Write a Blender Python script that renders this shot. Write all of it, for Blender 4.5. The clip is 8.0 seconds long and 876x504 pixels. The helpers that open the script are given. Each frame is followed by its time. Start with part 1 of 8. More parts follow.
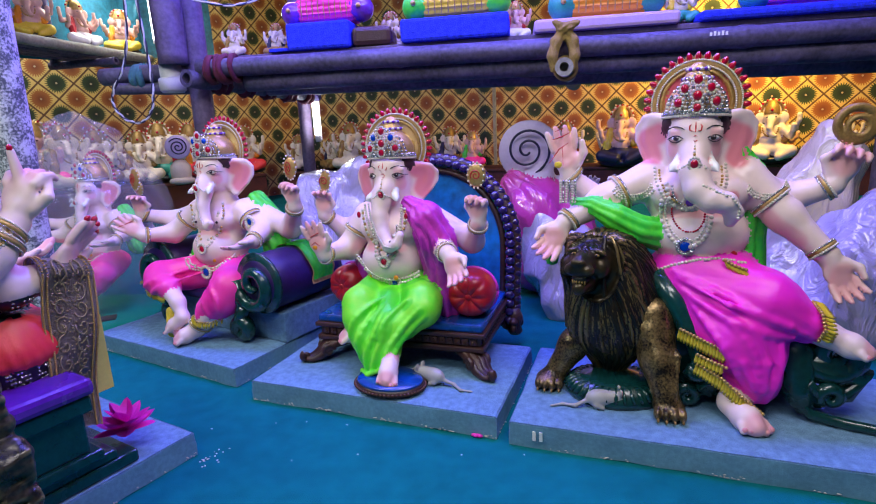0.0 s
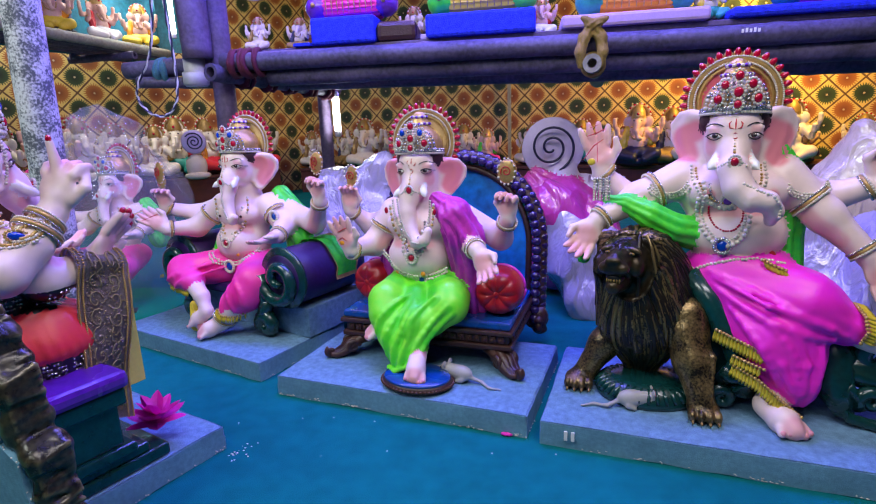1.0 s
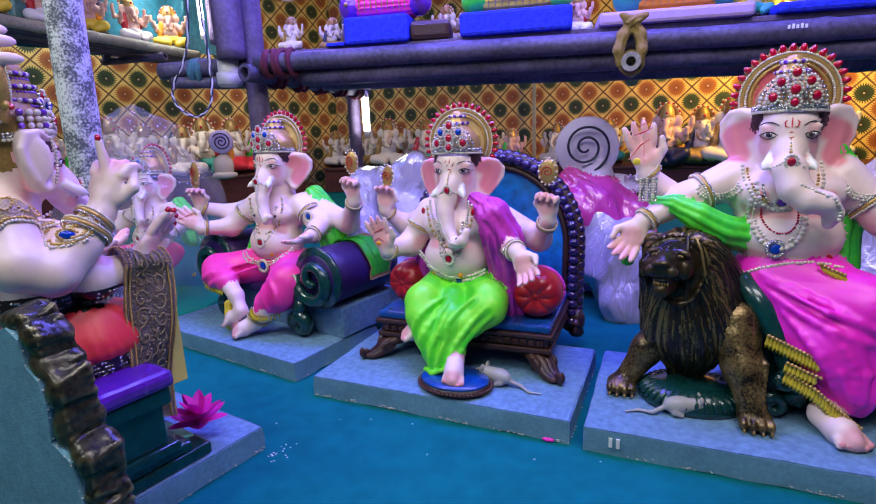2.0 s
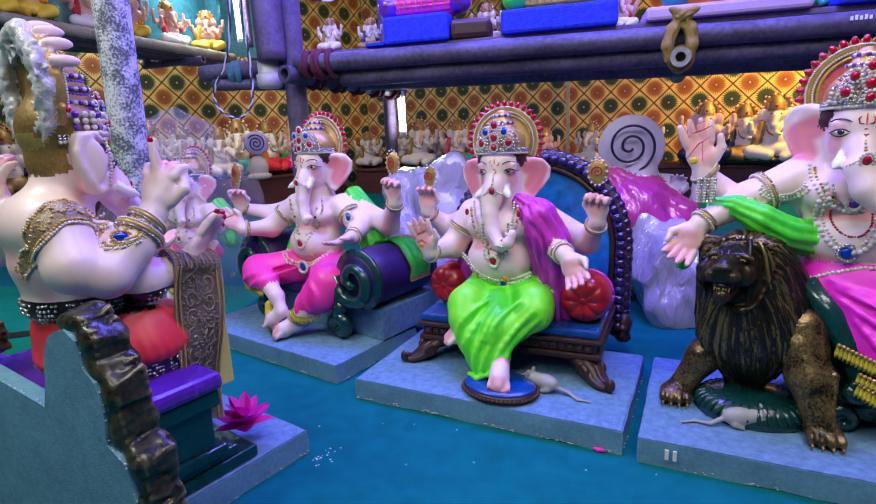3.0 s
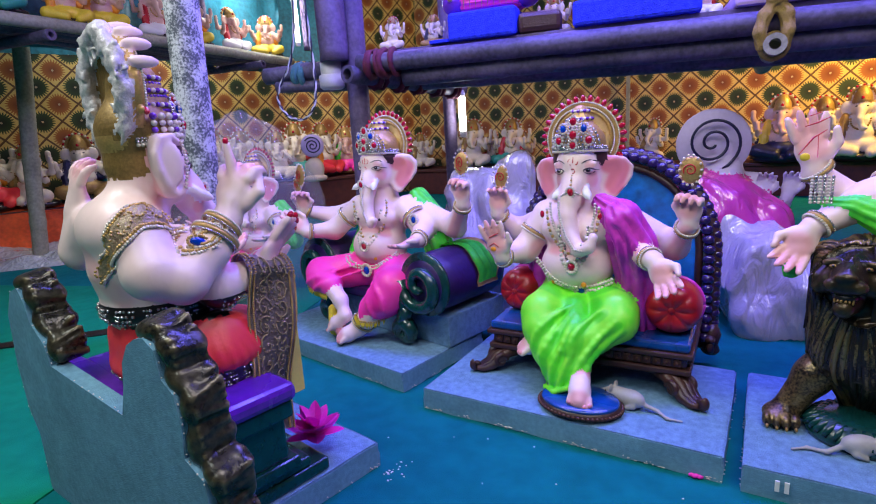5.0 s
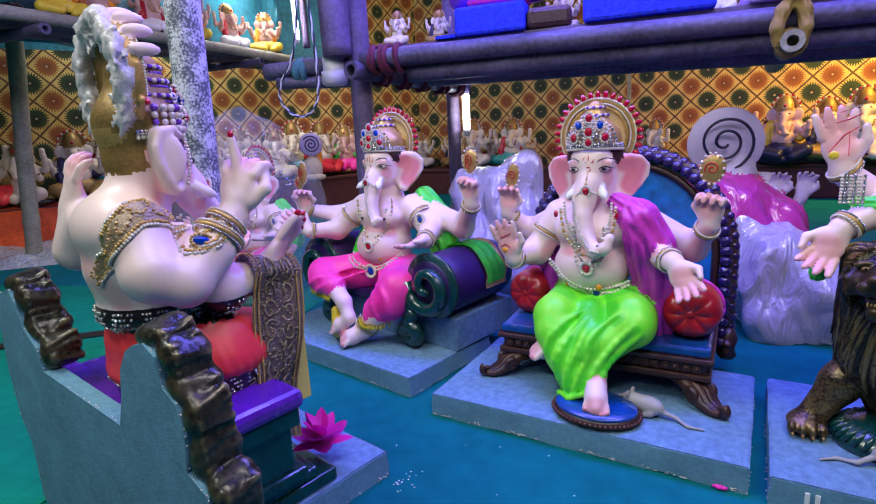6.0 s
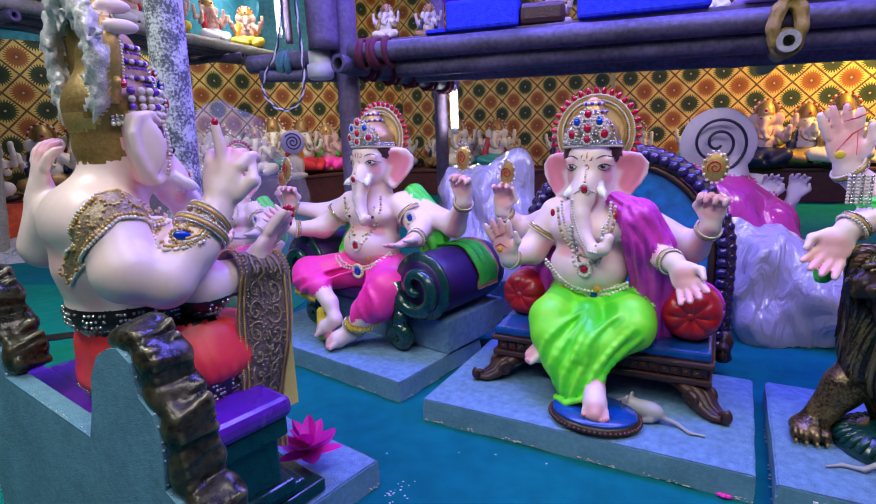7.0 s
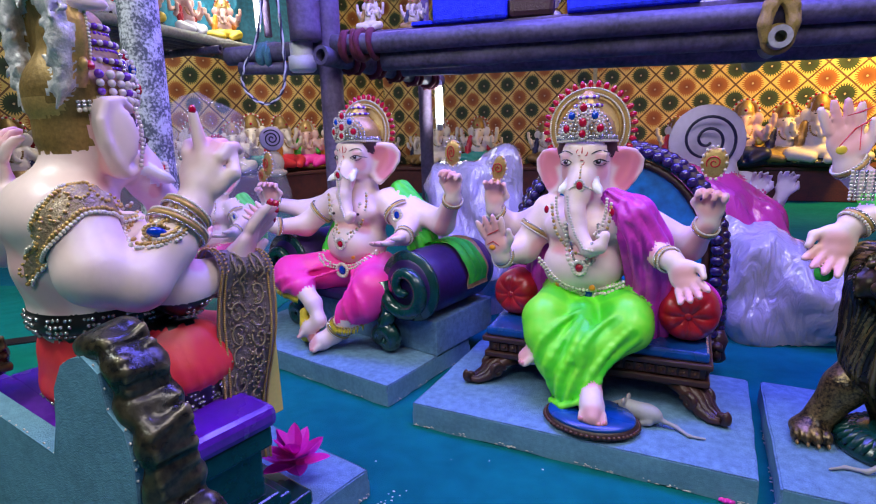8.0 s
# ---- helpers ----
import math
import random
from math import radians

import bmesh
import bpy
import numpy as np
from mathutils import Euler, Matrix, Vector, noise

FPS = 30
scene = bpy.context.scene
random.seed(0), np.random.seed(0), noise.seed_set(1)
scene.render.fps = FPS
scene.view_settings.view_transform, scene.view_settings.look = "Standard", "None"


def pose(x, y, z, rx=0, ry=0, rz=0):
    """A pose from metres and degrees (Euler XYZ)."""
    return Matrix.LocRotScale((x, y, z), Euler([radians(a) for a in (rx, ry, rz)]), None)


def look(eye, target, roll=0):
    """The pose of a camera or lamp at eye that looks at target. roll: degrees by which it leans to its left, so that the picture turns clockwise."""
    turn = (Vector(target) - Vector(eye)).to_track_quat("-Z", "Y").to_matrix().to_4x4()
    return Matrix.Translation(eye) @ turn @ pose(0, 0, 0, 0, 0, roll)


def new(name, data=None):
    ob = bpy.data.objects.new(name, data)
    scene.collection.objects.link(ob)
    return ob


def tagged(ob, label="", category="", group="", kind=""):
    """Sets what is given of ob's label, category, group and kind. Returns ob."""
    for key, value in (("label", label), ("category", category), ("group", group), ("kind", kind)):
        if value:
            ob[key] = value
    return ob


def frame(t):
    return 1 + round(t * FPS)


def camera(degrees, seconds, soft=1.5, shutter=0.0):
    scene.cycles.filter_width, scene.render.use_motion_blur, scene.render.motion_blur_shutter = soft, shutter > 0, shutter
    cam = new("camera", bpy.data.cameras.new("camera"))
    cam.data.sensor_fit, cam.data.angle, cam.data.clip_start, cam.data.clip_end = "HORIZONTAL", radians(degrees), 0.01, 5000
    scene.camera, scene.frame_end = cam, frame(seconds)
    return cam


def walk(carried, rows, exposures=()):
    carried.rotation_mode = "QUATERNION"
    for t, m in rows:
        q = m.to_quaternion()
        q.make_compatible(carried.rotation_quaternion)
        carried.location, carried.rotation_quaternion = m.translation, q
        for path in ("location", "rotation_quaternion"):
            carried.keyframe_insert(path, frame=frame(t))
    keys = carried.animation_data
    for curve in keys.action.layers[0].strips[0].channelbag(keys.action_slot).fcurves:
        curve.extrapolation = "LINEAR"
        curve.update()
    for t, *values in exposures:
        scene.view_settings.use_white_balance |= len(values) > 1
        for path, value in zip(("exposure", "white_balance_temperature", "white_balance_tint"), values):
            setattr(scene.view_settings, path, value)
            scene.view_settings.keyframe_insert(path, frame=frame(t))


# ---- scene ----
cam = camera(78.5, 8.0, soft=1.1)
PATH = [
    (0, (0.096, 0.23, 0.752), (-0.011, 2.175, 0.302), -2.7),
    (0.5, (0.064, 0.232, 0.75), (-0.051, 2.177, 0.3), -2.3),
    (1, (0.037, 0.238, 0.748), (-0.099, 2.181, 0.291), -2.2),
    (1.5, (0.009, 0.245, 0.748), (-0.158, 2.185, 0.292), -2.2),
    (3, (-0.07, 0.277, 0.748), (-0.374, 2.202, 0.3), -2.7),
    (3.5, (-0.091, 0.294, 0.747), (-0.456, 2.209, 0.299), -3.0),
    (4, (-0.115, 0.308, 0.746), (-0.525, 2.214, 0.301), -3.3),
    (4.5, (-0.133, 0.321, 0.746), (-0.586, 2.219, 0.306), -3.5),
    (5, (-0.149, 0.336, 0.745), (-0.626, 2.229, 0.309), -3.6),
    (6.5, (-0.221, 0.398, 0.729), (-0.656, 2.302, 0.295), -2.8),
    (7, (-0.24, 0.42, 0.721), (-0.63, 2.333, 0.287), -2.4),
    (7.5, (-0.255, 0.442, 0.715), (-0.611, 2.36, 0.273), -2.3),
    (8, (-0.275, 0.466, 0.709), (-0.591, 2.391, 0.268), -2.0),
]
walk(cam, [(t, look(eye, target, roll)) for t, eye, target, roll in PATH])

# ---- light ----
world = bpy.data.worlds.new("world")
scene.world = world
world.use_nodes = True
world.node_tree.nodes["Background"].inputs[0].default_value = (0.25, 0.3, 0.5, 1)
world.node_tree.nodes["Background"].inputs[1].default_value = 0.05


def area_lamp(name, eye, target, size, power, color):
    data = bpy.data.lights.new(name, "AREA")
    data.shape, data.size, data.size_y = "RECTANGLE", size[0], size[1]
    data.energy, data.color = power, color
    ob = new(name, data)
    ob.matrix_world = look(eye, target)
    return ob


# ceiling tubes over the aisle, blue LED strips over the rack, a warm bulb by the back wall
area_lamp("ceiling_tube_light", (0.5, 0.55, 2.45), (0.2, 1.6, 0.2), (1.6, 0.5), 31, (0.98, 0.92, 1.0))
area_lamp("ceiling_tube_light", (-1.9, 0.9, 2.45), (-1.0, 1.6, 0.2), (1.2, 0.4), 33, (0.92, 1.0, 0.97))
area_lamp("blue_led_strip", (0.1, 2.08, 2.3), (0.1, 2.25, 0.0), (2.4, 0.3), 108, (0.16, 0.14, 1.0))
area_lamp("violet_led_strip", (-0.6, 3.3, 2.3), (-0.6, 2.8, 0.0), (2.0, 0.3), 36, (0.50, 0.33, 1.0))
area_lamp("warm_bulb", (2.7, 4.9, 1.9), (2.3, 6.1, 0.9), (0.5, 0.5), 80, (1.0, 0.64, 0.13))
area_lamp("back_tube_light", (-3.05, 4.7, 2.4), (-3.5, 5.6, 0.6), (1.4, 0.2), 50, (1.0, 0.96, 0.90))
area_lamp("ceiling_tube_light", (-0.9, -0.9, 2.45), (-1.2, 1.0, 0.1), (1.2, 0.3), 17, (0.90, 1.0, 1.0))

# ---- materials ----
MATS = {}


def material(name, color, rough=0.5, metal=0.0, vary=0.12, scale=20.0, bump=0.1, bump_scale=120.0, coat=0.0, spec=0.5, color2=None, emit=0.0, alpha=1.0, trans=0.0, contrast=0.3, blush_or_shade=None):
    """A painted or solid surface with colour variation at two scales and a fine relief."""
    m = bpy.data.materials.new(name)
    m.use_nodes = True
    nt = m.node_tree
    b = nt.nodes["Principled BSDF"]
    tc = nt.nodes.new("ShaderNodeTexCoord")
    n1 = nt.nodes.new("ShaderNodeTexNoise")
    n1.inputs["Scale"].default_value, n1.inputs["Detail"].default_value = scale, 6
    n2 = nt.nodes.new("ShaderNodeTexNoise")
    n2.inputs["Scale"].default_value, n2.inputs["Detail"].default_value = scale * 7, 4
    nt.links.new(tc.outputs["Object"], n1.inputs["Vector"])
    nt.links.new(tc.outputs["Object"], n2.inputs["Vector"])
    add = nt.nodes.new("ShaderNodeMath")
    add.operation = "ADD"
    nt.links.new(n1.outputs["Fac"], add.inputs[0])
    nt.links.new(n2.outputs["Fac"], add.inputs[1])
    ramp = nt.nodes.new("ShaderNodeMapRange")
    ramp.inputs["From Min"].default_value, ramp.inputs["From Max"].default_value = 1 - contrast, 1 + contrast
    nt.links.new(add.outputs[0], ramp.inputs["Value"])
    mix = nt.nodes.new("ShaderNodeMix")
    mix.data_type = "RGBA"
    c2 = color2 or tuple(c * (1 - vary) for c in color)
    c1 = color if color2 else tuple(min(1, c * (1 + vary * 0.6)) for c in color)
    mix.inputs["A"].default_value, mix.inputs["B"].default_value = (*c1, 1), (*c2, 1)
    nt.links.new(ramp.outputs["Result"], mix.inputs["Factor"])
    nt.links.new(mix.outputs["Result"], b.inputs["Base Color"])
    # second colour by vertex weight: pink on skin, painted fold shade on cloth
    if blush_or_shade:
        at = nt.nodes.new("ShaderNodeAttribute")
        at.attribute_name = "rose_or_shade"
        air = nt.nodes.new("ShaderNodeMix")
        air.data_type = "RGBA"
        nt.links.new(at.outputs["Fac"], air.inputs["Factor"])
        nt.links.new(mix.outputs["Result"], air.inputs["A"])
        air.inputs["B"].default_value = (*blush_or_shade, 1)
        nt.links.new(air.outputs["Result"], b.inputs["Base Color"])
    rr = nt.nodes.new("ShaderNodeMapRange")
    rr.inputs["To Min"].default_value, rr.inputs["To Max"].default_value = max(0.03, rough - 0.1), min(1, rough + 0.1)
    nt.links.new(n1.outputs["Fac"], rr.inputs["Value"])
    nt.links.new(rr.outputs["Result"], b.inputs["Roughness"])
    b.inputs["Metallic"].default_value = metal
    b.inputs["Coat Weight"].default_value = coat
    b.inputs["Coat Roughness"].default_value = 0.15
    b.inputs["Specular IOR Level"].default_value = spec
    b.inputs["Alpha"].default_value = alpha
    b.inputs["Transmission Weight"].default_value = trans
    if emit:
        b.inputs["Emission Color"].default_value = (*color, 1)
        b.inputs["Emission Strength"].default_value = emit
    if bump:
        n3 = nt.nodes.new("ShaderNodeTexNoise")
        n3.inputs["Scale"].default_value, n3.inputs["Detail"].default_value = bump_scale, 3
        nt.links.new(tc.outputs["Object"], n3.inputs["Vector"])
        bn = nt.nodes.new("ShaderNodeBump")
        bn.inputs["Strength"].default_value, bn.inputs["Distance"].default_value = bump, 0.004
        nt.links.new(n3.outputs["Fac"], bn.inputs["Height"])
        nt.links.new(bn.outputs["Normal"], b.inputs["Normal"])
    MATS[name] = m
    return m


def gild(m, tint, low=0.50, high=0.56):
    """Brushed paint caught on the raised edges of a carved surface."""
    nt = m.node_tree
    b = nt.nodes["Principled BSDF"]
    g = nt.nodes.new("ShaderNodeNewGeometry")
    r = nt.nodes.new("ShaderNodeMapRange")
    r.inputs["From Min"].default_value, r.inputs["From Max"].default_value = low, high
    nt.links.new(g.outputs["Pointiness"], r.inputs["Value"])
    was = b.inputs["Base Color"].links[0].from_socket
    mix = nt.nodes.new("ShaderNodeMix")
    mix.data_type = "RGBA"
    nt.links.new(r.outputs["Result"], mix.inputs["Factor"])
    nt.links.new(was, mix.inputs["A"])
    mix.inputs["B"].default_value = (*tint, 1)
    nt.links.new(mix.outputs["Result"], b.inputs["Base Color"])


def math_node(nt, op, a, b=None, c=None):
    n = nt.nodes.new("ShaderNodeMath")
    n.operation = op
    for k, v in enumerate((a, b, c)):
        if v is None:
            continue
        if isinstance(v, (int, float)):
            n.inputs[k].default_value = v
        else:
            nt.links.new(v, n.inputs[k])
    return n.outputs[0]


def mix_node(nt, fac, a, b):
    n = nt.nodes.new("ShaderNodeMix")
    n.data_type = "RGBA"
    for key, v in (("Factor", fac), ("A", a), ("B", b)):
        if isinstance(v, tuple):
            n.inputs[key].default_value = (*v, 1)
        elif isinstance(v, (int, float)):
            n.inputs[key].default_value = v
        else:
            nt.links.new(v, n.inputs[key])
    return n.outputs["Result"]


def flower_fabric(name, period, px, pz):
    """Printed backdrop cloth: a brown diamond lattice on cream, with dark green and rust rayed flowers."""
    m = bpy.data.materials.new(name)
    m.use_nodes = True
    nt = m.node_tree
    b = nt.nodes["Principled BSDF"]
    tc = nt.nodes.new("ShaderNodeTexCoord")
    sep = nt.nodes.new("ShaderNodeSeparateXYZ")
    warp = nt.nodes.new("ShaderNodeTexNoise")
    warp.inputs["Scale"].default_value = 1.1
    nt.links.new(tc.outputs["Object"], warp.inputs["Vector"])
    nt.links.new(tc.outputs["Object"], sep.inputs[0])
    wob = math_node(nt, "MULTIPLY", math_node(nt, "SUBTRACT", warp.outputs["Fac"], 0.5), 0.12)
    x = math_node(nt, "ADD", math_node(nt, "DIVIDE", math_node(nt, "SUBTRACT", sep.outputs["X"], px), period), wob)
    z = math_node(nt, "ADD", math_node(nt, "DIVIDE", math_node(nt, "SUBTRACT", sep.outputs["Z"], pz), period), wob)
    a, c = math_node(nt, "ADD", x, z), math_node(nt, "SUBTRACT", x, z)
    ra, rc = math_node(nt, "ROUND", a), math_node(nt, "ROUND", c)
    da, dc = math_node(nt, "SUBTRACT", a, ra), math_node(nt, "SUBTRACT", c, rc)
    odd = math_node(nt, "ABSOLUTE", math_node(nt, "MODULO", math_node(nt, "ADD", ra, rc), 2.0))
    lx = math_node(nt, "MULTIPLY", math_node(nt, "ADD", da, dc), 0.5)
    lz = math_node(nt, "MULTIPLY", math_node(nt, "SUBTRACT", da, dc), 0.5)
    r = math_node(nt, "SQRT", math_node(nt, "ADD", math_node(nt, "MULTIPLY", lx, lx), math_node(nt, "MULTIPLY", lz, lz)))
    ang = math_node(nt, "ARCTAN2", lz, lx)
    rays = math_node(nt, "SINE", math_node(nt, "MULTIPLY", ang, 26.0))
    edge = math_node(nt, "ADD", 0.285, math_node(nt, "MULTIPLY", rays, 0.045))
    inside = math_node(nt, "LESS_THAN", r, edge)
    line = math_node(nt, "GREATER_THAN", math_node(nt, "MAXIMUM", math_node(nt, "ABSOLUTE", da), math_node(nt, "ABSOLUTE", dc)), 0.462)
    dot = math_node(nt, "LESS_THAN", r, 0.032)
    fade = math_node(nt, "MULTIPLY", r, 3.3)
    green = mix_node(nt, fade, (0.004, 0.009, 0.008), (0.036, 0.062, 0.022))
    rust = mix_node(nt, fade, (0.15, 0.028, 0.012), (0.38, 0.13, 0.03))
    flower = mix_node(nt, odd, green, rust)
    n = nt.nodes.new("ShaderNodeTexNoise")
    n.inputs["Scale"].default_value = 3.0
    nt.links.new(tc.outputs["Object"], n.inputs["Vector"])
    cream = mix_node(nt, n.outputs["Fac"], (0.68, 0.49, 0.17), (0.60, 0.40, 0.12))
    col = mix_node(nt, inside, cream, flower)
    col = mix_node(nt, dot, col, (0.45, 0.33, 0.22))
    col = mix_node(nt, line, col, (0.12, 0.055, 0.025))
    nt.links.new(col, b.inputs["Base Color"])
    b.inputs["Roughness"].default_value = 0.7
    weave = nt.nodes.new("ShaderNodeTexNoise")
    weave.inputs["Scale"].default_value = 4.0
    nt.links.new(tc.outputs["Object"], weave.inputs["Vector"])
    bn = nt.nodes.new("ShaderNodeBump")
    bn.inputs["Strength"].default_value, bn.inputs["Distance"].default_value = 0.5, 0.05
    nt.links.new(weave.outputs["Fac"], bn.inputs["Height"])
    nt.links.new(bn.outputs["Normal"], b.inputs["Normal"])
    return m


def clear_film(name, tint, rough=0.12, alpha=0.35, fold=16, relief=0.9):
    """Crinkled clear polythene."""
    m = material(name, tint, rough=rough, vary=0.05, bump=0)
    nt = m.node_tree
    b = nt.nodes["Principled BSDF"]
    b.inputs["Alpha"].default_value = alpha
    b.inputs["Specular IOR Level"].default_value = 0.9
    tc = nt.nodes.new("ShaderNodeTexCoord")
    v = nt.nodes.new("ShaderNodeTexVoronoi")
    v.feature, v.distance = "F1", "CHEBYCHEV"
    v.inputs["Scale"].default_value = fold
    n = nt.nodes.new("ShaderNodeTexNoise")
    n.inputs["Scale"].default_value, n.inputs["Detail"].default_value, n.inputs["Distortion"].default_value = fold * 0.9, 3, 1.5
    pull = nt.nodes.new("ShaderNodeMapping")
    pull.inputs["Scale"].default_value, pull.inputs["Rotation"].default_value = (1.0, 1.0, 0.38), (0.2, 0.35, 0.0)
    b.inputs["Coat Weight"].default_value, b.inputs["Coat Roughness"].default_value = 0.7, 0.04
    nt.links.new(tc.outputs["Object"], pull.inputs["Vector"])
    nt.links.new(pull.outputs["Vector"], v.inputs["Vector"])
    nt.links.new(pull.outputs["Vector"], n.inputs["Vector"])
    h = math_node(nt, "ADD", v.outputs["Distance"], math_node(nt, "MULTIPLY", n.outputs["Fac"], 1.6))
    bn = nt.nodes.new("ShaderNodeBump")
    bn.inputs["Strength"].default_value, bn.inputs["Distance"].default_value = relief, 0.02
    nt.links.new(h, bn.inputs["Height"])
    nt.links.new(bn.outputs["Normal"], b.inputs["Normal"])
    return m


skin = material("skin_paint", (0.87, 0.66, 0.62), rough=0.42, vary=0.05, scale=9, bump=0.05, bump_scale=60, coat=0.1, blush_or_shade=(0.80, 0.25, 0.30))
pink = material("pink_paint", (0.78, 0.30, 0.34), rough=0.4, vary=0.15, scale=14, bump=0.05)
# lime's deep green second colour is fold shade painted into the cloth
lime = material("lime_cloth_paint", (0.13, 0.90, 0.03), rough=0.42, scale=6, color2=(0.34, 0.95, 0.06), bump=0.10, bump_scale=500, coat=0.1, blush_or_shade=(0.012, 0.62, 0.02))
hotpink = material("hot_pink_paint", (1.0, 0.06, 0.42), rough=0.42, scale=7, color2=(1.0, 0.03, 0.36), bump=0.10, bump_scale=500, blush_or_shade=(0.88, 0.012, 0.30))
magenta = material("magenta_paint", (0.98, 0.03, 0.60), rough=0.38, scale=8, color2=(0.92, 0.015, 0.62), bump=0.12, bump_scale=500)
# the shawl's dark second colour is crease shade painted in
purple = material("purple_shawl_paint", (0.62, 0.045, 0.50), rough=0.36, vary=0.25, scale=10, blush_or_shade=(0.16, 0.005, 0.20))
green = material("green_scarf_paint", (0.02, 0.62, 0.07), rough=0.42, scale=9, color2=(0.12, 0.82, 0.04))
gold = material("gold_paint", (0.60, 0.38, 0.13), rough=0.38, metal=0.45, vary=0.25, scale=30, bump=0.15, bump_scale=260)
oldgold = material("dull_gold_paint", (0.33, 0.20, 0.06), rough=0.5, metal=0.4, vary=0.35, scale=25, bump=0.25)
pearl = material("pearl_bead", (0.74, 0.66, 0.56), rough=0.2, vary=0.12, scale=60, bump=0, coat=0.6)
silver = material("silver_stone", (0.62, 0.60, 0.60), rough=0.22, metal=0.8, vary=0.3, scale=90, bump=0.5, bump_scale=420)
ruby = material("ruby_stone", (0.50, 0.0, 0.03), rough=0.10, vary=0.2, bump=0, coat=1.0)
sapphire = material("sapphire_stone", (0.0, 0.05, 0.55), rough=0.1, vary=0.2, bump=0, coat=1.0)
violet = material("violet_bead", (0.16, 0.03, 0.42), rough=0.2, vary=0.2, bump=0, coat=0.8)
white = material("white_paint", (0.85, 0.83, 0.80), rough=0.3, vary=0.03, bump=0)
black = material("black_paint", (0.012, 0.010, 0.012), rough=0.35, vary=0.2, bump=0)
hair = material("dark_hair_paint", (0.045, 0.012, 0.02), rough=0.4, vary=0.2, bump=0.1)
redpaint = material("red_line_paint", (0.55, 0.02, 0.03), rough=0.4, vary=0.1, bump=0)
orange = material("orange_paint", (0.85, 0.32, 0.02), rough=0.4, vary=0.1, bump=0)
yellow = material("yellow_paint", (0.85, 0.62, 0.05), rough=0.45, vary=0.15, bump=0.1)
halo_in = material("halo_cream_paint", (0.78, 0.56, 0.26), rough=0.45, vary=0.12, bump=0.05)
halo_pink = material("halo_rose_paint", (0.62, 0.10, 0.14), rough=0.45, vary=0.2, bump=0.05)
bronze = material("bronze_black_paint", (0.010, 0.009, 0.009), rough=0.30, metal=0.55, scale=11, color2=(0.06, 0.042, 0.018), bump=0.2, bump_scale=90)
gild(bronze, (0.34, 0.23, 0.09), 0.525, 0.62)
bronze_dark = material("black_mane_paint", (0.012, 0.010, 0.010), rough=0.34, metal=0.4, scale=40, color2=(0.035, 0.025, 0.012), bump=0.2, bump_scale=90)
bronze_leg = material("rubbed_bronze_paint", (0.020, 0.015, 0.011), rough=0.33, metal=0.6, scale=26, color2=(0.30, 0.20, 0.08), bump=0.3, bump_scale=120, contrast=0.22)
gilt_black = material("gilt_black_paint", (0.010, 0.010, 0.010), rough=0.28, metal=0.3, scale=16, color2=(0.06, 0.052, 0.032), bump=0.35, bump_scale=60, contrast=0.2)
gild(gilt_black, (0.32, 0.27, 0.14), 0.52, 0.60)
foam = material("blue_grey_foam", (0.165, 0.31, 0.475), rough=0.85, spec=0.2, vary=0.34, scale=60, bump=0.8, bump_scale=330)
foam_side = material("grey_foam_side", (0.15, 0.32, 0.44), rough=0.9, spec=0.15, vary=0.22, scale=14, bump=0.35, bump_scale=380)
carpet = material("teal_carpet", (0.003, 0.155, 0.17), rough=0.95, spec=0.08, vary=0.22, scale=2.5, bump=0.5, bump_scale=420)
carpet_green = material("green_carpet", (0.004, 0.25, 0.14), rough=0.95, spec=0.1, vary=0.22, scale=2.5, bump=0.5, bump_scale=420)
seat_blue = material("gloss_blue_paint", (0.004, 0.06, 0.30), rough=0.28, vary=0.35, scale=6, bump=0.05, coat=0.5)
back_blue = material("sky_blue_paint", (0.006, 0.19, 0.58), rough=0.35, vary=0.5, scale=5, bump=0.05, coat=0.3)
wood_dark = material("carved_brown_paint", (0.022, 0.009, 0.010), rough=0.38, vary=0.5, scale=18, bump=0.4, bump_scale=150)
gild(wood_dark, (0.10, 0.036, 0.025), 0.53, 0.64)
wood_brown = material("brown_gilt_edge", (0.10, 0.038, 0.026), rough=0.4, metal=0.2, vary=0.4, scale=40, bump=0.4, bump_scale=200)
bead_purple = material("dark_purple_bead", (0.030, 0.012, 0.10), rough=0.16, vary=0.3, bump=0, coat=0.8)
red_cushion = material("red_cushion_paint", (0.45, 0.008, 0.02), rough=0.35, vary=0.2, scale=12, bump=0.08, coat=0.2)
dark_green = material("dark_green_gloss", (0.004, 0.045, 0.043), rough=0.25, vary=0.4, scale=10, bump=0.08, coat=0.5)
bolster_purple = material("purple_velvet_paint", (0.030, 0.008, 0.10), rough=0.4, vary=0.3, scale=12)
seat_purple = material("purple_seat_paint", (0.13, 0.015, 0.42), rough=0.26, vary=0.25, scale=7, coat=0.4)
orange_red = material("coral_skirt_paint", (0.80, 0.025, 0.07), rough=0.42, scale=7, color2=(0.85, 0.06, 0.05), bump=0.1)
lace = material("gold_lace", (0.26, 0.18, 0.11), rough=0.42, metal=0.4, scale=60, color2=(0.46, 0.36, 0.23), bump=0.9, bump_scale=220)
lace_ground = material("lilac_net", (0.34, 0.27, 0.29), rough=0.6, vary=0.3, scale=50, bump=0.6, bump_scale=300)
bamboo_blue = material("weathered_bamboo", (0.090, 0.072, 0.145), rough=0.55, vary=0.6, scale=9, bump=0.4, bump_scale=60)
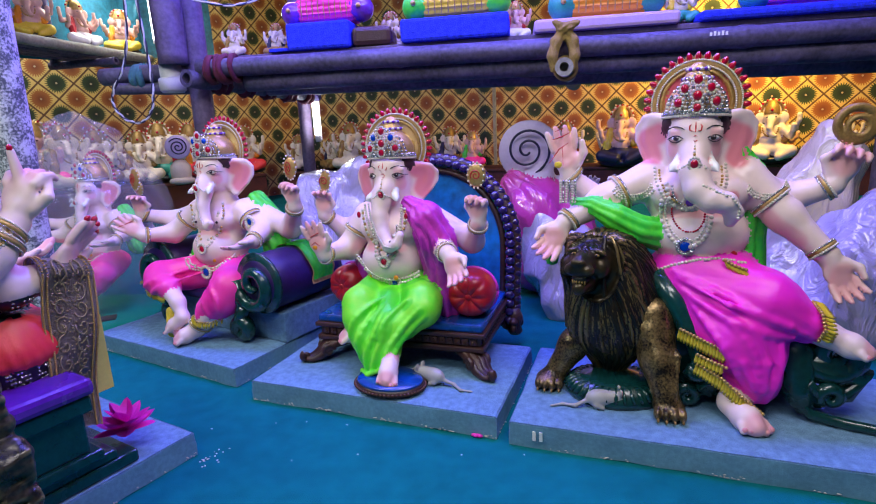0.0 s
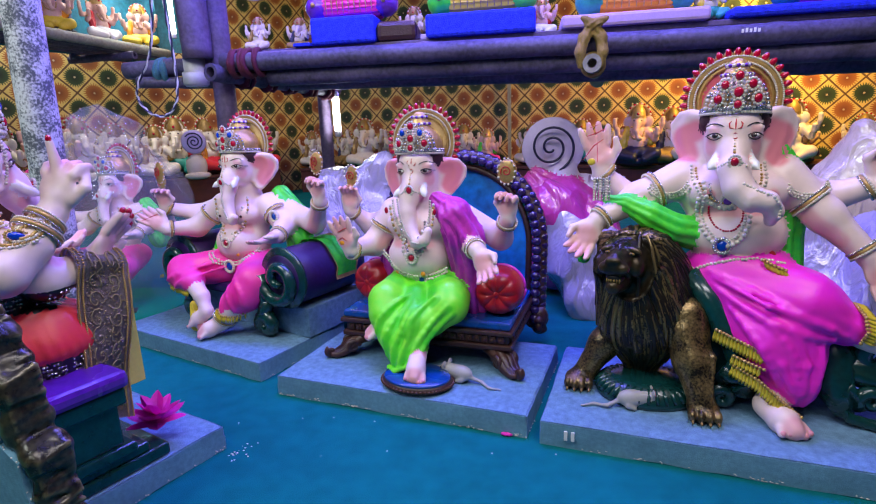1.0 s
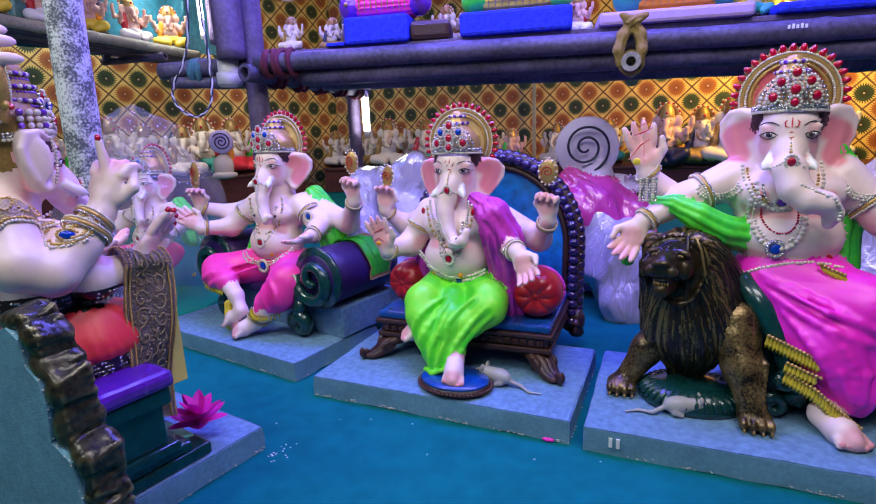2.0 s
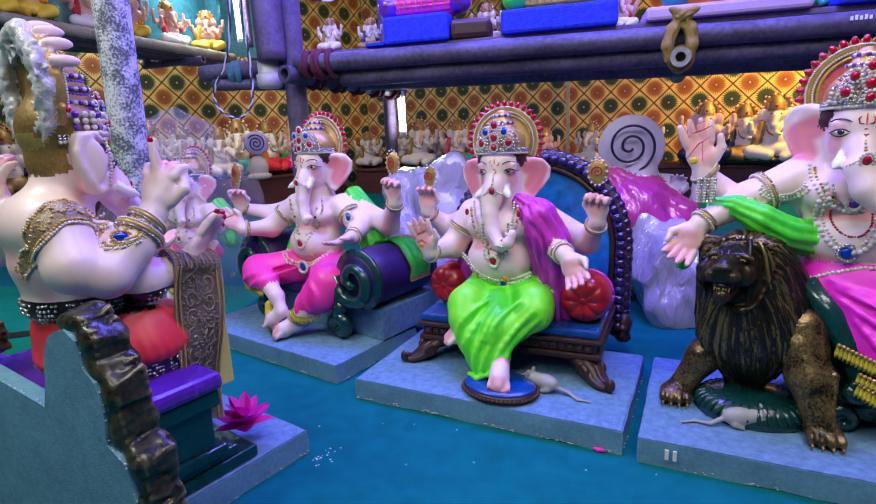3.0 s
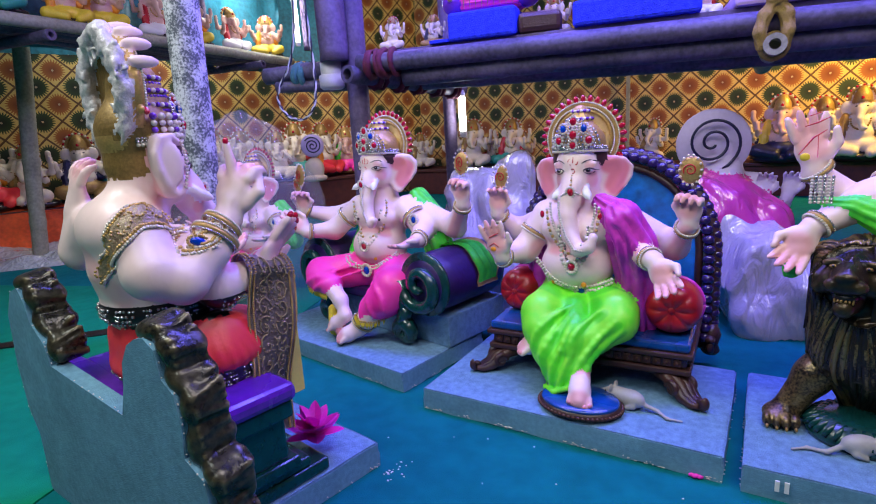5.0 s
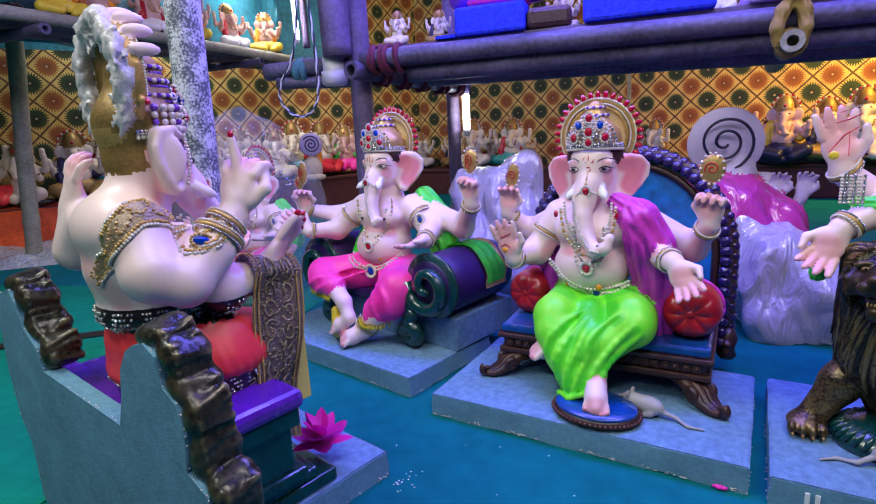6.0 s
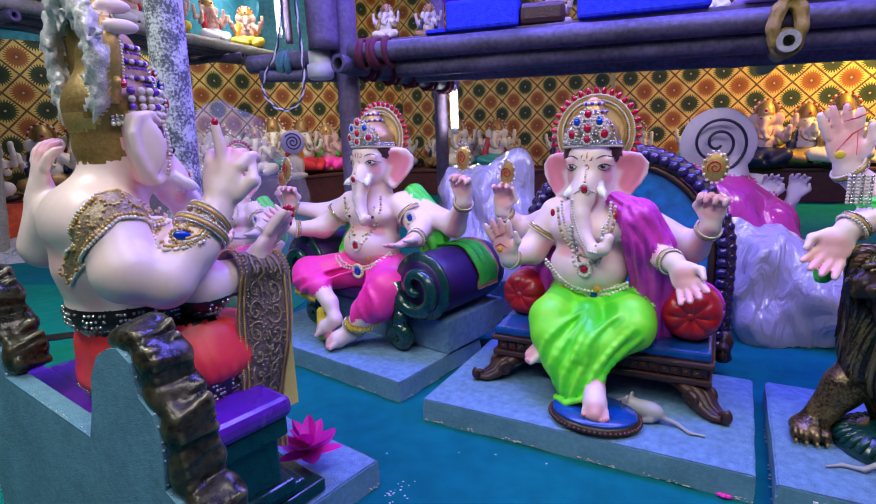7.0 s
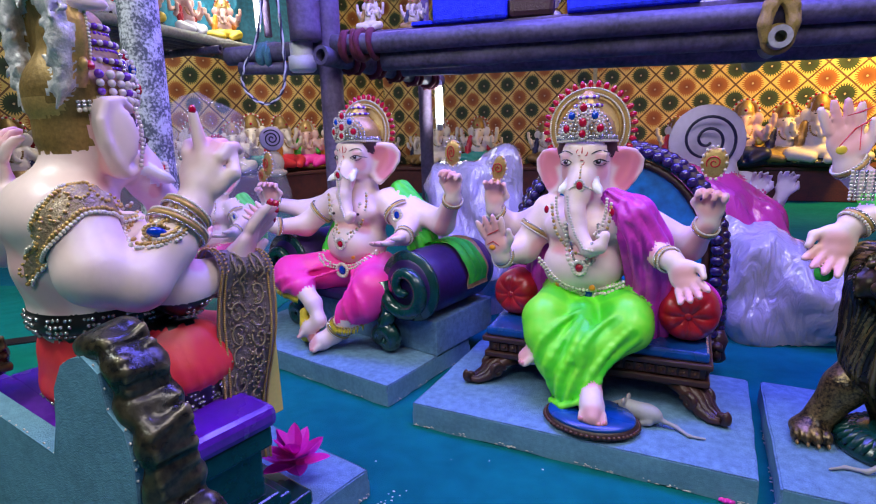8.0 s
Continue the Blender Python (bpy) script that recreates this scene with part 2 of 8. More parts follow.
bamboo_pale = material("pale_bamboo", (0.32, 0.31, 0.23), rough=0.6, vary=0.35, scale=8, bump=0.4, bump_scale=60)
pole_grey = material("lime_washed_pole", (0.10, 0.11, 0.14), rough=0.75, scale=20, color2=(0.66, 0.66, 0.72), bump=0.6, bump_scale=60, contrast=0.13)
post_dark = material("dark_timber_post", (0.14, 0.10, 0.19), rough=0.7, vary=0.4, scale=9, bump=0.5, bump_scale=50)
rope_cloth = material("yellow_brown_rag", (0.30, 0.20, 0.05), rough=0.85, vary=0.3, scale=30, bump=0.6, bump_scale=90)
maroon_rag = material("maroon_rag", (0.10, 0.008, 0.03), rough=0.85, vary=0.3, scale=30, bump=0.6, bump_scale=90)
teal_rag = material("teal_rag", (0.05, 0.16, 0.22), rough=0.85, vary=0.3, scale=30, bump=0.6, bump_scale=90)
blue_block = material("ultramarine_foam", (0.03, 0.05, 0.80), rough=0.85, spec=0.2, vary=0.45, scale=55, bump=0.9, bump_scale=200)
lilac_block = material("lilac_foam", (0.52, 0.36, 0.62), rough=0.75, vary=0.08, scale=10, bump=0.3)
tarp = material("blue_tarpaulin", (0.03, 0.20, 0.30), rough=0.4, vary=0.5, scale=4, bump=0.5, bump_scale=12)
plain_wall = material("dim_plaster", (0.20, 0.20, 0.22), rough=0.9, vary=0.2, scale=2)
orange_cloth = material("orange_sheet", (0.75, 0.10, 0.02), rough=0.75, vary=0.3, scale=5, bump=0.5, bump_scale=16)
ledge_cloth = material("maroon_print_cloth", (0.05, 0.012, 0.014), rough=0.8, scale=14, color2=(0.13, 0.03, 0.02), bump=0.2)
mouse_grey = material("grey_mouse_paint", (0.40, 0.38, 0.37), rough=0.45, vary=0.08, scale=20)
lotus_pink = material("neon_pink_paint", (1.0, 0.035, 0.58), rough=0.5, vary=0.1, scale=30)
spiral_lilac = material("lilac_disc_paint", (0.55, 0.45, 0.72), rough=0.5, vary=0.08, scale=10)
ink = material("navy_line_paint", (0.01, 0.008, 0.05), rough=0.4, vary=0.1, bump=0)
magenta_cloth = clear_film("film_over_magenta_cloth", (0.60, 0.05, 0.34), rough=0.2, alpha=1.0, fold=12, relief=0.6)
lilac_wrap = clear_film("lilac_wrapping_film", (0.46, 0.41, 0.56), rough=0.10, alpha=0.94, fold=15, relief=0.75)
fleece = material("raw_fibre_edge", (0.66, 0.62, 0.62), rough=0.38, vary=0.3, scale=40, bump=0.9, bump_scale=110, coat=0.3)
film = clear_film("clear_polythene", (0.80, 0.80, 0.92), rough=0.06, alpha=0.11, fold=7, relief=0.9)
film_cream = clear_film("yellowish_polythene", (0.66, 0.54, 0.34), rough=0.22, alpha=1.0, fold=16, relief=0.7)
film_white = clear_film("white_polythene", (0.75, 0.78, 0.80), rough=0.2, alpha=0.7)
tube_glow = material("tube_glow", (0.95, 0.97, 1.0), bump=0, emit=30.0)
card_yellow = material("yellow_card", (0.74, 0.60, 0.15), rough=0.6, vary=0.08)
wire_white = material("white_wire", (0.6, 0.58, 0.6), rough=0.4, vary=0.1, bump=0)
wire_black = material("dark_wire", (0.02, 0.02, 0.06), rough=0.4, vary=0.1, bump=0)

# ---- mesh tools ----


def put(mesh_name, bm, mats, smooth=True):
    me = bpy.data.meshes.new(mesh_name)
    bmesh.ops.recalc_face_normals(bm, faces=bm.faces)
    bm.to_mesh(me)
    bm.free()
    for m in (mats if isinstance(mats, (list, tuple)) else [mats]):
        me.materials.append(m)
    if smooth:
        me.polygons.foreach_set("use_smooth", [True] * len(me.polygons))
    return me


def part(name, bm, mats, parent=None, label="", smooth=False):
    ob = new(name, put(name, bm, mats, smooth))
    if parent is not None:
        ob.parent = parent
    if label:
        ob["label"] = label
    return ob


def empty(name, m, label, category, group="", kind=""):
    ob = new(name)
    ob.empty_display_size = 0.05
    ob.matrix_world = m
    return tagged(ob, label, category, group, kind)


def box(bm, x0, x1, y0, y1, z0, z1, bevel=0.0, m=None, mat=0):
    vs = [bm.verts.new(((x0, x1)[i & 1], (y0, y1)[i >> 1 & 1], (z0, z1)[i >> 2])) for i in range(8)]
    fs = [bm.faces.new([vs[k] for k in q]) for q in ((0, 2, 3, 1), (4, 5, 7, 6), (0, 1, 5, 4), (2, 6, 7, 3), (0, 4, 6, 2), (1, 3, 7, 5))]
    if bevel:
        es = {e for f in fs for e in f.edges}
        out = bmesh.ops.bevel(bm, geom=list(es), offset=bevel, segments=2, affect="EDGES", profile=0.5)
        fs = list(set(out["faces"]) | {f for f in fs if f.is_valid})
        vs = list({v for f in fs for v in f.verts})
    for f in fs:
        f.material_index = mat
    if m is not None:
        bmesh.ops.transform(bm, matrix=m, verts=vs)
    return vs


def tube(bm, pts, radii, n=10, mat=0, caps=True, hollow=0.0):
    """A tube through points; radii one or one for each point."""
    pts = [Vector(p) for p in pts]
    if isinstance(radii, (int, float)):
        radii = [radii] * len(pts)
    rings, up = [], None
    for i, p in enumerate(pts):
        d = (pts[min(i + 1, len(pts) - 1)] - pts[max(i - 1, 0)]).normalized()
        if up is None:
            up = d.orthogonal().normalized()
        up = (up - d * up.dot(d)).normalized()
        side = d.cross(up)
        rings.append([bm.verts.new(p + (up * math.cos(2 * math.pi * k / n) + side * math.sin(2 * math.pi * k / n)) * radii[i]) for k in range(n)])
    for a, b in zip(rings, rings[1:]):
        for k in range(n):
            f = bm.faces.new((a[k], a[(k + 1) % n], b[(k + 1) % n], b[k]))
            f.material_index, f.smooth = mat, True
    if caps:
        for ring, at, inward in ((rings[0], pts[0], pts[1] - pts[0]), (rings[-1], pts[-1], pts[-2] - pts[-1])):
            if hollow:
                inn = [bm.verts.new(at + (v.co - at) * hollow) for v in ring]
                deep = [bm.verts.new(v.co + inward.normalized() * 0.06) for v in inn]
                for k in range(n):
                    bm.faces.new((ring[k], ring[(k + 1) % n], inn[(k + 1) % n], inn[k])).material_index = mat
                    bm.faces.new((inn[k], inn[(k + 1) % n], deep[(k + 1) % n], deep[k])).material_index = mat
                bm.faces.new(deep).material_index = mat
            else:
                bm.faces.new(ring).material_index = mat


def lathe(bm, profile, n=32, m=None, mat=0):
    """Turns (radius, z) points round the z axis."""
    rings = []
    for r, z in profile:
        rings.append([bm.verts.new((r * math.cos(2 * math.pi * k / n), r * math.sin(2 * math.pi * k / n), z)) for k in range(n)])
    for a, b in zip(rings, rings[1:]):
        for k in range(n):
            f = bm.faces.new((a[k], a[(k + 1) % n], b[(k + 1) % n], b[k]))
            f.material_index, f.smooth = mat, True
    for ring in (rings[0], rings[-1]):
        bm.faces.new(ring).material_index = mat
    if m is not None:
        bmesh.ops.transform(bm, matrix=m, verts=[v for r in rings for v in r])


def ball(bm, c, r, m=None, mat=0, sub=2):
    out = bmesh.ops.create_icosphere(bm, subdivisions=sub, radius=1.0)
    vs = out["verts"]
    r = (r, r, r) if isinstance(r, (int, float)) else r
    t = Matrix.Translation(c) @ (m or Matrix.Identity(4)) @ Matrix.Diagonal((*r, 1))
    bmesh.ops.transform(bm, matrix=t, verts=vs)
    for f in {f for v in vs for f in v.link_faces}:
        f.material_index, f.smooth = mat, True


def plate(bm, outline, y0, y1, mat=0, m=None):
    """An outline in x and z, thick from y0 to y1."""
    a = [bm.verts.new((x, y0, z)) for x, z in outline]
    b = [bm.verts.new((x, y1, z)) for x, z in outline]
    bm.faces.new(a).material_index = mat
    bm.faces.new(b[::-1]).material_index = mat
    for k in range(len(a)):
        bm.faces.new((a[k], b[k], b[(k + 1) % len(a)], a[(k + 1) % len(a)])).material_index = mat
    if m is not None:
        bmesh.ops.transform(bm, matrix=m, verts=a + b)


def spiral_points(turns, r0, r1, n=28, start=0.0, flip=1):
    return [((r0 + (r1 - r0) * k / n) * math.cos(start + flip * turns * 2 * math.pi * k / n), (r0 + (r1 - r0) * k / n) * math.sin(start + flip * turns * 2 * math.pi * k / n)) for k in range(n + 1)]


ICO = bmesh.new()
bmesh.ops.create_icosphere(ICO, subdivisions=2, radius=1.0)
ICO.verts.index_update()
BALL_V = np.array([v.co[:] for v in ICO.verts], np.float32)
BALL_F = np.array([[v.index for v in f.verts] for f in ICO.faces], np.int64)
ICO.free()


class Sculpt:
    """Blends rounded limbs and balls into one closed skin, and sets beads, stones and lines on it."""

    def __init__(self, low, high, cell=0.005):
        self.low, self.cell = np.array(low, np.float32), cell
        self.size = np.ceil((np.array(high) - self.low) / cell).astype(int) + 1
        self.fields, self.mats, self.m = {}, [], Matrix.Identity(4)
        self.extra_v, self.extra_f, self.extra_m = [], [], []
        self.count = 0
        self.total = None
        self.coats, self.roses_or_shades, self.belts = [], [], []

    def slot(self, mat):
        if mat not in self.mats:
            self.mats.append(mat)
        return self.mats.index(mat)

    def span(self, pts, reach):
        pts = np.array([(self.m @ Vector(p))[:] for p in pts])
        a = np.clip(np.floor((pts.min(0) - reach - self.low) / self.cell).astype(int), 0, self.size)
        b = np.clip(np.ceil((pts.max(0) + reach - self.low) / self.cell).astype(int) + 1, 0, self.size)
        axes = [self.low[i] + self.cell * np.arange(a[i], b[i], dtype=np.float32) for i in range(3)]
        grid = np.stack(np.meshgrid(*axes, indexing="ij"), -1)
        inv = np.array(self.m.inverted(), np.float32)
        return tuple(slice(a[i], b[i]) for i in range(3)), grid @ inv[:3, :3].T + inv[:3, 3]

    def blend(self, mat, where, d, k):
        if mat not in self.fields:
            self.slot(mat)
            self.fields[mat] = np.full(self.size, 0.5, np.float32)
        f = self.fields[mat][where]
        h = np.clip(k - np.abs(f - d), 0, None) / max(k, 1e-6)
        self.fields[mat][where] = np.minimum(f, d) - h * h * k * 0.25

    def limb(self, mat, *pts, k=0.012, fold=0.0, waves=7, twist=3.0):
        """A chain of round cones through (x, y, z, radius); fold: depth of drapery folds along it."""
        for a, b in zip(pts, pts[1:]):
            ra, rb = a[3], b[3]
            where, p = self.span((a[:3], b[:3]), max(ra, rb) + fold + 0.03)
            if p.size == 0:
                continue
            a3, b3 = np.array(a[:3], np.float32), np.array(b[:3], np.float32)
            ab = b3 - a3
            t = np.clip(((p - a3) @ ab) / max(ab @ ab, 1e-9), 0, 1)
            q = p - a3 - t[..., None] * ab
            d = np.sqrt((q * q).sum(-1)) - (ra + (rb - ra) * t)
            if fold:
                w = Vector(ab).normalized()
                u = w.orthogonal().normalized()
                s = w.cross(u)
                ang = np.arctan2(q @ np.array(s, np.float32), q @ np.array(u, np.float32))
                d = d + fold * (1 - np.abs(np.sin(ang * waves * 0.5 + t * twist)) * 1.6)
            self.blend(mat, where, d, k)

    def ball(self, mat, c, r, turn=(0, 0, 0), k=0.012):
        r = (r, r, r) if isinstance(r, (int, float)) else r
        keep = self.m
        self.m = self.m @ pose(*c, *turn)
        where, p = self.span(((0, 0, 0),), max(r) + 0.03)
        self.m = keep
        if p.size == 0:
            return
        r = np.array(r, np.float32)
        k0 = np.sqrt(((p / r) ** 2).sum(-1))
        k1 = np.sqrt(((p / (r * r)) ** 2).sum(-1))
        self.blend(mat, where, k0 * (k0 - 1) / np.maximum(k1, 1e-6), k)

    def ring(self, mat, c, big, small, turn=(0, 0, 0), squash=1.0, k=0.004):
        """A torus round the local y axis."""
        keep = self.m
        self.m = self.m @ pose(*c, *turn)
        where, p = self.span(((0, 0, 0),), big + small + 0.02)
        self.m = keep
        if p.size == 0:
            return
        rad = np.sqrt(p[..., 0] ** 2 + (p[..., 2] / squash) ** 2) - big
        self.blend(mat, where, np.sqrt(rad ** 2 + p[..., 1] ** 2) - small, k)

    def coat(self, over, mat, pts, r):
        """Repaints one colour of the skin with another, within r of a line through points."""
        self.slot(mat)
        self.coats.append((over, mat, np.array([(self.m @ Vector(p))[:] for p in pts], np.float32), r * self.m.median_scale))

    def rose_or_shade(self, pts, r, strength=1.0):
        """Airbrushed rosy tint on skin, or fold shade put into cloth colour, fading out at r from a line through
        points.
        """
        self.roses_or_shades.append((np.array([(self.m @ Vector(p))[:] for p in pts], np.float32), r * self.m.median_scale, strength))

    def belt(self, over, mat, low, high):
        """Repaints one colour with another between two heights."""
        self.slot(mat)
        self.belts.append((over, mat, low, high))

    # -- small things set on the skin --
    def field(self):
        if self.total is None or self.stale != len(self.fields):
            self.total, self.stale = np.min(np.stack(list(self.fields.values())), 0), len(self.fields)
        return self.total

    def land(self, pts, way, far=0.25):
        """Moves points along a direction (both in the present frame) on to the skin."""
        f = self.field()
        m3 = np.array(self.m.to_3x3(), np.float32)
        p = np.array([(self.m @ Vector(q))[:] for q in pts], np.float32)
        w = m3 @ np.array(way, np.float32)
        w /= np.linalg.norm(w)
        done = np.zeros(len(p), bool)
        step = self.cell * 0.4
        for _ in range(int(far / step)):
            idx = np.clip(np.rint((p - self.low) / self.cell).astype(int), 0, self.size - 1)
            done |= f[idx[:, 0], idx[:, 1], idx[:, 2]] < self.cell * 0.25
            p[~done] += w * step
        inv = self.m.inverted()
        return [inv @ Vector([float(c) for c in q]) for q in p]

    def grow(self, v, f, mat):
        v = np.asarray(v, np.float32)
        m = np.array(self.m, np.float32)
        self.extra_v.append(v @ m[:3, :3].T + m[:3, 3])
        self.extra_f.append((np.asarray(f, np.int64), self.count))
        self.extra_m.append((self.slot(mat), len(f)))
        self.count += len(v)

    def bead(self, mat, c, r, turn=(0, 0, 0)):
        r = (r, r, r) if isinstance(r, (int, float)) else r
        m = pose(*c, *turn) @ Matrix.Diagonal((*r, 1))
        m = np.array(m, np.float32)
        self.grow(BALL_V @ m[:3, :3].T + m[:3, 3], BALL_F, mat)

    def string(self, mat, pts, r, gap=None, way=None, mat2=None, behind=0.0):
        """Beads strung along points; way: laid on the skin in that direction."""
        pts = [Vector(p) for p in pts]
        gap = gap or r * 1.9
        out, left = [pts[0]], gap
        for a, b in zip(pts, pts[1:]):
            n = (b - a).length
            while n > 0 and left <= n:
                out.append(a.lerp(b, left / n))
                left += gap
            left -= n
        if way is not None:
            out = self.land(out, way)
        if behind:
            mid = sorted(p.y for p in out)[len(out) // 2]
            out = [p for p in out if p.y > mid - behind]
        for i, p in enumerate(out):
            self.bead(mat2 if mat2 is not None and i % 2 else mat, p, r)

    def stone(self, mat, rim, c, rx, rz, turn=(0, 0, 0), n=12, rim_r=0.0035, way=None):
        """A set stone with a rim of small beads, facing local -y."""
        if way is not None:
            c = self.land([c], way)[0]
        keep = self.m
        self.m = self.m @ pose(*c, *turn)
        self.bead(mat, (0, -0.002, 0), (rx, 0.006, rz))
        for k in range(n):
            a = 2 * math.pi * k / n
            self.bead(rim, ((rx + rim_r) * math.cos(a), -0.002, (rz + rim_r) * math.sin(a)), rim_r)
        self.m = keep

    def line(self, mat, pts, r, way=None, n=6):
        pts = [Vector(p) for p in pts]
        if way is not None:
            pts = self.land(pts, way)
        bm = bmesh.new()
        rad = [r * (0.45 if i in (0, len(pts) - 1) else 1.0) for i in range(len(pts))]
        tube(bm, pts, rad, n)
        bm.verts.index_update()
        bmesh.ops.triangulate(bm, faces=bm.faces)
        self.grow([v.co[:] for v in bm.verts], [[v.index for v in f.verts] for f in bm.faces], mat)
        bm.free()

    def build(self, name):
        mats = list(self.fields)
        stack = np.stack([self.fields[q] for q in mats])
        f = stack.min(0)
        lab = np.array([self.slot(q) for q in mats])[stack.argmin(0)]
        s = f < 0
        n = np.array(f.shape) - 1
        corner = [(i, j, k) for i in (0, 1) for j in (0, 1) for k in (0, 1)]
        sub = lambda arr, c: arr[c[0]:c[0] + n[0], c[1]:c[1] + n[1], c[2]:c[2] + n[2]]
        tot = sum(sub(s, c).astype(np.int8) for c in corner)
        active = (tot > 0) & (tot < 8)
        ids = np.full(active.shape, -1, np.int64)
        cells = np.argwhere(active)
        ids[active] = np.arange(len(cells))
        acc, cnt = np.zeros((len(cells), 3), np.float32), np.zeros(len(cells), np.float32)
        vals = {c: f[cells[:, 0] + c[0], cells[:, 1] + c[1], cells[:, 2] + c[2]] for c in corner}
        for c in corner:
            for ax in range(3):
                if c[ax]:
                    continue
                e = list(c)
                e[ax] = 1
                va, vb = vals[c], vals[tuple(e)]
                x = (va < 0) != (vb < 0)
                t = va[x] / (va[x] - vb[x])
                q = np.tile(np.array(c, np.float32), (x.sum(), 1))
                q[:, ax] += t
                acc[x] += q
                cnt[x] += 1
        verts = self.low + (cells + acc / cnt[:, None]) * self.cell
        near = np.rint((verts - self.low) / self.cell).astype(int)
        vlab = lab[near[:, 0], near[:, 1], near[:, 2]]
        for over, mat, line, r in self.coats:
            best = np.full(len(verts), 9.0)
            for a, b in zip(line, line[1:] if len(line) > 1 else line):
                t = np.clip(((verts - a) @ (b - a)) / max((b - a) @ (b - a), 1e-9), 0, 1)
                best = np.minimum(best, np.linalg.norm(verts - a - t[:, None] * (b - a), axis=1))
            vlab[(vlab == self.slot(over)) & (best < r)] = self.slot(mat)
        for over, mat, lo, hi in self.belts:
            vlab[(vlab == self.slot(over)) & (verts[:, 2] > lo) & (verts[:, 2] < hi)] = self.slot(mat)
        tint = np.zeros(len(verts))
        for line, r, strength in self.roses_or_shades:
            best = np.full(len(verts), 9.0)
            for a, b in zip(line, line[1:] if len(line) > 1 else line):
                t = np.clip(((verts - a) @ (b - a)) / max((b - a) @ (b - a), 1e-9), 0, 1)
                best = np.minimum(best, np.linalg.norm(verts - a - t[:, None] * (b - a), axis=1))
            w = np.clip((r - best) / (r * 0.45), 0, 1)
            tint = np.maximum(tint, strength * w * w * (3 - 2 * w))
        quads = []
        for ax in range(3):
            o = [i for i in range(3) if i != ax]
            lo, hi = [slice(1, -1)] * 3, [slice(1, -1)] * 3
            lo[ax], hi[ax] = slice(0, -1), slice(1, None)
            x = s[tuple(lo)] != s[tuple(hi)]
            at = np.argwhere(x)
            flip = s[tuple(lo)][x]
            at[:, o] += 1
            offs = []
            for da, db in ((-1, -1), (0, -1), (0, 0), (-1, 0)):
                c = at.copy()
                c[:, o[0]] += da
                c[:, o[1]] += db
                offs.append(ids[c[:, 0], c[:, 1], c[:, 2]])
            q = np.stack(offs, 1)
            if ax == 1:
                flip = ~flip
            q[~flip] = q[~flip][:, ::-1]
            quads.append(q)
        quads = np.concatenate(quads)
        quads = quads[(quads >= 0).all(1)]
        fmat = vlab[quads[:, 0]]
        faces, fm = quads.tolist(), fmat.tolist()
        allv = [verts]
        base = len(verts)
        for v in self.extra_v:
            allv.append(v)
        for (tris, off), (mi, cn) in zip(self.extra_f, self.extra_m):
            faces.extend((tris + off + base).tolist())
            fm.extend([mi] * cn)
        me = bpy.data.meshes.new(name)
        me.from_pydata(np.concatenate(allv).tolist(), [], faces)
        for q in self.mats:
            me.materials.append(q)
        me.polygons.foreach_set("material_index", fm)
        me.polygons.foreach_set("use_smooth", [True] * len(fm))
        if self.roses_or_shades:
            layer = me.attributes.new("rose_or_shade", "FLOAT", "POINT")
            layer.data.foreach_set("value", np.concatenate([tint, np.zeros(len(me.vertices) - len(tint))]).astype(np.float32))
        me.update()
        return me

# ---- the place ----


def slab_wall(name, p, q, z0, z1, thick, mat, label):
    """An upright wall from p to q, its near face on that line, with the object's x axis along it."""
    d = Vector((q[0] - p[0], q[1] - p[1], 0))
    bm = bmesh.new()
    box(bm, 0, d.length, 0, thick, z0, z1)
    ob = part(name, bm, mat)
    ob.matrix_world = pose(p[0], p[1], 0, 0, 0, math.degrees(math.atan2(d.y, d.x)))
    return tagged(ob, label, "wall", kind="structure")


CORNER, RIGHT, LEFT = (-2.06, 7.45), (4.6, 5.38), (-5.9, 2.78)
back_fabric = flower_fabric("printed_flower_cloth", 0.29, 3.41, 0.905)
left_fabric = flower_fabric("printed_flower_cloth_side", 0.29, 1.65, 1.335)
slab_wall("wall_north", CORNER, RIGHT, 0, 2.6, 0.1, back_fabric, "partition hung with cream, rust and green flower-print cloth")
slab_wall("wall_west", LEFT, CORNER, 0, 1.62, 0.1, left_fabric, "side partition hung with flower-print cloth")
upper_fabric = flower_fabric("printed_flower_cloth_upper", 0.29, 0.2, 1.335)
slab_wall("wall_west_upper", (-2.713, 6.656), CORNER, 1.62, 2.6, 0.1, upper_fabric, "flower-print cloth high on the side partition by the corner")
slab_wall("wall_west_tarpaulin", (-5.94, 2.80), (-2.735, 6.685), 1.62, 2.6, 0.06, tarp, "blue tarpaulin sheet above the side partition")
slab_wall("wall_south", (4.6, -2.6), (-5.9, -2.6), 0, 2.6, 0.1, plain_wall, "plain dim wall behind the aisle")
slab_wall("wall_east", (4.6, 5.38), (4.6, -2.6), 0, 2.6, 0.1, plain_wall, "plain dim side wall")
slab_wall("wall_west_near", (-5.9, -2.6), (-5.9, 2.78), 0, 2.6, 0.1, tarp, "side wall of blue tarpaulin")

bm = bmesh.new()
box(bm, -6.2, 4.8, -2.8, 7.9, -0.06, 0.0)
tagged(part("floor", bm, carpet), "floor covered with teal green carpet", "floor", kind="structure")
bm = bmesh.new()
box(bm, -6.2, 4.8, -2.8, 7.9, 2.6, 2.66)
tagged(part("ceiling", bm, plain_wall), "plain dim ceiling", "ceiling", kind="structure")

# added sheet: greenish white light on this side put into a greener carpet colour
bm = bmesh.new()
box(bm, -5.9, -1.30, -2.6, 2.75, 0.0, 0.004)
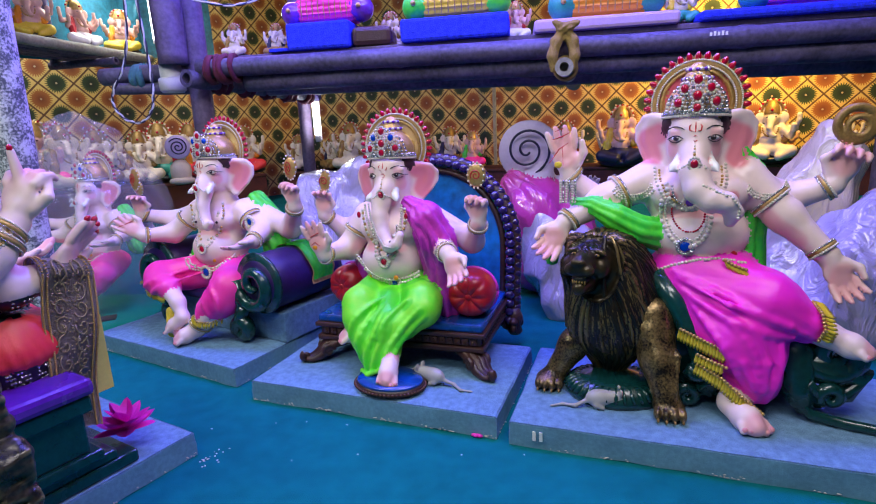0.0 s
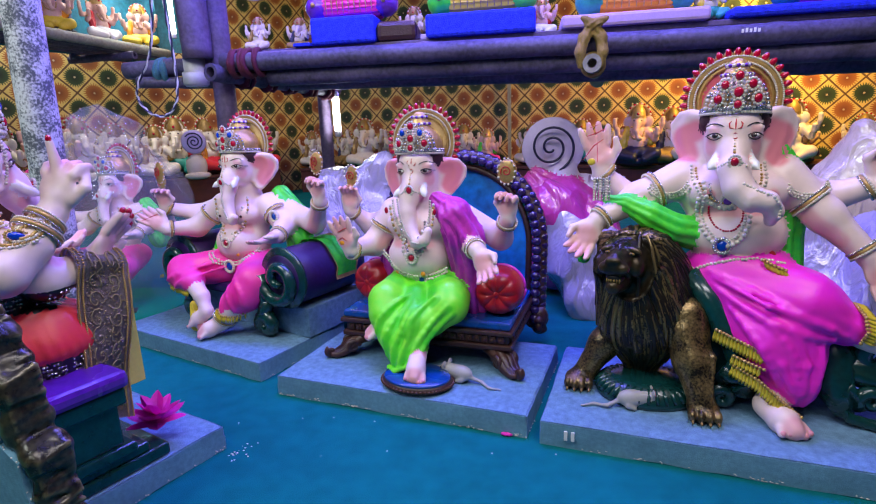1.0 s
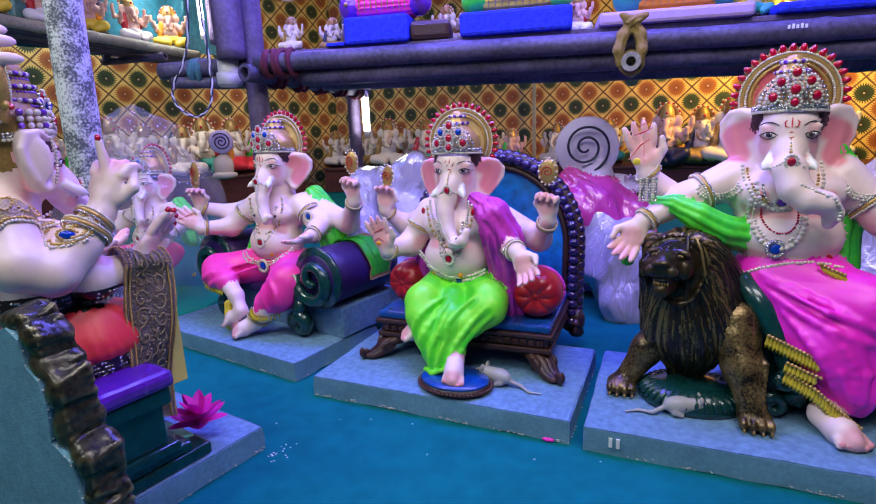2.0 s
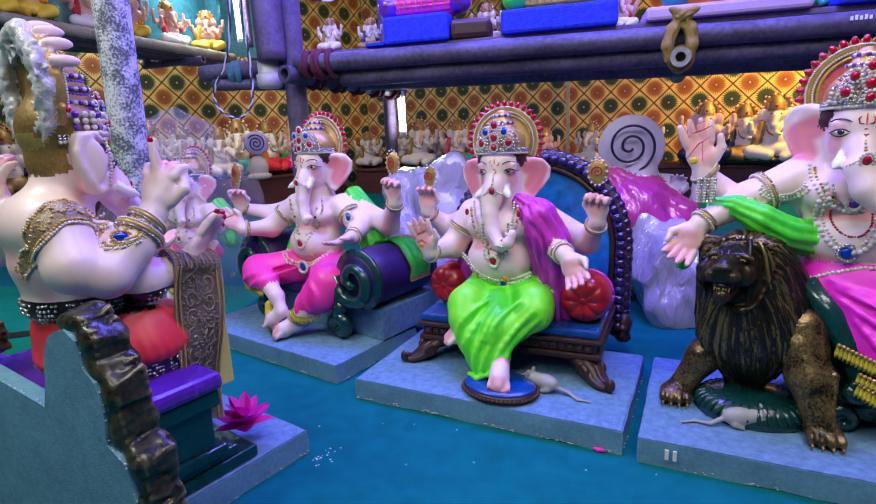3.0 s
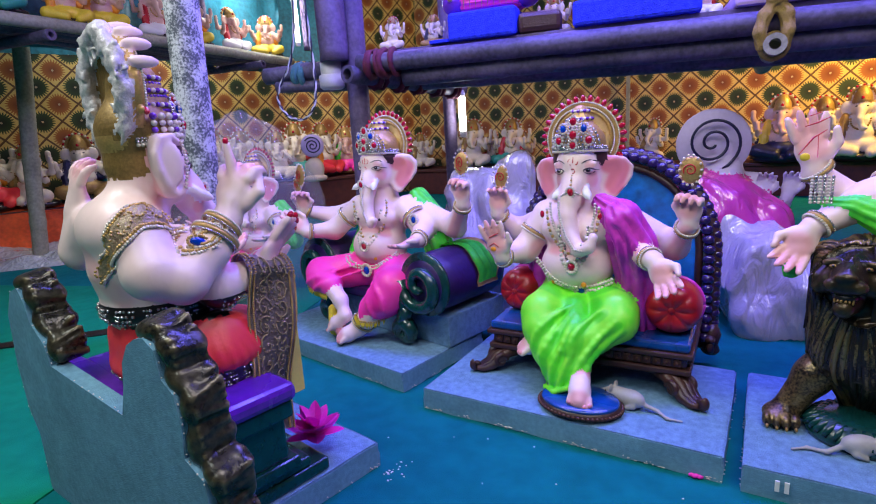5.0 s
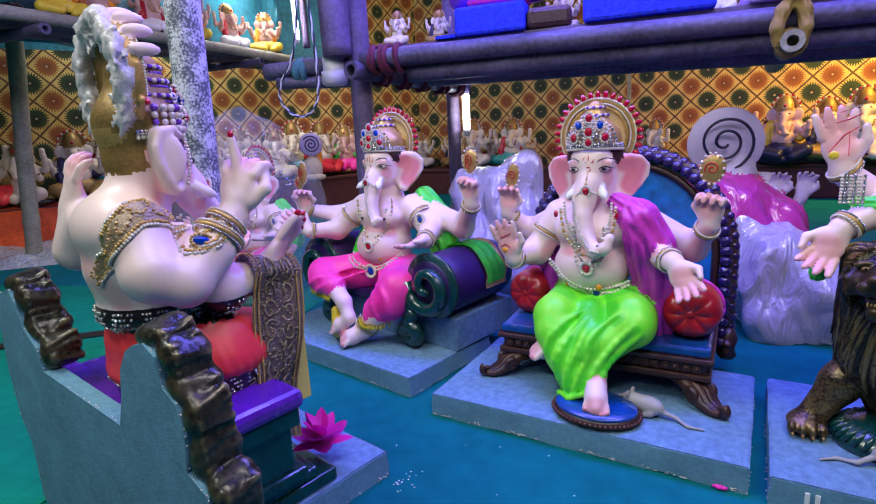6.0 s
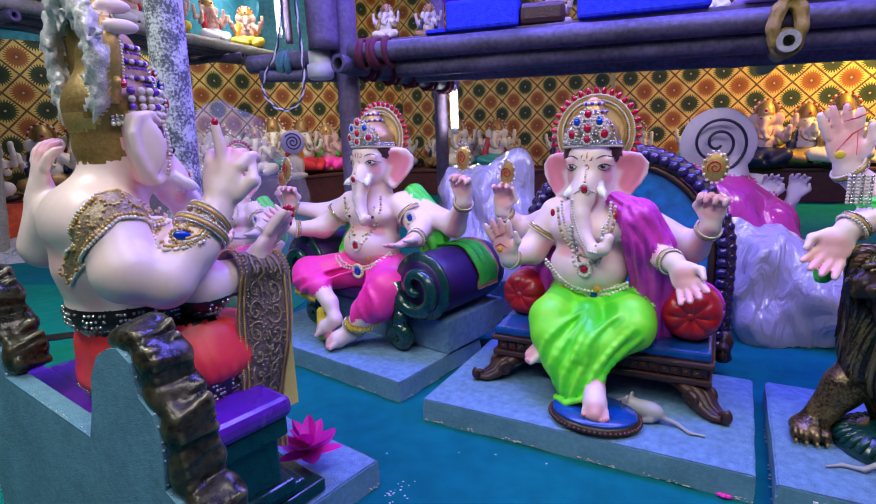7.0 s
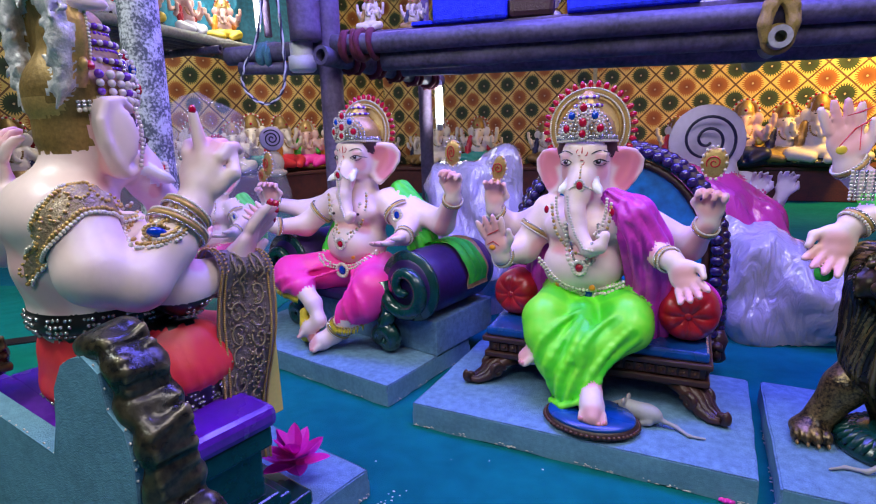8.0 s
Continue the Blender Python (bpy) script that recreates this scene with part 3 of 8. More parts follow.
tagged(part("floor_light_tint_west", bm, carpet_green), "green carpet length along the side of the hall", "carpet", kind="structure")

# ledges along the two partitions
def ledge(name, p, ang, length, z):
    bm = bmesh.new()
    box(bm, 0, length, 0, 0.55, 0.004, z - 0.03, 0.004, mat=0)
    box(bm, -0.01, length, -0.02, 0.55, z - 0.03, z, 0.006, mat=1)
    ob = part(name, bm, [ledge_cloth, wood_dark])
    ob.matrix_world = pose(p[0], p[1], 0, 0, 0, ang)
    return tagged(ob, "low display ledge with a dark plank top and maroon print cloth front", "ledge", kind="structure")


ledge("ledge_north", (-2.1, 6.85), -17.2, 6.2, 0.30)
ledge("ledge_west", (-5.5, 2.4), 50.7, 5.2, 0.33)

# slabs under the large statues
def foam_slab(name, m, x0, x1, y0, y1, h, label):
    bm = bmesh.new()
    box(bm, x0, x1, y0, y1, 0.0, h)
    bmesh.ops.subdivide_edges(bm, edges=bm.edges[:], cuts=14, use_grid_fill=True)
    rnd = random.Random(len(name) + int(abs(x0) * 1000))
    for v in bm.verts:
        edge = (abs(v.co.x - x0) < 1e-4 or abs(v.co.x - x1) < 1e-4) + (abs(v.co.y - y0) < 1e-4 or abs(v.co.y - y1) < 1e-4)
        if edge and v.co.z < 1e-4:
            v.co.z += rnd.random() ** 3 * 0.008
        if edge:
            n = noise.noise(v.co * 14) * 0.003
            v.co.x += n
            v.co.y += n
        if edge and v.co.z > h - 1e-4:
            v.co.z -= 0.002
    for f in bm.faces:
        f.material_index = 0 if f.normal.z > 0.5 else 1
    bmesh.ops.bevel(bm, geom=[e for e in bm.edges if len(e.link_faces) == 2 and e.calc_face_angle(0) > 0.6 and e.verts[0].co.z > h * 0.6 and e.verts[1].co.z > h * 0.6], offset=0.004, segments=2, affect="EDGES")
    ob = part(name, bm, [foam, foam_side])
    ob.matrix_world = m
    bm = bmesh.new()
    for _ in range(150):
        t = rnd.random()
        p = Vector((x0 + (x1 - x0) * t, y0, 0)) if rnd.random() < 0.65 else Vector((x0 if rnd.random() < 0.5 else x1, y0 + (y1 - y0) * t, 0))
        if noise.noise(p * 6 + Vector((x1 * 7, 0, 3))) < -0.02:
            continue
        ball(bm, p + Vector((0, 0, 0.003 + rnd.random() ** 2 * 0.007)), (rnd.uniform(0.0015, 0.006), rnd.uniform(0.001, 0.0025), rnd.uniform(0.0007, 0.002)), sub=1)
    tagged(part("chipped_edge", bm, fleece, ob, "white chips along the foot", True), kind="stuff")
    return tagged(ob, label, "slab", "foam slabs")


P1, P2, P3, P4 = pose(-0.80, 2.10, 0, 0, 0, -29), pose(-0.10, 1.75, 0, 0, 0, -21), pose(0.60, 1.58, 0, 0, 0, -14), pose(-0.938, 1.217, 0, 0, 0, 152)
foam_slab("foam_slab", pose(-0.628, 1.718, 0, 0, 0, -27.0), -0.76, 0, 0, 0.40, 0.062, "blue-grey foam slab with chipped edges on the carpet")
foam_slab("foam_slab", pose(-0.545, 1.640, 0, 0, 0, -18.0), 0, 0.735, 0, 0.447, 0.062, "blue-grey foam slab with a pink paint spot on its edge")
foam_slab("foam_slab", pose(0.182, 1.393, 0, 0, 0, -17.3), 0, 1.0, 0, 0.46, 0.062, "long blue-grey foam slab with white chips along its foot")
foam_slab("foam_slab", pose(-0.938, 1.217, 0, 0, 0, 152), -0.245, 0.34, -0.303, 0.14, 0.062, "blue-grey foam slab with frayed white edge")

# ---- bamboo rack ----


def bamboo(name, a, b, r, mat, label, nodes=0.28, hollow=0.55, bend=0.0, group="bamboo poles"):
    a, b = Vector(a), Vector(b)
    n = max(8, int((b - a).length / 0.04))
    rnd = random.Random(int((a.x + b.z) * 977))
    off = rnd.random() * nodes
    pts, rad = [], []
    side = (b - a).normalized().orthogonal()
    for i in range(n + 1):
        t = i / n
        s = (t * (b - a).length + off) % nodes
        bump = 0.09 if s < 0.02 else (-0.03 if s < 0.05 else 0)
        pts.append(a.lerp(b, t) + side * (bend * math.sin(math.pi * t) + 0.12 * r * noise.noise(Vector((t * 4, off * 9, r * 50)))))
        rad.append(r * (1 + bump + 0.04 * noise.noise(Vector((t * 7, a.x, a.y)))))
    bm = bmesh.new()
    tube(bm, pts, rad, 16, hollow=hollow)
    return tagged(part(name, bm, mat), label, "bamboo pole", group)


# front rails: one above the other along the rack's near edge
bamboo("bamboo_rail", (-0.98, 2.52, 1.035), (1.75, 2.233, 1.012), 0.037, bamboo_blue, "long weathered bamboo rail under the rack shelf", 0.42)
bamboo("bamboo_rail", (-0.80, 2.555, 0.978), (1.75, 2.27, 0.950), 0.038, bamboo_blue, "second weathered bamboo rail below the first", 0.46)
bamboo("bamboo_rail", (-0.75, 2.66, 0.962), (1.8, 2.42, 0.915), 0.038, bamboo_blue, "dark bamboo rail behind the front rails", 0.46)
# cross poles
bamboo("bamboo_cross_pole", (-1.012, 2.455, 0.996), (-0.70, 3.25, 0.955), 0.036, bamboo_blue, "bamboo cross pole with an open sawn end, bound with rag", 0.3, 0.62)
bamboo("bamboo_cross_pole", (0.468, 2.275, 0.945), (0.64, 2.95, 0.93), 0.033, bamboo_pale, "yellowish bamboo cross pole with an open sawn end", 0.2, 0.5)
bamboo("bamboo_cross_pole", (-1.49, 2.66, 1.04), (-0.95, 2.62, 1.045), 0.036, bamboo_blue, "short weathered bamboo end sticking out past the post", 0.3, 0.6)
bamboo("bamboo_cross_pole", (-1.42, 2.62, 0.985), (-0.95, 2.66, 0.965), 0.024, bamboo_blue, "thin weathered bamboo end sticking out past the post", 0.3, 0.5)
# posts
bamboo("rack_post", (-1.035, 2.60, 0.0), (-1.02, 2.60, 2.6), 0.045, post_dark, "dark timber rack post beside the bamboo joint", 0.6, 0)
bamboo("rack_post", (-1.095, 2.535, 1.06), (-1.09, 2.535, 2.6), 0.060, post_dark, "thick upper rack post stained violet", 0.6, 0)
bamboo("rack_post", (-0.775, 3.25, 0.0), (-0.76, 3.25, 2.6), 0.034, post_dark, "rear rack post of dark timber", 0.5, 0)
bamboo("rack_post", (1.72, 2.40, 0.0), (1.72, 2.40, 2.6), 0.04, post_dark, "dark rack post at the far end of the rails", 0.5, 0)
bamboo("leaning_pole", (-1.43, 1.99, 0.0), (-1.27, 1.92, 2.58), 0.055, pole_grey, "pale lime-washed round pole standing on the carpet", 0.9, 0)
bamboo("bamboo_post", (-3.99, 3.44, 0.0), (-3.82, 3.63, 2.59), 0.052, bamboo_pale, "pale bamboo post in front of the side ledge", 0.45, 0)
# planks that carry the blocks
for k in range(3):
    bm = bmesh.new()
    box(bm, 0, 2.65, 0, 0.17, 0, 0.02, 0.003)
    ob = part("shelf_plank", bm, post_dark)
    ob.matrix_world = pose(-0.93, 2.55 + 0.19 * k, 1.062, 0, 0, -5.9)
    tagged(ob, "rough dark plank of the rack shelf", "plank", "rack shelf planks")


def clamp_rag(name, c, ang, r, mat, label, n=4, spread=0.08):
    """Rag wound round a pole."""
    bm = bmesh.new()
    ca, sa = math.cos(math.radians(ang)), math.sin(math.radians(ang))
    rnd = random.Random(int(abs(c[0]) * 1000) + n)
    pts, rad = [], []
    for k in range(n * 14 + 1):
        a = 2 * math.pi * k / 14
        s = (k / (n * 14) - 0.5) * spread + 0.35 * r * math.sin(a * 0.37 + 1) + rnd.uniform(-0.003, 0.003)
        q = r * (1.10 + 0.12 * math.sin(k * 0.9) + rnd.uniform(-0.04, 0.04))
        pts.append((c[0] + ca * s - sa * q * math.cos(a), c[1] + sa * s + ca * q * math.cos(a), c[2] + q * math.sin(a)))
        rad.append(0.009 + rnd.uniform(0, 0.006))
    pts.append((pts[-1][0], pts[-1][1] - 0.012, pts[-1][2] - 0.05))
    rad.append(0.008)
    tube(bm, pts, rad, 7)
    return tagged(part(name, bm, mat, smooth=True), label, "rag", "rags binding the bamboo")


for k in range(5):
    t = 0.2 + 0.17 * k
    clamp_rag("rag_binding", (-1.012 + 0.312 * t, 2.455 + 0.795 * t, 0.996 - 0.041 * t), 68, 0.037, maroon_rag, "maroon rag wound round the bamboo cross pole", 3, 0.05)
clamp_rag("rag_binding", (-0.89, 2.52, 1.03), -6, 0.045, maroon_rag, "maroon rag knot at the rail's end", 6, 0.12)
clamp_rag("rag_binding", (-1.31, 2.65, 1.03), 0, 0.042, teal_rag, "teal rag wound round the bamboo end", 4, 0.05)
bm = bmesh.new()
lathe(bm, [(0.046, 0.0), (0.052, 0.003), (0.053, 0.05), (0.046, 0.054)], 20, pose(-1.125, 2.555, 0.955))
tube(bm, [(-1.125, 2.555, 0.95), (-1.125, 2.555, 1.06)], 0.044, 14)
tagged(part("taped_stub", bm, wire_white, smooth=True), "short post stub wound with white tape", "tape")

# yellow rag that ties the pale pole to the rail
S = Sculpt((0.38, 2.20, 0.88), (0.58, 2.44, 1.14), 0.005)
S.limb(rope_cloth, (0.462, 2.300, 1.078, 0.018), (0.490, 2.296, 1.082, 0.016), k=0.01, fold=0.004, waves=6)
S.ball(rope_cloth, (0.452, 2.300, 1.094), (0.026, 0.014, 0.012), (0, 25, 0))
S.ball(rope_cloth, (0.505, 2.298, 1.092), (0.026, 0.012, 0.013), (0, -20, 0))
for s0 in (-1, 1):
    S.limb(rope_cloth, (0.474, 2.315, 1.075, 0.016), (0.474 + s0 * 0.030, 2.305, 1.035, 0.019), (0.470 + s0 * 0.040, 2.300, 0.985, 0.017), (0.470 + s0 * 0.034, 2.305, 0.940, 0.012), k=0.012, fold=0.005, waves=6, twist=2)
S.ring(rope_cloth, (0.483, 2.330, 0.945), 0.037, 0.009, (0, 0, -14))
S.ring(rope_cloth, (0.487, 2.345, 0.945), 0.037, 0.009, (6, 0, -14))
ob = new("rag_binding", S.build("rag_binding"))
tagged(ob, "knotted yellow-brown rag tying the cross pole to the rail", "rag", "rags binding the bamboo")

# ---- side shelf along the west partition ----
def side_shelf():
    a, b = Vector((-2.98, 2.45, 1.452)), Vector((-2.60, 5.05, 1.450))
    d = (b - a).normalized()
    out = Vector((d.y, -d.x, 0))
    for k in range(5):
        o = -out * (0.1 * k)
        bamboo("shelf_pole", a + o + Vector((0, 0, 0.012 * (k % 2))), b + o, 0.036, bamboo_pale if k == 0 else bamboo_blue, "weathered bamboo pole of the side shelf", 0.4, 0.5, group="side shelf poles")
    for t in (0.15, 0.8):
        p = a.lerp(b, t)
        bamboo("shelf_bearer", p + out * 0.1 - Vector((0, 0, 0.075)), p - out * 0.5 - Vector((0, 0, 0.075)), 0.03, bamboo_blue, "dark bamboo bearer under the side shelf", 0.4, 0.5, group="side shelf poles")
        bamboo("shelf_hanger", (p.x - out.x * 0.46, p.y - out.y * 0.46, 1.36), (p.x - out.x * 0.46, p.y - out.y * 0.46, 2.6), 0.03, post_dark, "dark pole hung from the ceiling behind the side shelf", 0.5, 0)


side_shelf()

# tarpaulin hung behind the side shelf, in folds
bm = bmesh.new()
bmesh.ops.create_grid(bm, x_segments=90, y_segments=10, size=0.5)
for v in bm.verts:
    x, z = v.co.x * 3.6, 1.42 + (v.co.y + 0.5) * 1.18
    v.co = Vector((x, 0.035 * math.sin(x * 13 + math.sin(x * 3)) + 0.03 * noise.noise(Vector((x * 2, z * 2, 0))), z))
bmesh.ops.solidify(bm, geom=bm.faces[:], thickness=0.004)
ob = part("tarpaulin", bm, tarp, smooth=True)
ob.matrix_world = pose(-3.28, 3.85, 0, 0, 0, 81)
tagged(ob, "creased blue tarpaulin hanging behind the side shelf", "tarpaulin")
# loose sheet, orange cloth and a dark seam on the floor at the side
bm = bmesh.new()
bmesh.ops.create_grid(bm, x_segments=40, y_segments=24, size=0.5)
for v in bm.verts:
    h = 0.03 + 0.10 * abs(noise.noise(v.co * 5)) + 0.04 * abs(noise.noise(v.co * 13 + Vector((3, 1, 0))))
    v.co = Vector((v.co.x * 1.9, v.co.y * 1.2, h * (1 - (2 * v.co.y) ** 6)))
ob = part("polythene_sheet", bm, film_white, smooth=True)
ob.matrix_world = pose(-4.25, 3.55, 0.002, 0, 0, 30)
tagged(ob, "crumpled clear polythene sheet lying on the carpet", "plastic sheet")
bm = bmesh.new()
bmesh.ops.create_grid(bm, x_segments=36, y_segments=20, size=0.5)
for v in bm.verts:
    x, y = v.co.x * 1.3, v.co.y
    wave = 0.02 * math.sin(x * 24 + 2 * y) + 0.03 * noise.noise(Vector((x * 4, y * 3, 1)))
    v.co = Vector((x, -0.025 - 0.12 * (0.5 - y) ** 2 + wave * (0.5 - y), 0.02 + 0.33 * (y + 0.5))) if y < 0.42 else Vector((x, 0.3 * (y - 0.42) * 8 - 0.02, 0.345))
ob = part("orange_sheet", bm, orange_cloth, smooth=True)
ob.matrix_world = pose(-4.42, 3.72, 0, 0, 0, 50.7)
tagged(ob, "orange cloth hanging over the front of the side ledge", "cloth")
bm = bmesh.new()
box(bm, -0.9, 0.9, -0.035, 0.035, 0.0, 0.006, 0.002)
ob = part("carpet_strip", bm, black)
ob.matrix_world = pose(-2.25, 1.98, 0.004, 0, 0, 28)
tagged(ob, "dark strip along a carpet joint", "carpet strip", kind="structure")
bm = bmesh.new()
box(bm, -0.02, 0.02, -0.01, 0.01, 0.0, 2.58, 0.003)
ob = part("wall_batten", bm, bamboo_pale)
ob.matrix_world = pose(0.47, 6.60, 0, 0, 0, -17)
tagged(ob, "thin upright batten on the printed cloth", "batten", kind="structure")

# ---- statues ----


def hand_shape(S, wrist, tip, palm_out, k=1.0, curl=0.0, mat=None, nails=None, thumb=1, spread=0.12):
    """A hand from the wrist towards tip; palm_out: the way the palm faces; curl 0 open, 1 closed."""
    mat = mat or skin
    k *= 1.12
    w, t = Vector(wrist), Vector(tip)
    y = (t - w).normalized()
    z = Vector(palm_out)
    z = (z - y * z.dot(y)).normalized()
    x = y.cross(z)
    base = Matrix((x, y, z)).transposed().to_4x4()
    base.translation = w
    keep = S.m
    S.m = S.m @ base
    S.limb(mat, (0, -0.004, 0, 0.017 * k), (0, 0.016 * k, 0, 0.018 * k), k=0.012)
    S.ball(mat, (0, 0.034 * k, 0), (0.027 * k, 0.029 * k, 0.012 * k), k=0.012)
    S.ball(mat, (thumb * 0.015 * k, 0.022 * k, 0.006 * k), (0.013 * k, 0.018 * k, 0.010 * k), k=0.008)
    for i in range(4):
        px = (i - 1.5) * 0.0142 * k
        ln = (0.038, 0.045, 0.043, 0.034)[i] * k
        a1, a2, a3 = curl * 0.9, curl * 2.2, curl * 3.4
        dx = (i - 1.5) * spread
        p = [Vector((px, 0.054 * k, 0))]
        for a, f in ((a1, 0.42), (a2, 0.34), (a3, 0.26)):
            p.append(p[-1] + Vector((dx * ln * f, math.cos(a) * ln * f, math.sin(a) * ln * f)))
        r = 0.0074 * k
        S.limb(mat, (*p[0], r * 1.05), (*p[1], r), (*p[2], r * 0.92), (*p[3], r * 0.72), k=0.0022)
        if nails:
            S.bead(nails, p[3] + (p[3] - p[2]).normalized() * r * 0.7 - Vector((0, 0, r * 0.35)), (r * 0.75, r * 0.9, r * 0.7))
    S.limb(mat, (thumb * 0.022 * k, 0.018 * k, 0.004, 0.0095 * k), (thumb * 0.037 * k, 0.038 * k, 0.009, 0.0082 * k), (thumb * (0.038 - 0.016 * curl) * k, 0.060 * k, 0.012 + 0.014 * curl, 0.006 * k), k=0.006)
    S.rose_or_shade([(0, 0.045 * k, 0.024 * k), (0, 0.095 * k, 0.024 * k)], 0.040 * k, 0.6)
    S.m = keep


def foot_shape(S, heel, toe, k=1.0):
    h, t = Vector(heel), Vector(toe)
    d = t - h
    side = d.cross(Vector((0, 0, 1))).normalized()
    S.rose_or_shade([t, t + Vector((0, 0, 0.01))], 0.030 * k, 0.6)
    S.limb(skin, (*h, 0.022 * k), (*(h + d * 0.55), 0.021 * k), (*(h + d * 0.85), 0.015 * k), k=0.014)
    for i in range(5):
        o = side * ((i - 2) * 0.0095 * k)
        a = h + d * 0.75 + o * 0.9
        b = h + d * (1.0 - 0.05 * abs(i - 1)) + o * 1.1 - Vector((0, 0, 0.004))
        S.limb(skin, (*a, 0.009 * k), (*b, 0.0065 * k), k=0.003)
        S.bead(pink, b + d.normalized() * 0.003 + Vector((0, 0, 0.0035)), 0.005 * k)


def bracelet(S, a, b, r, mat=None, beads=None, n=16, br=0.0042):
    """A bangle round the limb from a to b, at a: a gold ring edged with beads."""
    a, d = Vector(a), (Vector(b) - Vector(a)).normalized()
    u = d.orthogonal().normalized()
    w = d.cross(u)
    ring = lambda rr, s: [a + d * s + (u * math.cos(2 * math.pi * k / 24) + w * math.sin(2 * math.pi * k / 24)) * rr for k in range(25)]
    S.line(mat or gold, ring(r + 0.001, 0), 0.0045)
    S.string(beads or pearl, ring(r + 0.003, 0.006), br * 0.66)
    S.string(beads or silver, ring(r + 0.003, -0.006), br * 0.60)


EAR_OPEN = ((0.064, 0.006, 0.026), (0.090, 0.020, 0.036), (0.112, 0.036, 0.032), (0.128, 0.048, 0.010), (0.126, 0.046, -0.018), (0.112, 0.034, -0.044), (0.096, 0.018, -0.066), (0.080, 0.006, -0.084), (0.067, 0.000, -0.074))
EAR_FLAT = ((0.074, -0.030, 0.044), (0.090, -0.010, 0.058), (0.099, 0.014, 0.054), (0.104, 0.026, 0.028), (0.104, 0.023, -0.002), (0.099, 0.011, -0.028), (0.092, -0.003, -0.048), (0.084, -0.018, -0.044), (0.076, -0.028, -0.018))


def head_shape(S, at, yaw, k=1.0, tilt=0.0, plain_back=False, edge=EAR_OPEN, lift=0.0):
    """An elephant head with ears, tusks and a tiered crown; faces local -y. Returns the frame it stands in."""
    keep = S.m
    S.m = S.m @ pose(*at, tilt, 0, yaw) @ Matrix.Scale(k, 4)
    S.ball(skin, (0, 0.002, 0.0), (0.060, 0.064, 0.070))
    S.ball(skin, (0, -0.030, 0.024), (0.048, 0.040, 0.036), k=0.02)
    for s in (-1, 1):
        S.ball(skin, (s * 0.025, -0.022, -0.032), (0.028, 0.034, 0.036), k=0.016)
        S.ball(skin, (s * 0.037, -0.042, 0.004), (0.018, 0.016, 0.014), k=0.012)
        S.ball(skin, (s * 0.040, -0.046, 0.014), (0.019, 0.010, 0.006), (0, s * -14, 0), k=0.008)
        # ears: thin flaps, wide above and drawn to a lobe below, rose inside
        up = [(ex, ey, ez + lift * min(1, max(0, (ez + 0.08) / 0.1))) for ex, ey, ez in edge]
        for (ex, ey, ez), (fx, fy, fz) in zip(up, up[1:]):
            for t in (0.15, 0.5, 0.85):
                mx, my, mz = ex + (fx - ex) * t, ey + (fy - ey) * t, ez + (fz - ez) * t
                S.limb(skin, (s * 0.053, 0.006, mz * 0.75, 0.0075), (s * (mx * 0.6 + 0.026), my * 0.5 + 0.007, mz * 0.9, 0.0064), (s * mx, my, mz, 0.0052), k=0.010)
        for (ex, ey, ez), (fx, fy, fz) in zip(up, up[1:]):
            S.limb(skin, (s * ex, ey - 0.003, ez, 0.0060), (s * fx, fy - 0.003, fz, 0.0060), k=0.003)
        if edge is EAR_FLAT:
            S.ball(skin, (s * 0.096, 0.000, 0.008), (0.010, 0.026, 0.044), (0, 0, s * 8), k=0.006)
            S.string(pearl, [(s * 0.083, -0.034, 0.046), (s * 0.088, -0.036, 0.020), (s * 0.088, -0.034, -0.010), (s * 0.090, -0.026, -0.040)], 0.0034)
            S.rose_or_shade([(s * 0.070, 0.034, 0.03), (s * 0.076, 0.030, -0.02), (s * 0.070, 0.012, -0.055)], 0.020, 0.6)
        else:
            S.rose_or_shade([(s * 0.082, 0.000, 0.010), (s * 0.104, 0.024, -0.004), (s * 0.092, 0.010, -0.048)], 0.034, 1.0)
        S.rose_or_shade([(s * 0.052, -0.050, -0.024)], 0.028, 0.6)
        S.rose_or_shade([(s * 0.042, -0.062, 0.012)], 0.017, 0.45)
        S.rose_or_shade([(s * 0.026, -0.075, -0.050), (s * 0.028, -0.070, -0.085)], 0.012, 0.55)
        S.limb(white, (s * 0.030, -0.062, -0.046, 0.0115), (s * 0.041, -0.084, -0.062, 0.0080), (s * 0.049, -0.098, -0.070, 0.0025))
    S.limb(skin, (0, -0.038, 0.0, 0.034), (0, -0.062, -0.040, 0.027), (0, -0.070, -0.072, 0.025), k=0.018)
    for q in range(4):
        S.limb(skin, (-0.020, -0.082, -0.066 - 0.009 * q, 0.003), (0, -0.094, -0.069 - 0.009 * q, 0.0035), (0.020, -0.082, -0.066 - 0.009 * q, 0.003), k=0.004)
    S.ball(hair, (0, -0.010 if plain_back else 0.014, 0.030), (0.0730, 0.050 if plain_back else 0.066, 0.050), k=0.003)
    if not plain_back:
        S.limb(hair, (0, 0.030, -0.010, 0.046), (0, 0.040, -0.056, 0.036), k=0.004)
    # crown: a band, a low dome and stacked tiers
    S.limb(gold, (0, 0.010, 0.056, 0.066), (0, 0.012, 0.062, 0.067), k=0.004)
    S.ball(oldgold if plain_back else gold, (0, 0.016, 0.074), (0.060, 0.060, 0.034))
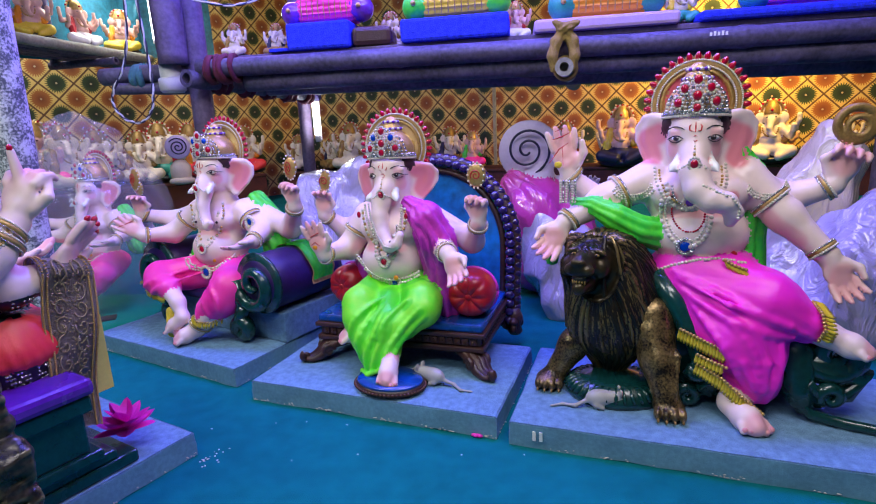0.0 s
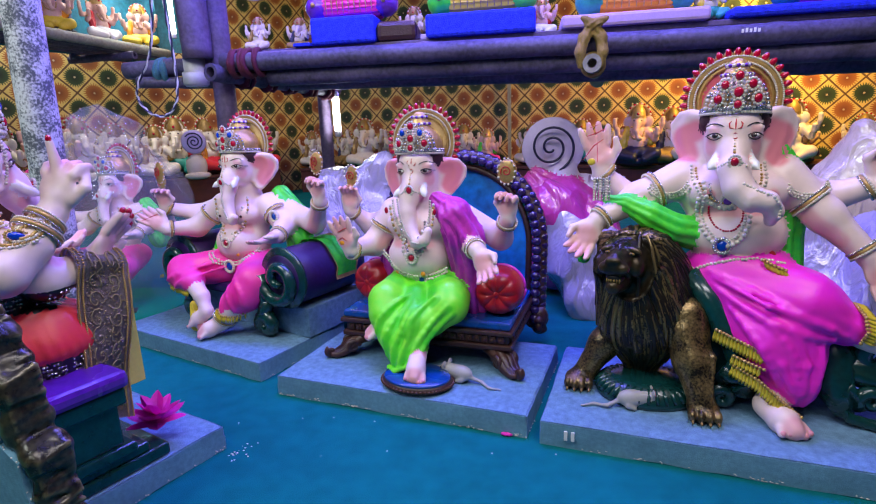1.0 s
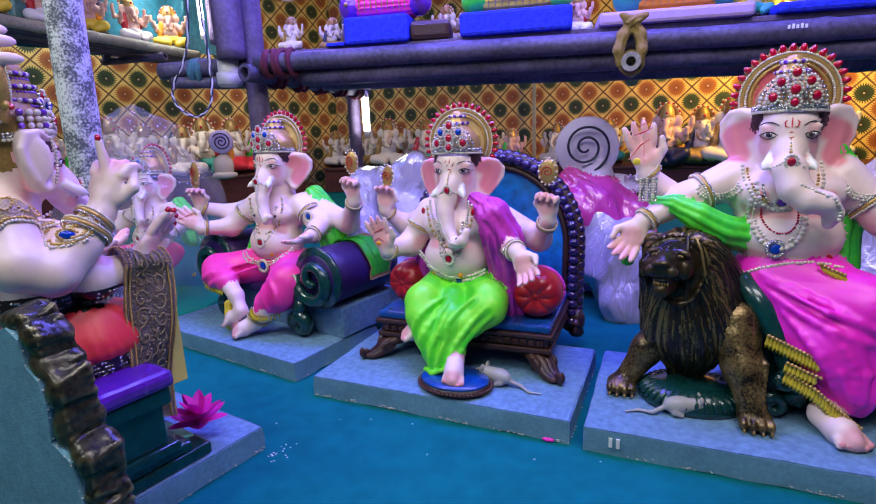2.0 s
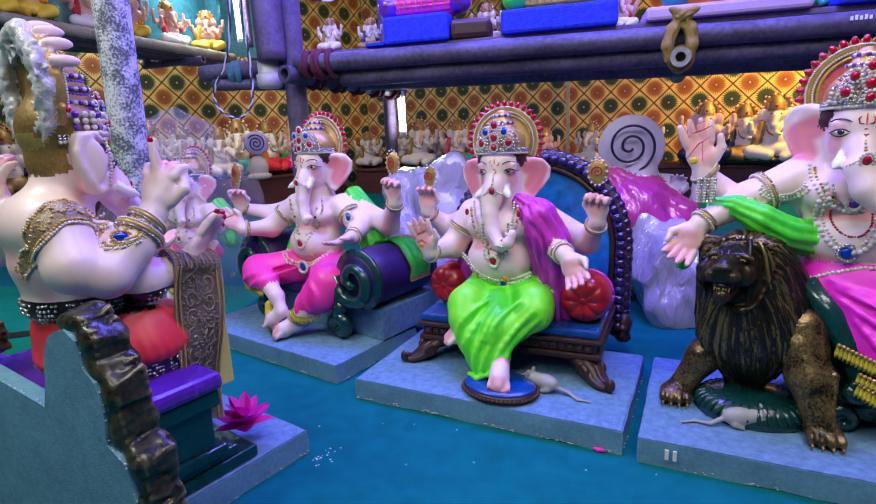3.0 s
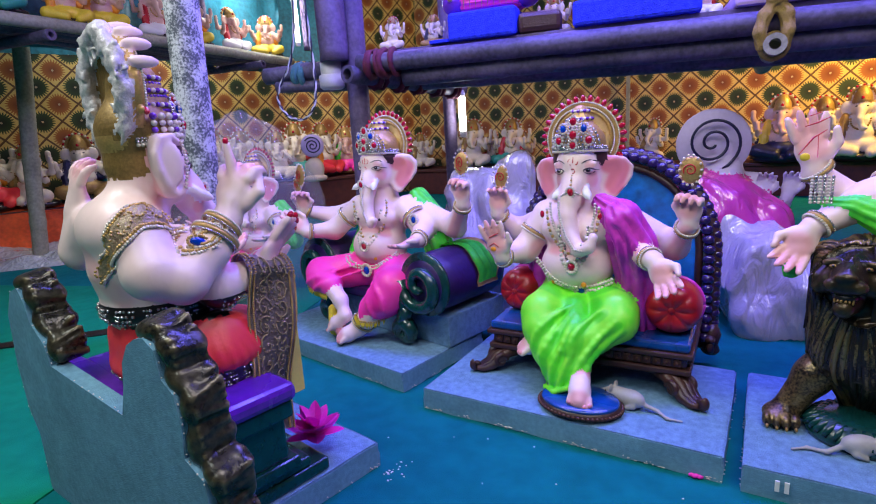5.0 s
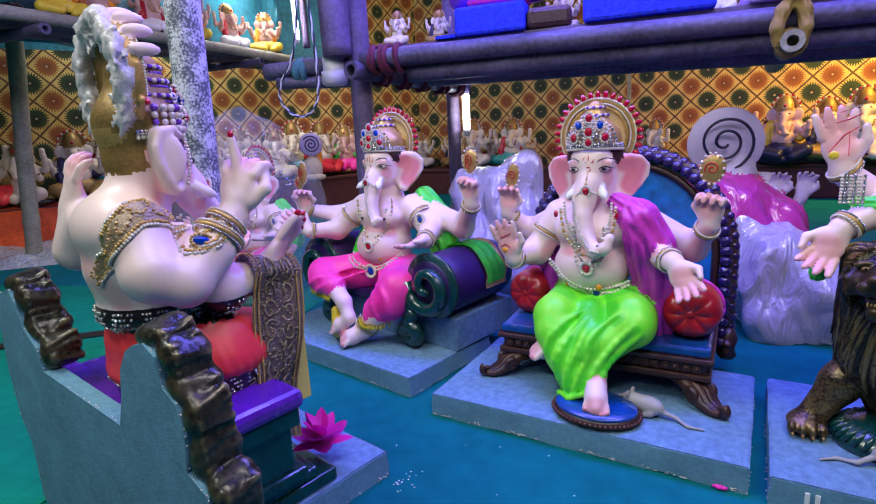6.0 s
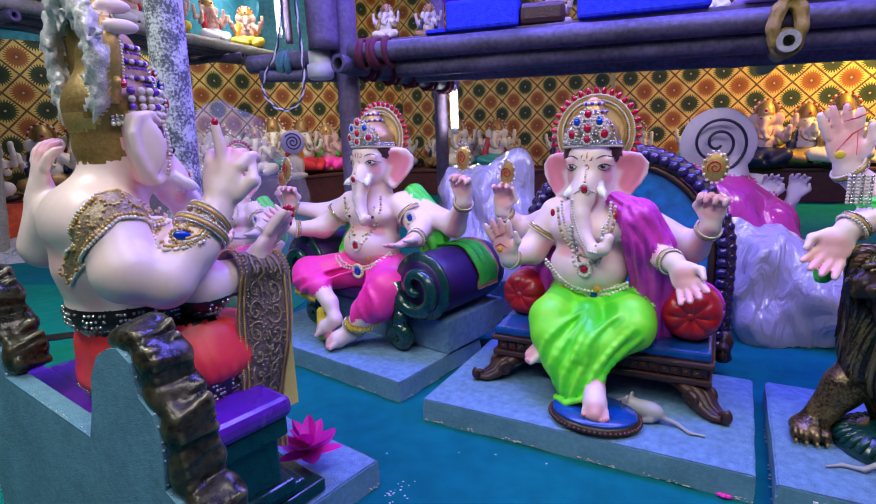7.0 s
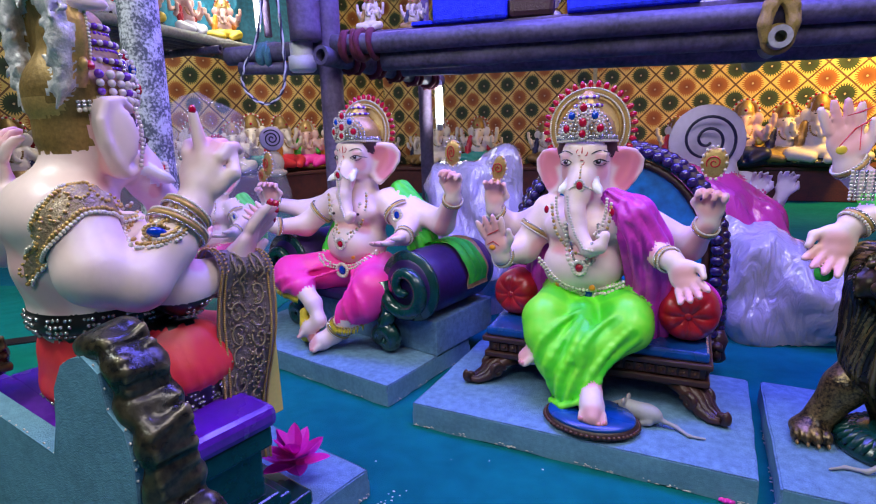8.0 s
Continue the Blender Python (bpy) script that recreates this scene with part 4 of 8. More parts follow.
    for z, r in (((0.112, 0.052), (0.138, 0.044), (0.162, 0.036)) if plain_back else ((0.104, 0.041), (0.128, 0.031), (0.148, 0.022))):
        S.limb(oldgold if plain_back else gold, (0, 0.016 - (0.024 if plain_back else 0), z - 0.018, r * 0.80), (0, 0.016 - (0.024 if plain_back else 0), z, r * 0.94), k=0.003)
        S.string(violet, [(r * math.cos(a) * 1.02, 0.016 - (0.024 if plain_back else 0) + r * 1.02 * math.sin(a), z + 0.004) for a in np.linspace(0, 2 * math.pi, 30)], 0.0046, mat2=pearl)
        S.string(violet, [(r * math.cos(a) * 0.98, 0.016 - (0.024 if plain_back else 0) + r * 0.98 * math.sin(a), z - 0.006) for a in np.linspace(0, 2 * math.pi, 30)], 0.0036)
    return keep


def head_jewels(S, halo=halo_in, rays=23, at=(0, 0.052, 0.078), cool=True):
    """The halo, the tiara's stones and the painted face, in the head's frame."""
    c = Vector(at)
    S.ring(gold, c, 0.093, 0.009)
    S.ring(gold, c - Vector((0, 0.004, 0)), 0.076, 0.0045)
    S.ball(halo, c + Vector((0, 0.004, 0)), (0.090, 0.007, 0.090))
    S.total = None
    for i in range(rays):
        a = math.radians(-25 + 230 * i / (rays - 1))
        d = Vector((math.cos(a), 0, math.sin(a)))
        S.bead(gold, c + d * 0.104 + Vector((0, 0.002, 0)), (0.0098, 0.006, 0.0098))
        S.bead(ruby, c + d * 0.107 + Vector((0, -0.004, 0)), (0.0108, 0.006, 0.0068), (0, -math.degrees(a), 0))
    for rr, br in ((0.098, 0.0024), (0.085, 0.0028)):
        S.string(pearl, [c + Vector((rr * math.cos(a), -0.009, rr * math.sin(a))) for a in np.linspace(-0.5, math.pi + 0.5, 80)], br)
    # tiara
    for z, half in ((0.046, 0.079), (0.0515, 0.079), (0.057, 0.078)):
        S.string(pearl if z < 0.05 else silver, [(half * 0.9 * math.sin(a), 0.010 - half * 0.97 * math.cos(a), z + 0.004 * math.cos(a)) for a in np.linspace(-1.9, 1.9, 40)], 0.0036)
    rnd = random.Random(5)
    for row in range(9):
        z = 0.060 + row * 0.0085
        half = 0.058 * (1 - (row / 9.5) ** 2.2) + 0.003
        n = max(2, int(half * 2 / 0.0085))
        for i in range(n):
            x = -half + 2 * half * i / (n - 1) if n > 1 else 0
            y = 0.010 - math.sqrt(max(0.0001, 0.077 ** 2 - x * x)) + 0.0016 * row
            S.bead(silver if rnd.random() < 0.62 else pearl, (x, y + rnd.uniform(-0.001, 0.001), z + rnd.uniform(-0.0015, 0.0015)), rnd.uniform(0.0034, 0.0050))
    for x, z, m, r in ((0, 0.126, ruby, 0.009), (-0.026, 0.108, sapphire if cool else ruby, 0.0085), (0.026, 0.108, sapphire if cool else ruby, 0.0085), (0, 0.092, ruby, 0.0095), (-0.038, 0.078, ruby, 0.009), (0.038, 0.078, ruby, 0.009), (0, 0.066, ruby, 0.008)):
        y = 0.004 - math.sqrt(0.077 ** 2 - x * x)
        S.stone(m, pearl, (x, y + 0.0008 * (z * 1000 - 60) / 6, z), r, r * 1.15, (0, 0, -math.degrees(math.asin(x / 0.09)) * -1), 11, 0.003)
    front = (0, 1, 0)
    for s in (-1, 1):
        e = S.land([(s * 0.038, -0.2, 0.000)], front, 0.4)[0]
        S.bead(white, e + Vector((0, 0.0035, 0)), (0.0118, 0.006, 0.0050), (0, s * -6, s * 28))
        S.bead(hair, e + Vector((-0.001, -0.0010, 0.0006)), (0.0068, 0.0038, 0.0056), (0, 0, s * 28))
        S.bead(black, e + Vector((-0.001, -0.0026, 0.0006)), (0.0044, 0.0032, 0.0042), (0, 0, s * 28))
        S.bead(white, e + Vector((0.0012, -0.0052, 0.0028)), 0.0013)
        S.line(black, [(s * (0.0235 + 0.0042 * i), -0.2, -0.003 + 0.0092 * math.sin(math.pi * (i + 0.7) / 9)) for i in range(9)], 0.0015, front)
        S.line(hair, [(s * (0.026 + 0.0036 * i), -0.2, -0.002 - 0.0070 * math.sin(math.pi * i / 8)) for i in range(9)], 0.0010, front)
        S.line(black, [(s * (0.022 + 0.0046 * i), -0.2, 0.018 + 0.0085 * math.sin(math.pi * (i + 0.5) / 9)) for i in range(9)], 0.0013, front)
        S.line(redpaint, [(s * 0.0045, -0.2, 0.016), (s * 0.011, -0.2, 0.017), (s * 0.013, -0.2, 0.026), (s * 0.009, -0.2, 0.031)], 0.0015, front)
    S.line(redpaint, [(0, -0.2, 0.014), (0, -0.2, 0.024), (0, -0.2, 0.036)], 0.0018, front)
    S.line(redpaint, [(0.006 * math.cos(a), -0.2, 0.0 + 0.006 * math.sin(a)) for a in np.linspace(-2.2, 2.2, 9)], 0.0012, front)
    # nose jewel and the strings to the tusks
    S.stone(ruby, pearl, (0, -0.2, -0.052), 0.0080, 0.0105, (10, 0, 0), 14, 0.0034, (0, 1, 0))
    for q in range(5):
        S.bead(pearl if q % 2 else gold, S.land([(0, -0.2, -0.034 + 0.006 * q)], front, 0.4)[0], 0.0034 - 0.0004 * q)
    for s in (-1, 1):
        S.string(pearl, [(s * x, -0.2, z) for x, z in ((0.010, -0.052), (0.020, -0.058), (0.030, -0.066))], 0.0028, way=front)


def necklace(S, cx, cz, y, wide, drop, mat, r, n=40, way=(0, 1, 0), mat2=None, top=0.0):
    pts = [(cx + wide * math.cos(a), y, cz + top - (drop * abs(math.sin(a)) ** 0.85)) for a in np.linspace(0, math.pi, n)]
    S.string(mat, pts, r, way=way, mat2=mat2, behind=0.030)


def drape(S, mat, lines, way, limit, r):
    """Raises ridges of cloth along lines laid on the skin; way: along y from the front, or along x from the side."""
    S.total, laid = None, []
    for line in lines:
        fine = []
        for a, b in zip(line, line[1:]):
            fine += [(a[0] + (b[0] - a[0]) * k / 3, a[1] + (b[1] - a[1]) * k / 3) for k in range(3)]
        fine.append(line[-1])
        start = [(u, -0.30, z) if way[1] else (-0.245, u, z) for u, z in fine]
        hit = S.land(start, way, 0.40)
        hit = [p for p in hit if (p.y if way[1] else p.x) < limit]
        for _ in range(3):
            hit = hit[:1] + [(a + b * 2 + c) / 4 for a, b, c in zip(hit, hit[1:], hit[2:])] + hit[-1:]
        laid.append(hit)
    for pts in laid:
        n = len(pts)
        if n > 3:
            S.limb(mat, *[(p.x, p.y, p.z, r * (0.35 + 0.65 * math.sin(math.pi * min(1, (i + 0.4) / n * 0.8)))) for i, p in enumerate(pts)], k=0.010)
    S.total = None


def finish(S, name, m, label, category="statue", group="painted statues"):
    ob = new(name, S.build(name))
    ob.matrix_world = m
    return tagged(ob, label, category, group)


def lime_statue():
    """Statue with lime trousers, on the round-backed throne."""
    S = Sculpt((-0.40, -0.25, 0.0), (0.32, 0.24, 0.80), 0.0045)
    c = -0.05
    S.ball(skin, (c, 0.085, 0.40), (0.108, 0.072, 0.075), k=0.03)
    S.ball(skin, (c, 0.055, 0.305), (0.100, 0.088, 0.078), k=0.03)
    for s in (-1, 1):
        S.ball(skin, (c + s * 0.045, 0.030, 0.405), (0.046, 0.034, 0.036), k=0.02)
    S.limb(skin, (c, 0.09, 0.44, 0.06), (c - 0.005, 0.09, 0.52, 0.05), k=0.02)
    # arms
    S.limb(skin, (-0.15, 0.085, 0.435, 0.042), (-0.205, 0.05, 0.335, 0.036), (-0.226, -0.05, 0.335, 0.023), k=0.02)
    S.limb(skin, (-0.14, 0.115, 0.43, 0.04), (-0.265, 0.13, 0.375, 0.031), (-0.30, 0.07, 0.435, 0.021), k=0.02)
    S.limb(skin, (0.05, 0.085, 0.435, 0.042), (0.105, 0.05, 0.355, 0.037), (0.168, -0.03, 0.352, 0.023), k=0.02)
    S.limb(skin, (0.05, 0.115, 0.43, 0.04), (0.185, 0.115, 0.36, 0.034), (0.226, 0.06, 0.425, 0.022), k=0.02)
    hand_shape(S, (-0.228, -0.058, 0.338), (-0.250, -0.085, 0.45), (0.25, -1, 0), 0.95)
    hand_shape(S, (-0.301, 0.062, 0.440), (-0.288, 0.055, 0.53), (0.4, -1, 0), 0.85, 0.5)
    hand_shape(S, (0.172, -0.036, 0.350), (0.225, -0.085, 0.285), (-0.2, -1, 0.5), 0.95, 0.25, thumb=-1)
    hand_shape(S, (0.228, 0.056, 0.430), (0.240, 0.045, 0.53), (-0.3, -1, 0), 0.9, 0.75, thumb=-1)
    # leaf and shell held by the raised hands
    S.ball(gold, (-0.276, 0.052, 0.545), (0.020, 0.008, 0.036), (0, 12, 0))
    S.ball(gold, (0.229, 0.045, 0.560), (0.028, 0.010, 0.034), (0, 10, 0))
    S.rose_or_shade([(c - 0.10, 0.01, 0.365), (c, -0.03, 0.362), (c + 0.10, 0.01, 0.365)], 0.026, 0.7)
    S.rose_or_shade([(c - 0.10, -0.01, 0.262), (c, -0.05, 0.255), (c + 0.10, -0.01, 0.262)], 0.026, 0.6)
    for p, q in (((-0.150, 0.06, 0.38), (-0.19, 0.03, 0.33)), ((0.06, 0.04, 0.40), (0.09, 0.02, 0.36)), ((-0.205, 0.01, 0.31), (-0.225, -0.04, 0.315)), ((0.185, 0.08, 0.34), (0.225, 0.03, 0.41))):
        S.rose_or_shade([p, q], 0.026, 0.55)
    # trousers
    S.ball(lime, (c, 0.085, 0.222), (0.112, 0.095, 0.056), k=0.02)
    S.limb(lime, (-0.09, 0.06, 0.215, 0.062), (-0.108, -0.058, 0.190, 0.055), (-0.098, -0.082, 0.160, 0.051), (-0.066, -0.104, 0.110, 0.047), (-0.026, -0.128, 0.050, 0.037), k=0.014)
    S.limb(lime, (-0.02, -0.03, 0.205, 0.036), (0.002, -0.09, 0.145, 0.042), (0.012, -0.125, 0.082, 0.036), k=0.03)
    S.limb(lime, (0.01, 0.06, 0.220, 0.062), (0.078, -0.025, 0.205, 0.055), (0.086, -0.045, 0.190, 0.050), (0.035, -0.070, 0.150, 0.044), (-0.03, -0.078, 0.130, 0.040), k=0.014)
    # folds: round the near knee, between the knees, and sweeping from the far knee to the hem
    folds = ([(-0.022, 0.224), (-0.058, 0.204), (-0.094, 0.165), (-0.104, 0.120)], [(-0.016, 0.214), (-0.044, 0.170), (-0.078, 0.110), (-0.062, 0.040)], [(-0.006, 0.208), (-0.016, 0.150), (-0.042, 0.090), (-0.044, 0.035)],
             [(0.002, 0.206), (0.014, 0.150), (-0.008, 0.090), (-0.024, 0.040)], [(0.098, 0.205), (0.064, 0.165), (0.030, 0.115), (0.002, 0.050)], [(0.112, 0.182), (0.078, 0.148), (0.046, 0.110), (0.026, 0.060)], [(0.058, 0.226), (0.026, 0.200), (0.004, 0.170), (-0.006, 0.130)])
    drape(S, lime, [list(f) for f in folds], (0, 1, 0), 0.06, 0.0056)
    # deep green shading put into the lime colour beside each fold ridge
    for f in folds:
        S.rose_or_shade([p + Vector((0.010, 0.0, -0.004)) for p in S.land([(u, -0.30, z) for u, z in f], (0, 1, 0), 0.40)], 0.014, 0.6)
    # the same painted shade in the lap and under the far thigh
    S.rose_or_shade([p for p in S.land([(-0.02, -0.30, 0.232), (-0.01, -0.30, 0.205), (0.03, -0.30, 0.225)], (0, 1, 0), 0.40)], 0.040, 0.6)
    S.rose_or_shade([(0.07, -0.10, 0.120), (0.02, -0.13, 0.100)], 0.030, 0.8)
    S.limb(lime, (-0.064, -0.150, 0.026, 0.007), (-0.03, -0.176, 0.030, 0.007), (0.012, -0.172, 0.050, 0.007), (0.046, -0.140, 0.092, 0.006), k=0.006)
    foot_shape(S, (0.028, -0.145, 0.068), (0.050, -0.215, 0.032), 1.15)
    foot_shape(S, (-0.085, -0.075, 0.128), (-0.150, -0.118, 0.100), 1.2)
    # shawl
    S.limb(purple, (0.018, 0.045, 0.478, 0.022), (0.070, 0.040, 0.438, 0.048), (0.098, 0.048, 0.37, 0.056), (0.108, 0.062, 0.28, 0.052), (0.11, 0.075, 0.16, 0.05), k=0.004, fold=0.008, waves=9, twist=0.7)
    # dark purple stripes: shade between the shawl's folds put into its colour
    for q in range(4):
        S.rose_or_shade([(0.050 + 0.022 * q, -0.02, 0.44 - 0.012 * q), (0.066 + 0.02 * q, -0.01, 0.36), (0.072 + 0.02 * q, 0.0, 0.25)], 0.011, 0.8)
    S.limb(purple, (-0.16, 0.12, 0.36, 0.03), (-0.165, 0.12, 0.27, 0.05), (-0.16, 0.11, 0.17, 0.05), k=0.02, fold=0.006, waves=9, twist=0.6)
    # trunk
    S.limb(skin, (-0.064, 0.020, 0.50, 0.027), (-0.058, 0.0, 0.447, 0.024), (-0.044, -0.016, 0.398, 0.021), (-0.016, -0.034, 0.364, 0.018), (0.012, -0.038, 0.374, 0.015), (0.021, -0.032, 0.400, 0.012), k=0.006)
    S.rose_or_shade([(-0.09, -0.01, 0.45), (-0.075, -0.035, 0.40), (-0.040, -0.045, 0.345), (0.0, -0.05, 0.340)], 0.016, 0.6)
    frame_was = head_shape(S, (-0.060, 0.095, 0.562), 7, 1.0, lift=-0.012)
    head_jewels(S)
    S.m = frame_was
    S.total = None
    # jewellery
    S.string(pearl, [(-0.062, -0.3, 0.49), (-0.058, -0.3, 0.45), (-0.044, -0.3, 0.405), (-0.022, -0.3, 0.370), (0.004, -0.3, 0.366)], 0.0034, way=(0, 1, 0))
    necklace(S, c + 0.006, 0.47, -0.25, 0.070, 0.120, pearl, 0.0044, mat2=gold)
    necklace(S, c + 0.006, 0.48, -0.25, 0.060, 0.100, pearl, 0.0040)
    necklace(S, c + 0.014, 0.42, -0.25, 0.044, 0.105, pearl, 0.0056)
    necklace(S, c + 0.014, 0.42, -0.25, 0.034, 0.090, silver, 0.0040)
    S.stone(ruby, pearl, (c + 0.014, -0.25, 0.318), 0.010, 0.010, (0, 0, 0), 14, 0.0055, (0, 1, 0))
    for s in (-1, 1):
        S.bead(ruby, S.land([(c + s * 0.078, -0.25, 0.45)], (0, 1, 0))[0], (0.006, 0.005, 0.010))
        S.bead(orange, S.land([(c + s * 0.042, -0.25, 0.268)], (0, 1, 0))[0], (0.008, 0.004, 0.008))
    # belt
    for dz in (0.0, 0.010):
        S.string(pearl, [(c + 0.03 + x, -0.25, 0.250 + dz + 4.2 * x * x) for x in np.linspace(-0.125, 0.085, 34)], 0.0045, way=(0, 1, 0))
    S.stone(sapphire, pearl, (c + 0.03, -0.25, 0.250), 0.011, 0.011, (0, 0, 0), 14, 0.0055, (0, 1, 0))
    bracelet(S, (-0.226, -0.045, 0.333), (-0.228, -0.06, 0.338), 0.025)
    bracelet(S, (-0.297, 0.078, 0.428), (-0.301, 0.062, 0.440), 0.023)
    bracelet(S, (0.155, -0.015, 0.353), (0.172, -0.036, 0.350), 0.026)
    bracelet(S, (0.220, 0.068, 0.415), (0.228, 0.056, 0.430), 0.025)
    bracelet(S, (-0.178, 0.068, 0.385), (-0.205, 0.05, 0.335), 0.041)
    for p in ((-0.276, 0.040, 0.545), (0.229, 0.032, 0.560)):
        for k in range(14):
            a = 2 * math.pi * k / 14
            S.bead(pearl, (p[0] + 0.024 * math.cos(a), p[1] + 0.005, p[2] + 0.035 * math.sin(a)), 0.0034)
        S.line(redpaint, [(p[0] + x, p[1] + 0.003, p[2] + z) for x, z in spiral_points(1.6, 0.002, 0.016)], 0.0016)
    # palm lines
    S.line(redpaint, [(-0.236 - 0.016 + 0.006 * i, -0.2, 0.392 + 0.003 * i) for i in range(6)], 0.0013, (0, 1, 0))
    S.line(redpaint, [(-0.252 + 0.008 * i, -0.2, 0.378 - 0.005 * abs(i - 2)) for i in range(5)], 0.0013, (0, 1, 0))
    S.bead(orange, S.land([(-0.238, -0.25, 0.362)], (0, 1, 0))[0], (0.009, 0.003, 0.007))
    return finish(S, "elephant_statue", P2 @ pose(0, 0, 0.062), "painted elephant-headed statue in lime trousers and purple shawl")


def pink_statue():
    """Statue with hot pink trousers, seated between bolsters, head turned aside."""
    S = Sculpt((-0.45, -0.27, 0.0), (0.44, 0.22, 0.80), 0.005)
    c = -0.035
    S.ball(skin, (c, 0.075, 0.395), (0.108, 0.072, 0.075), k=0.03)
    S.ball(skin, (c - 0.004, 0.045, 0.295), (0.104, 0.092, 0.080), k=0.03)
    for s in (-1, 1):
        S.ball(skin, (c + s * 0.045, 0.020, 0.40), (0.046, 0.034, 0.036), k=0.02)
        S.bead(hair, (c + s * 0.048, -0.014, 0.398), 0.005)
    S.limb(skin, (c, 0.08, 0.44, 0.06), (c, 0.08, 0.52, 0.05), k=0.02)
    S.limb(skin, (-0.14, 0.07, 0.43, 0.042), (-0.235, 0.02, 0.345, 0.035), (-0.29, -0.07, 0.352, 0.023), k=0.02)
    S.limb(skin, (-0.13, 0.10, 0.43, 0.04), (-0.27, 0.07, 0.39, 0.032), (-0.352, -0.01, 0.42, 0.022), k=0.02)
    S.limb(skin, (0.07, 0.07, 0.43, 0.042), (0.165, 0.035, 0.365, 0.037), (0.205, -0.06, 0.345, 0.023), k=0.02)
    S.limb(skin, (0.07, 0.10, 0.43, 0.04), (0.275, 0.06, 0.372, 0.036), (0.340, 0.01, 0.455, 0.023), k=0.02)
    hand_shape(S, (-0.292, -0.074, 0.354), (-0.352, -0.105, 0.41), (0.3, -0.8, 0.5), 0.95)
    hand_shape(S, (-0.352, -0.015, 0.425), (-0.335, -0.03, 0.52), (0.5, -1, 0), 0.9, 0.6)
    hand_shape(S, (0.204, -0.065, 0.344), (0.180, -0.14, 0.335), (-0.3, -0.4, 1), 0.95, 0.15, thumb=-1)
    hand_shape(S, (0.342, 0.006, 0.46), (0.356, -0.01, 0.56), (-0.3, -1, 0), 0.95, 0.7, thumb=-1)
    S.ball(gold, (-0.328, -0.035, 0.555), (0.022, 0.009, 0.045), (0, 8, 0))
    S.ball(gold, (0.352, -0.01, 0.585), (0.026, 0.010, 0.036), (0, 10, 0))
    # trousers and legs
    S.ball(hotpink, (c, 0.07, 0.205), (0.125, 0.10, 0.066), k=0.02)
    S.limb(hotpink, (-0.09, 0.04, 0.200, 0.072), (-0.245, -0.060, 0.195, 0.056), (-0.225, -0.085, 0.185, 0.050), (-0.150, -0.115, 0.172, 0.042), k=0.02)
    S.limb(hotpink, (0.03, 0.04, 0.200, 0.072), (0.118, -0.095, 0.188, 0.064), (0.095, -0.120, 0.150, 0.058), (0.055, -0.130, 0.118, 0.052), k=0.02)
    S.limb(skin, (-0.165, -0.105, 0.170, 0.034), (-0.080, -0.150, 0.135, 0.026), (-0.050, -0.165, 0.090, 0.019), k=0.012)
    foot_shape(S, (-0.050, -0.165, 0.085), (-0.110, -0.185, 0.040), 1.05)
    S.limb(skin, (0.055, -0.14, 0.105, 0.042), (0.005, -0.160, 0.052, 0.029), k=0.012)
    foot_shape(S, (0.002, -0.160, 0.046), (-0.045, -0.215, 0.018), 1.2)
    drape(S, hotpink, [[(-0.06, 0.235), (-0.13, 0.225), (-0.20, 0.205), (-0.255, 0.175)], [(-0.06, 0.215), (-0.12, 0.200), (-0.18, 0.175), (-0.22, 0.150)], [(-0.02, 0.225), (0.03, 0.190), (0.07, 0.150), (0.085, 0.100)], [(0.03, 0.235), (0.09, 0.205), (0.13, 0.165), (0.125, 0.120)], [(-0.01, 0.205), (0.01, 0.170), (0.03, 0.135), (0.035, 0.095)]], (0, 1, 0), 0.02, 0.0060)
    # deeper pink along the creases, fold shade put into the trouser colour
    for f in ([(-0.03, 0.225), (-0.02, 0.19), (0.0, 0.15)], [(-0.05, 0.225), (-0.12, 0.212), (-0.19, 0.19)], [(0.06, 0.21), (0.10, 0.175), (0.105, 0.13)]):
        S.rose_or_shade(S.land([(u, -0.26, z) for u, z in f], (0, 1, 0), 0.40), 0.016, 0.8)
    for p, q in (((c - 0.09, 0.0, 0.352), (c + 0.09, 0.0, 0.352)), ((c - 0.08, -0.02, 0.255), (c + 0.08, -0.02, 0.255)), ((-0.20, 0.02, 0.32), (-0.27, -0.05, 0.33)), ((0.165, 0.0, 0.34), (0.20, -0.05, 0.33)), ((0.28, 0.03, 0.35), (0.33, 0.0, 0.43))):
        S.rose_or_shade([p, q], 0.024, 0.6)
    # green scarf behind and over the bolster
    S.limb(green, (-0.13, 0.09, 0.33, 0.04), (-0.16, 0.08, 0.25, 0.05), k=0.02, fold=0.005, waves=8)
    S.limb(green, (0.10, 0.11, 0.46, 0.035), (0.16, 0.10, 0.38, 0.05), (0.19, 0.08, 0.30, 0.05), k=0.02, fold=0.006, waves=8)
    # trunk
    S.limb(skin, (-0.026, -0.012, 0.510, 0.027), (-0.024, -0.030, 0.462, 0.023), (-0.014, -0.038, 0.420, 0.020), (0.006, -0.050, 0.390, 0.016), (0.024, -0.055, 0.402, 0.012), k=0.006)
    frame_was = head_shape(S, (-0.026, 0.060, 0.575), -3, 1.0)
    head_jewels(S)
    S.m = frame_was
    S.total = None
    necklace(S, c, 0.465, -0.25, 0.075, 0.13, pearl, 0.0046, mat2=gold)
    necklace(S, c - 0.004, 0.43, -0.25, 0.054, 0.125, pearl, 0.0054)
    S.stone(ruby, pearl, (c - 0.004, -0.25, 0.306), 0.011, 0.011, (0, 0, 0), 14, 0.0055, (0, 1, 0))
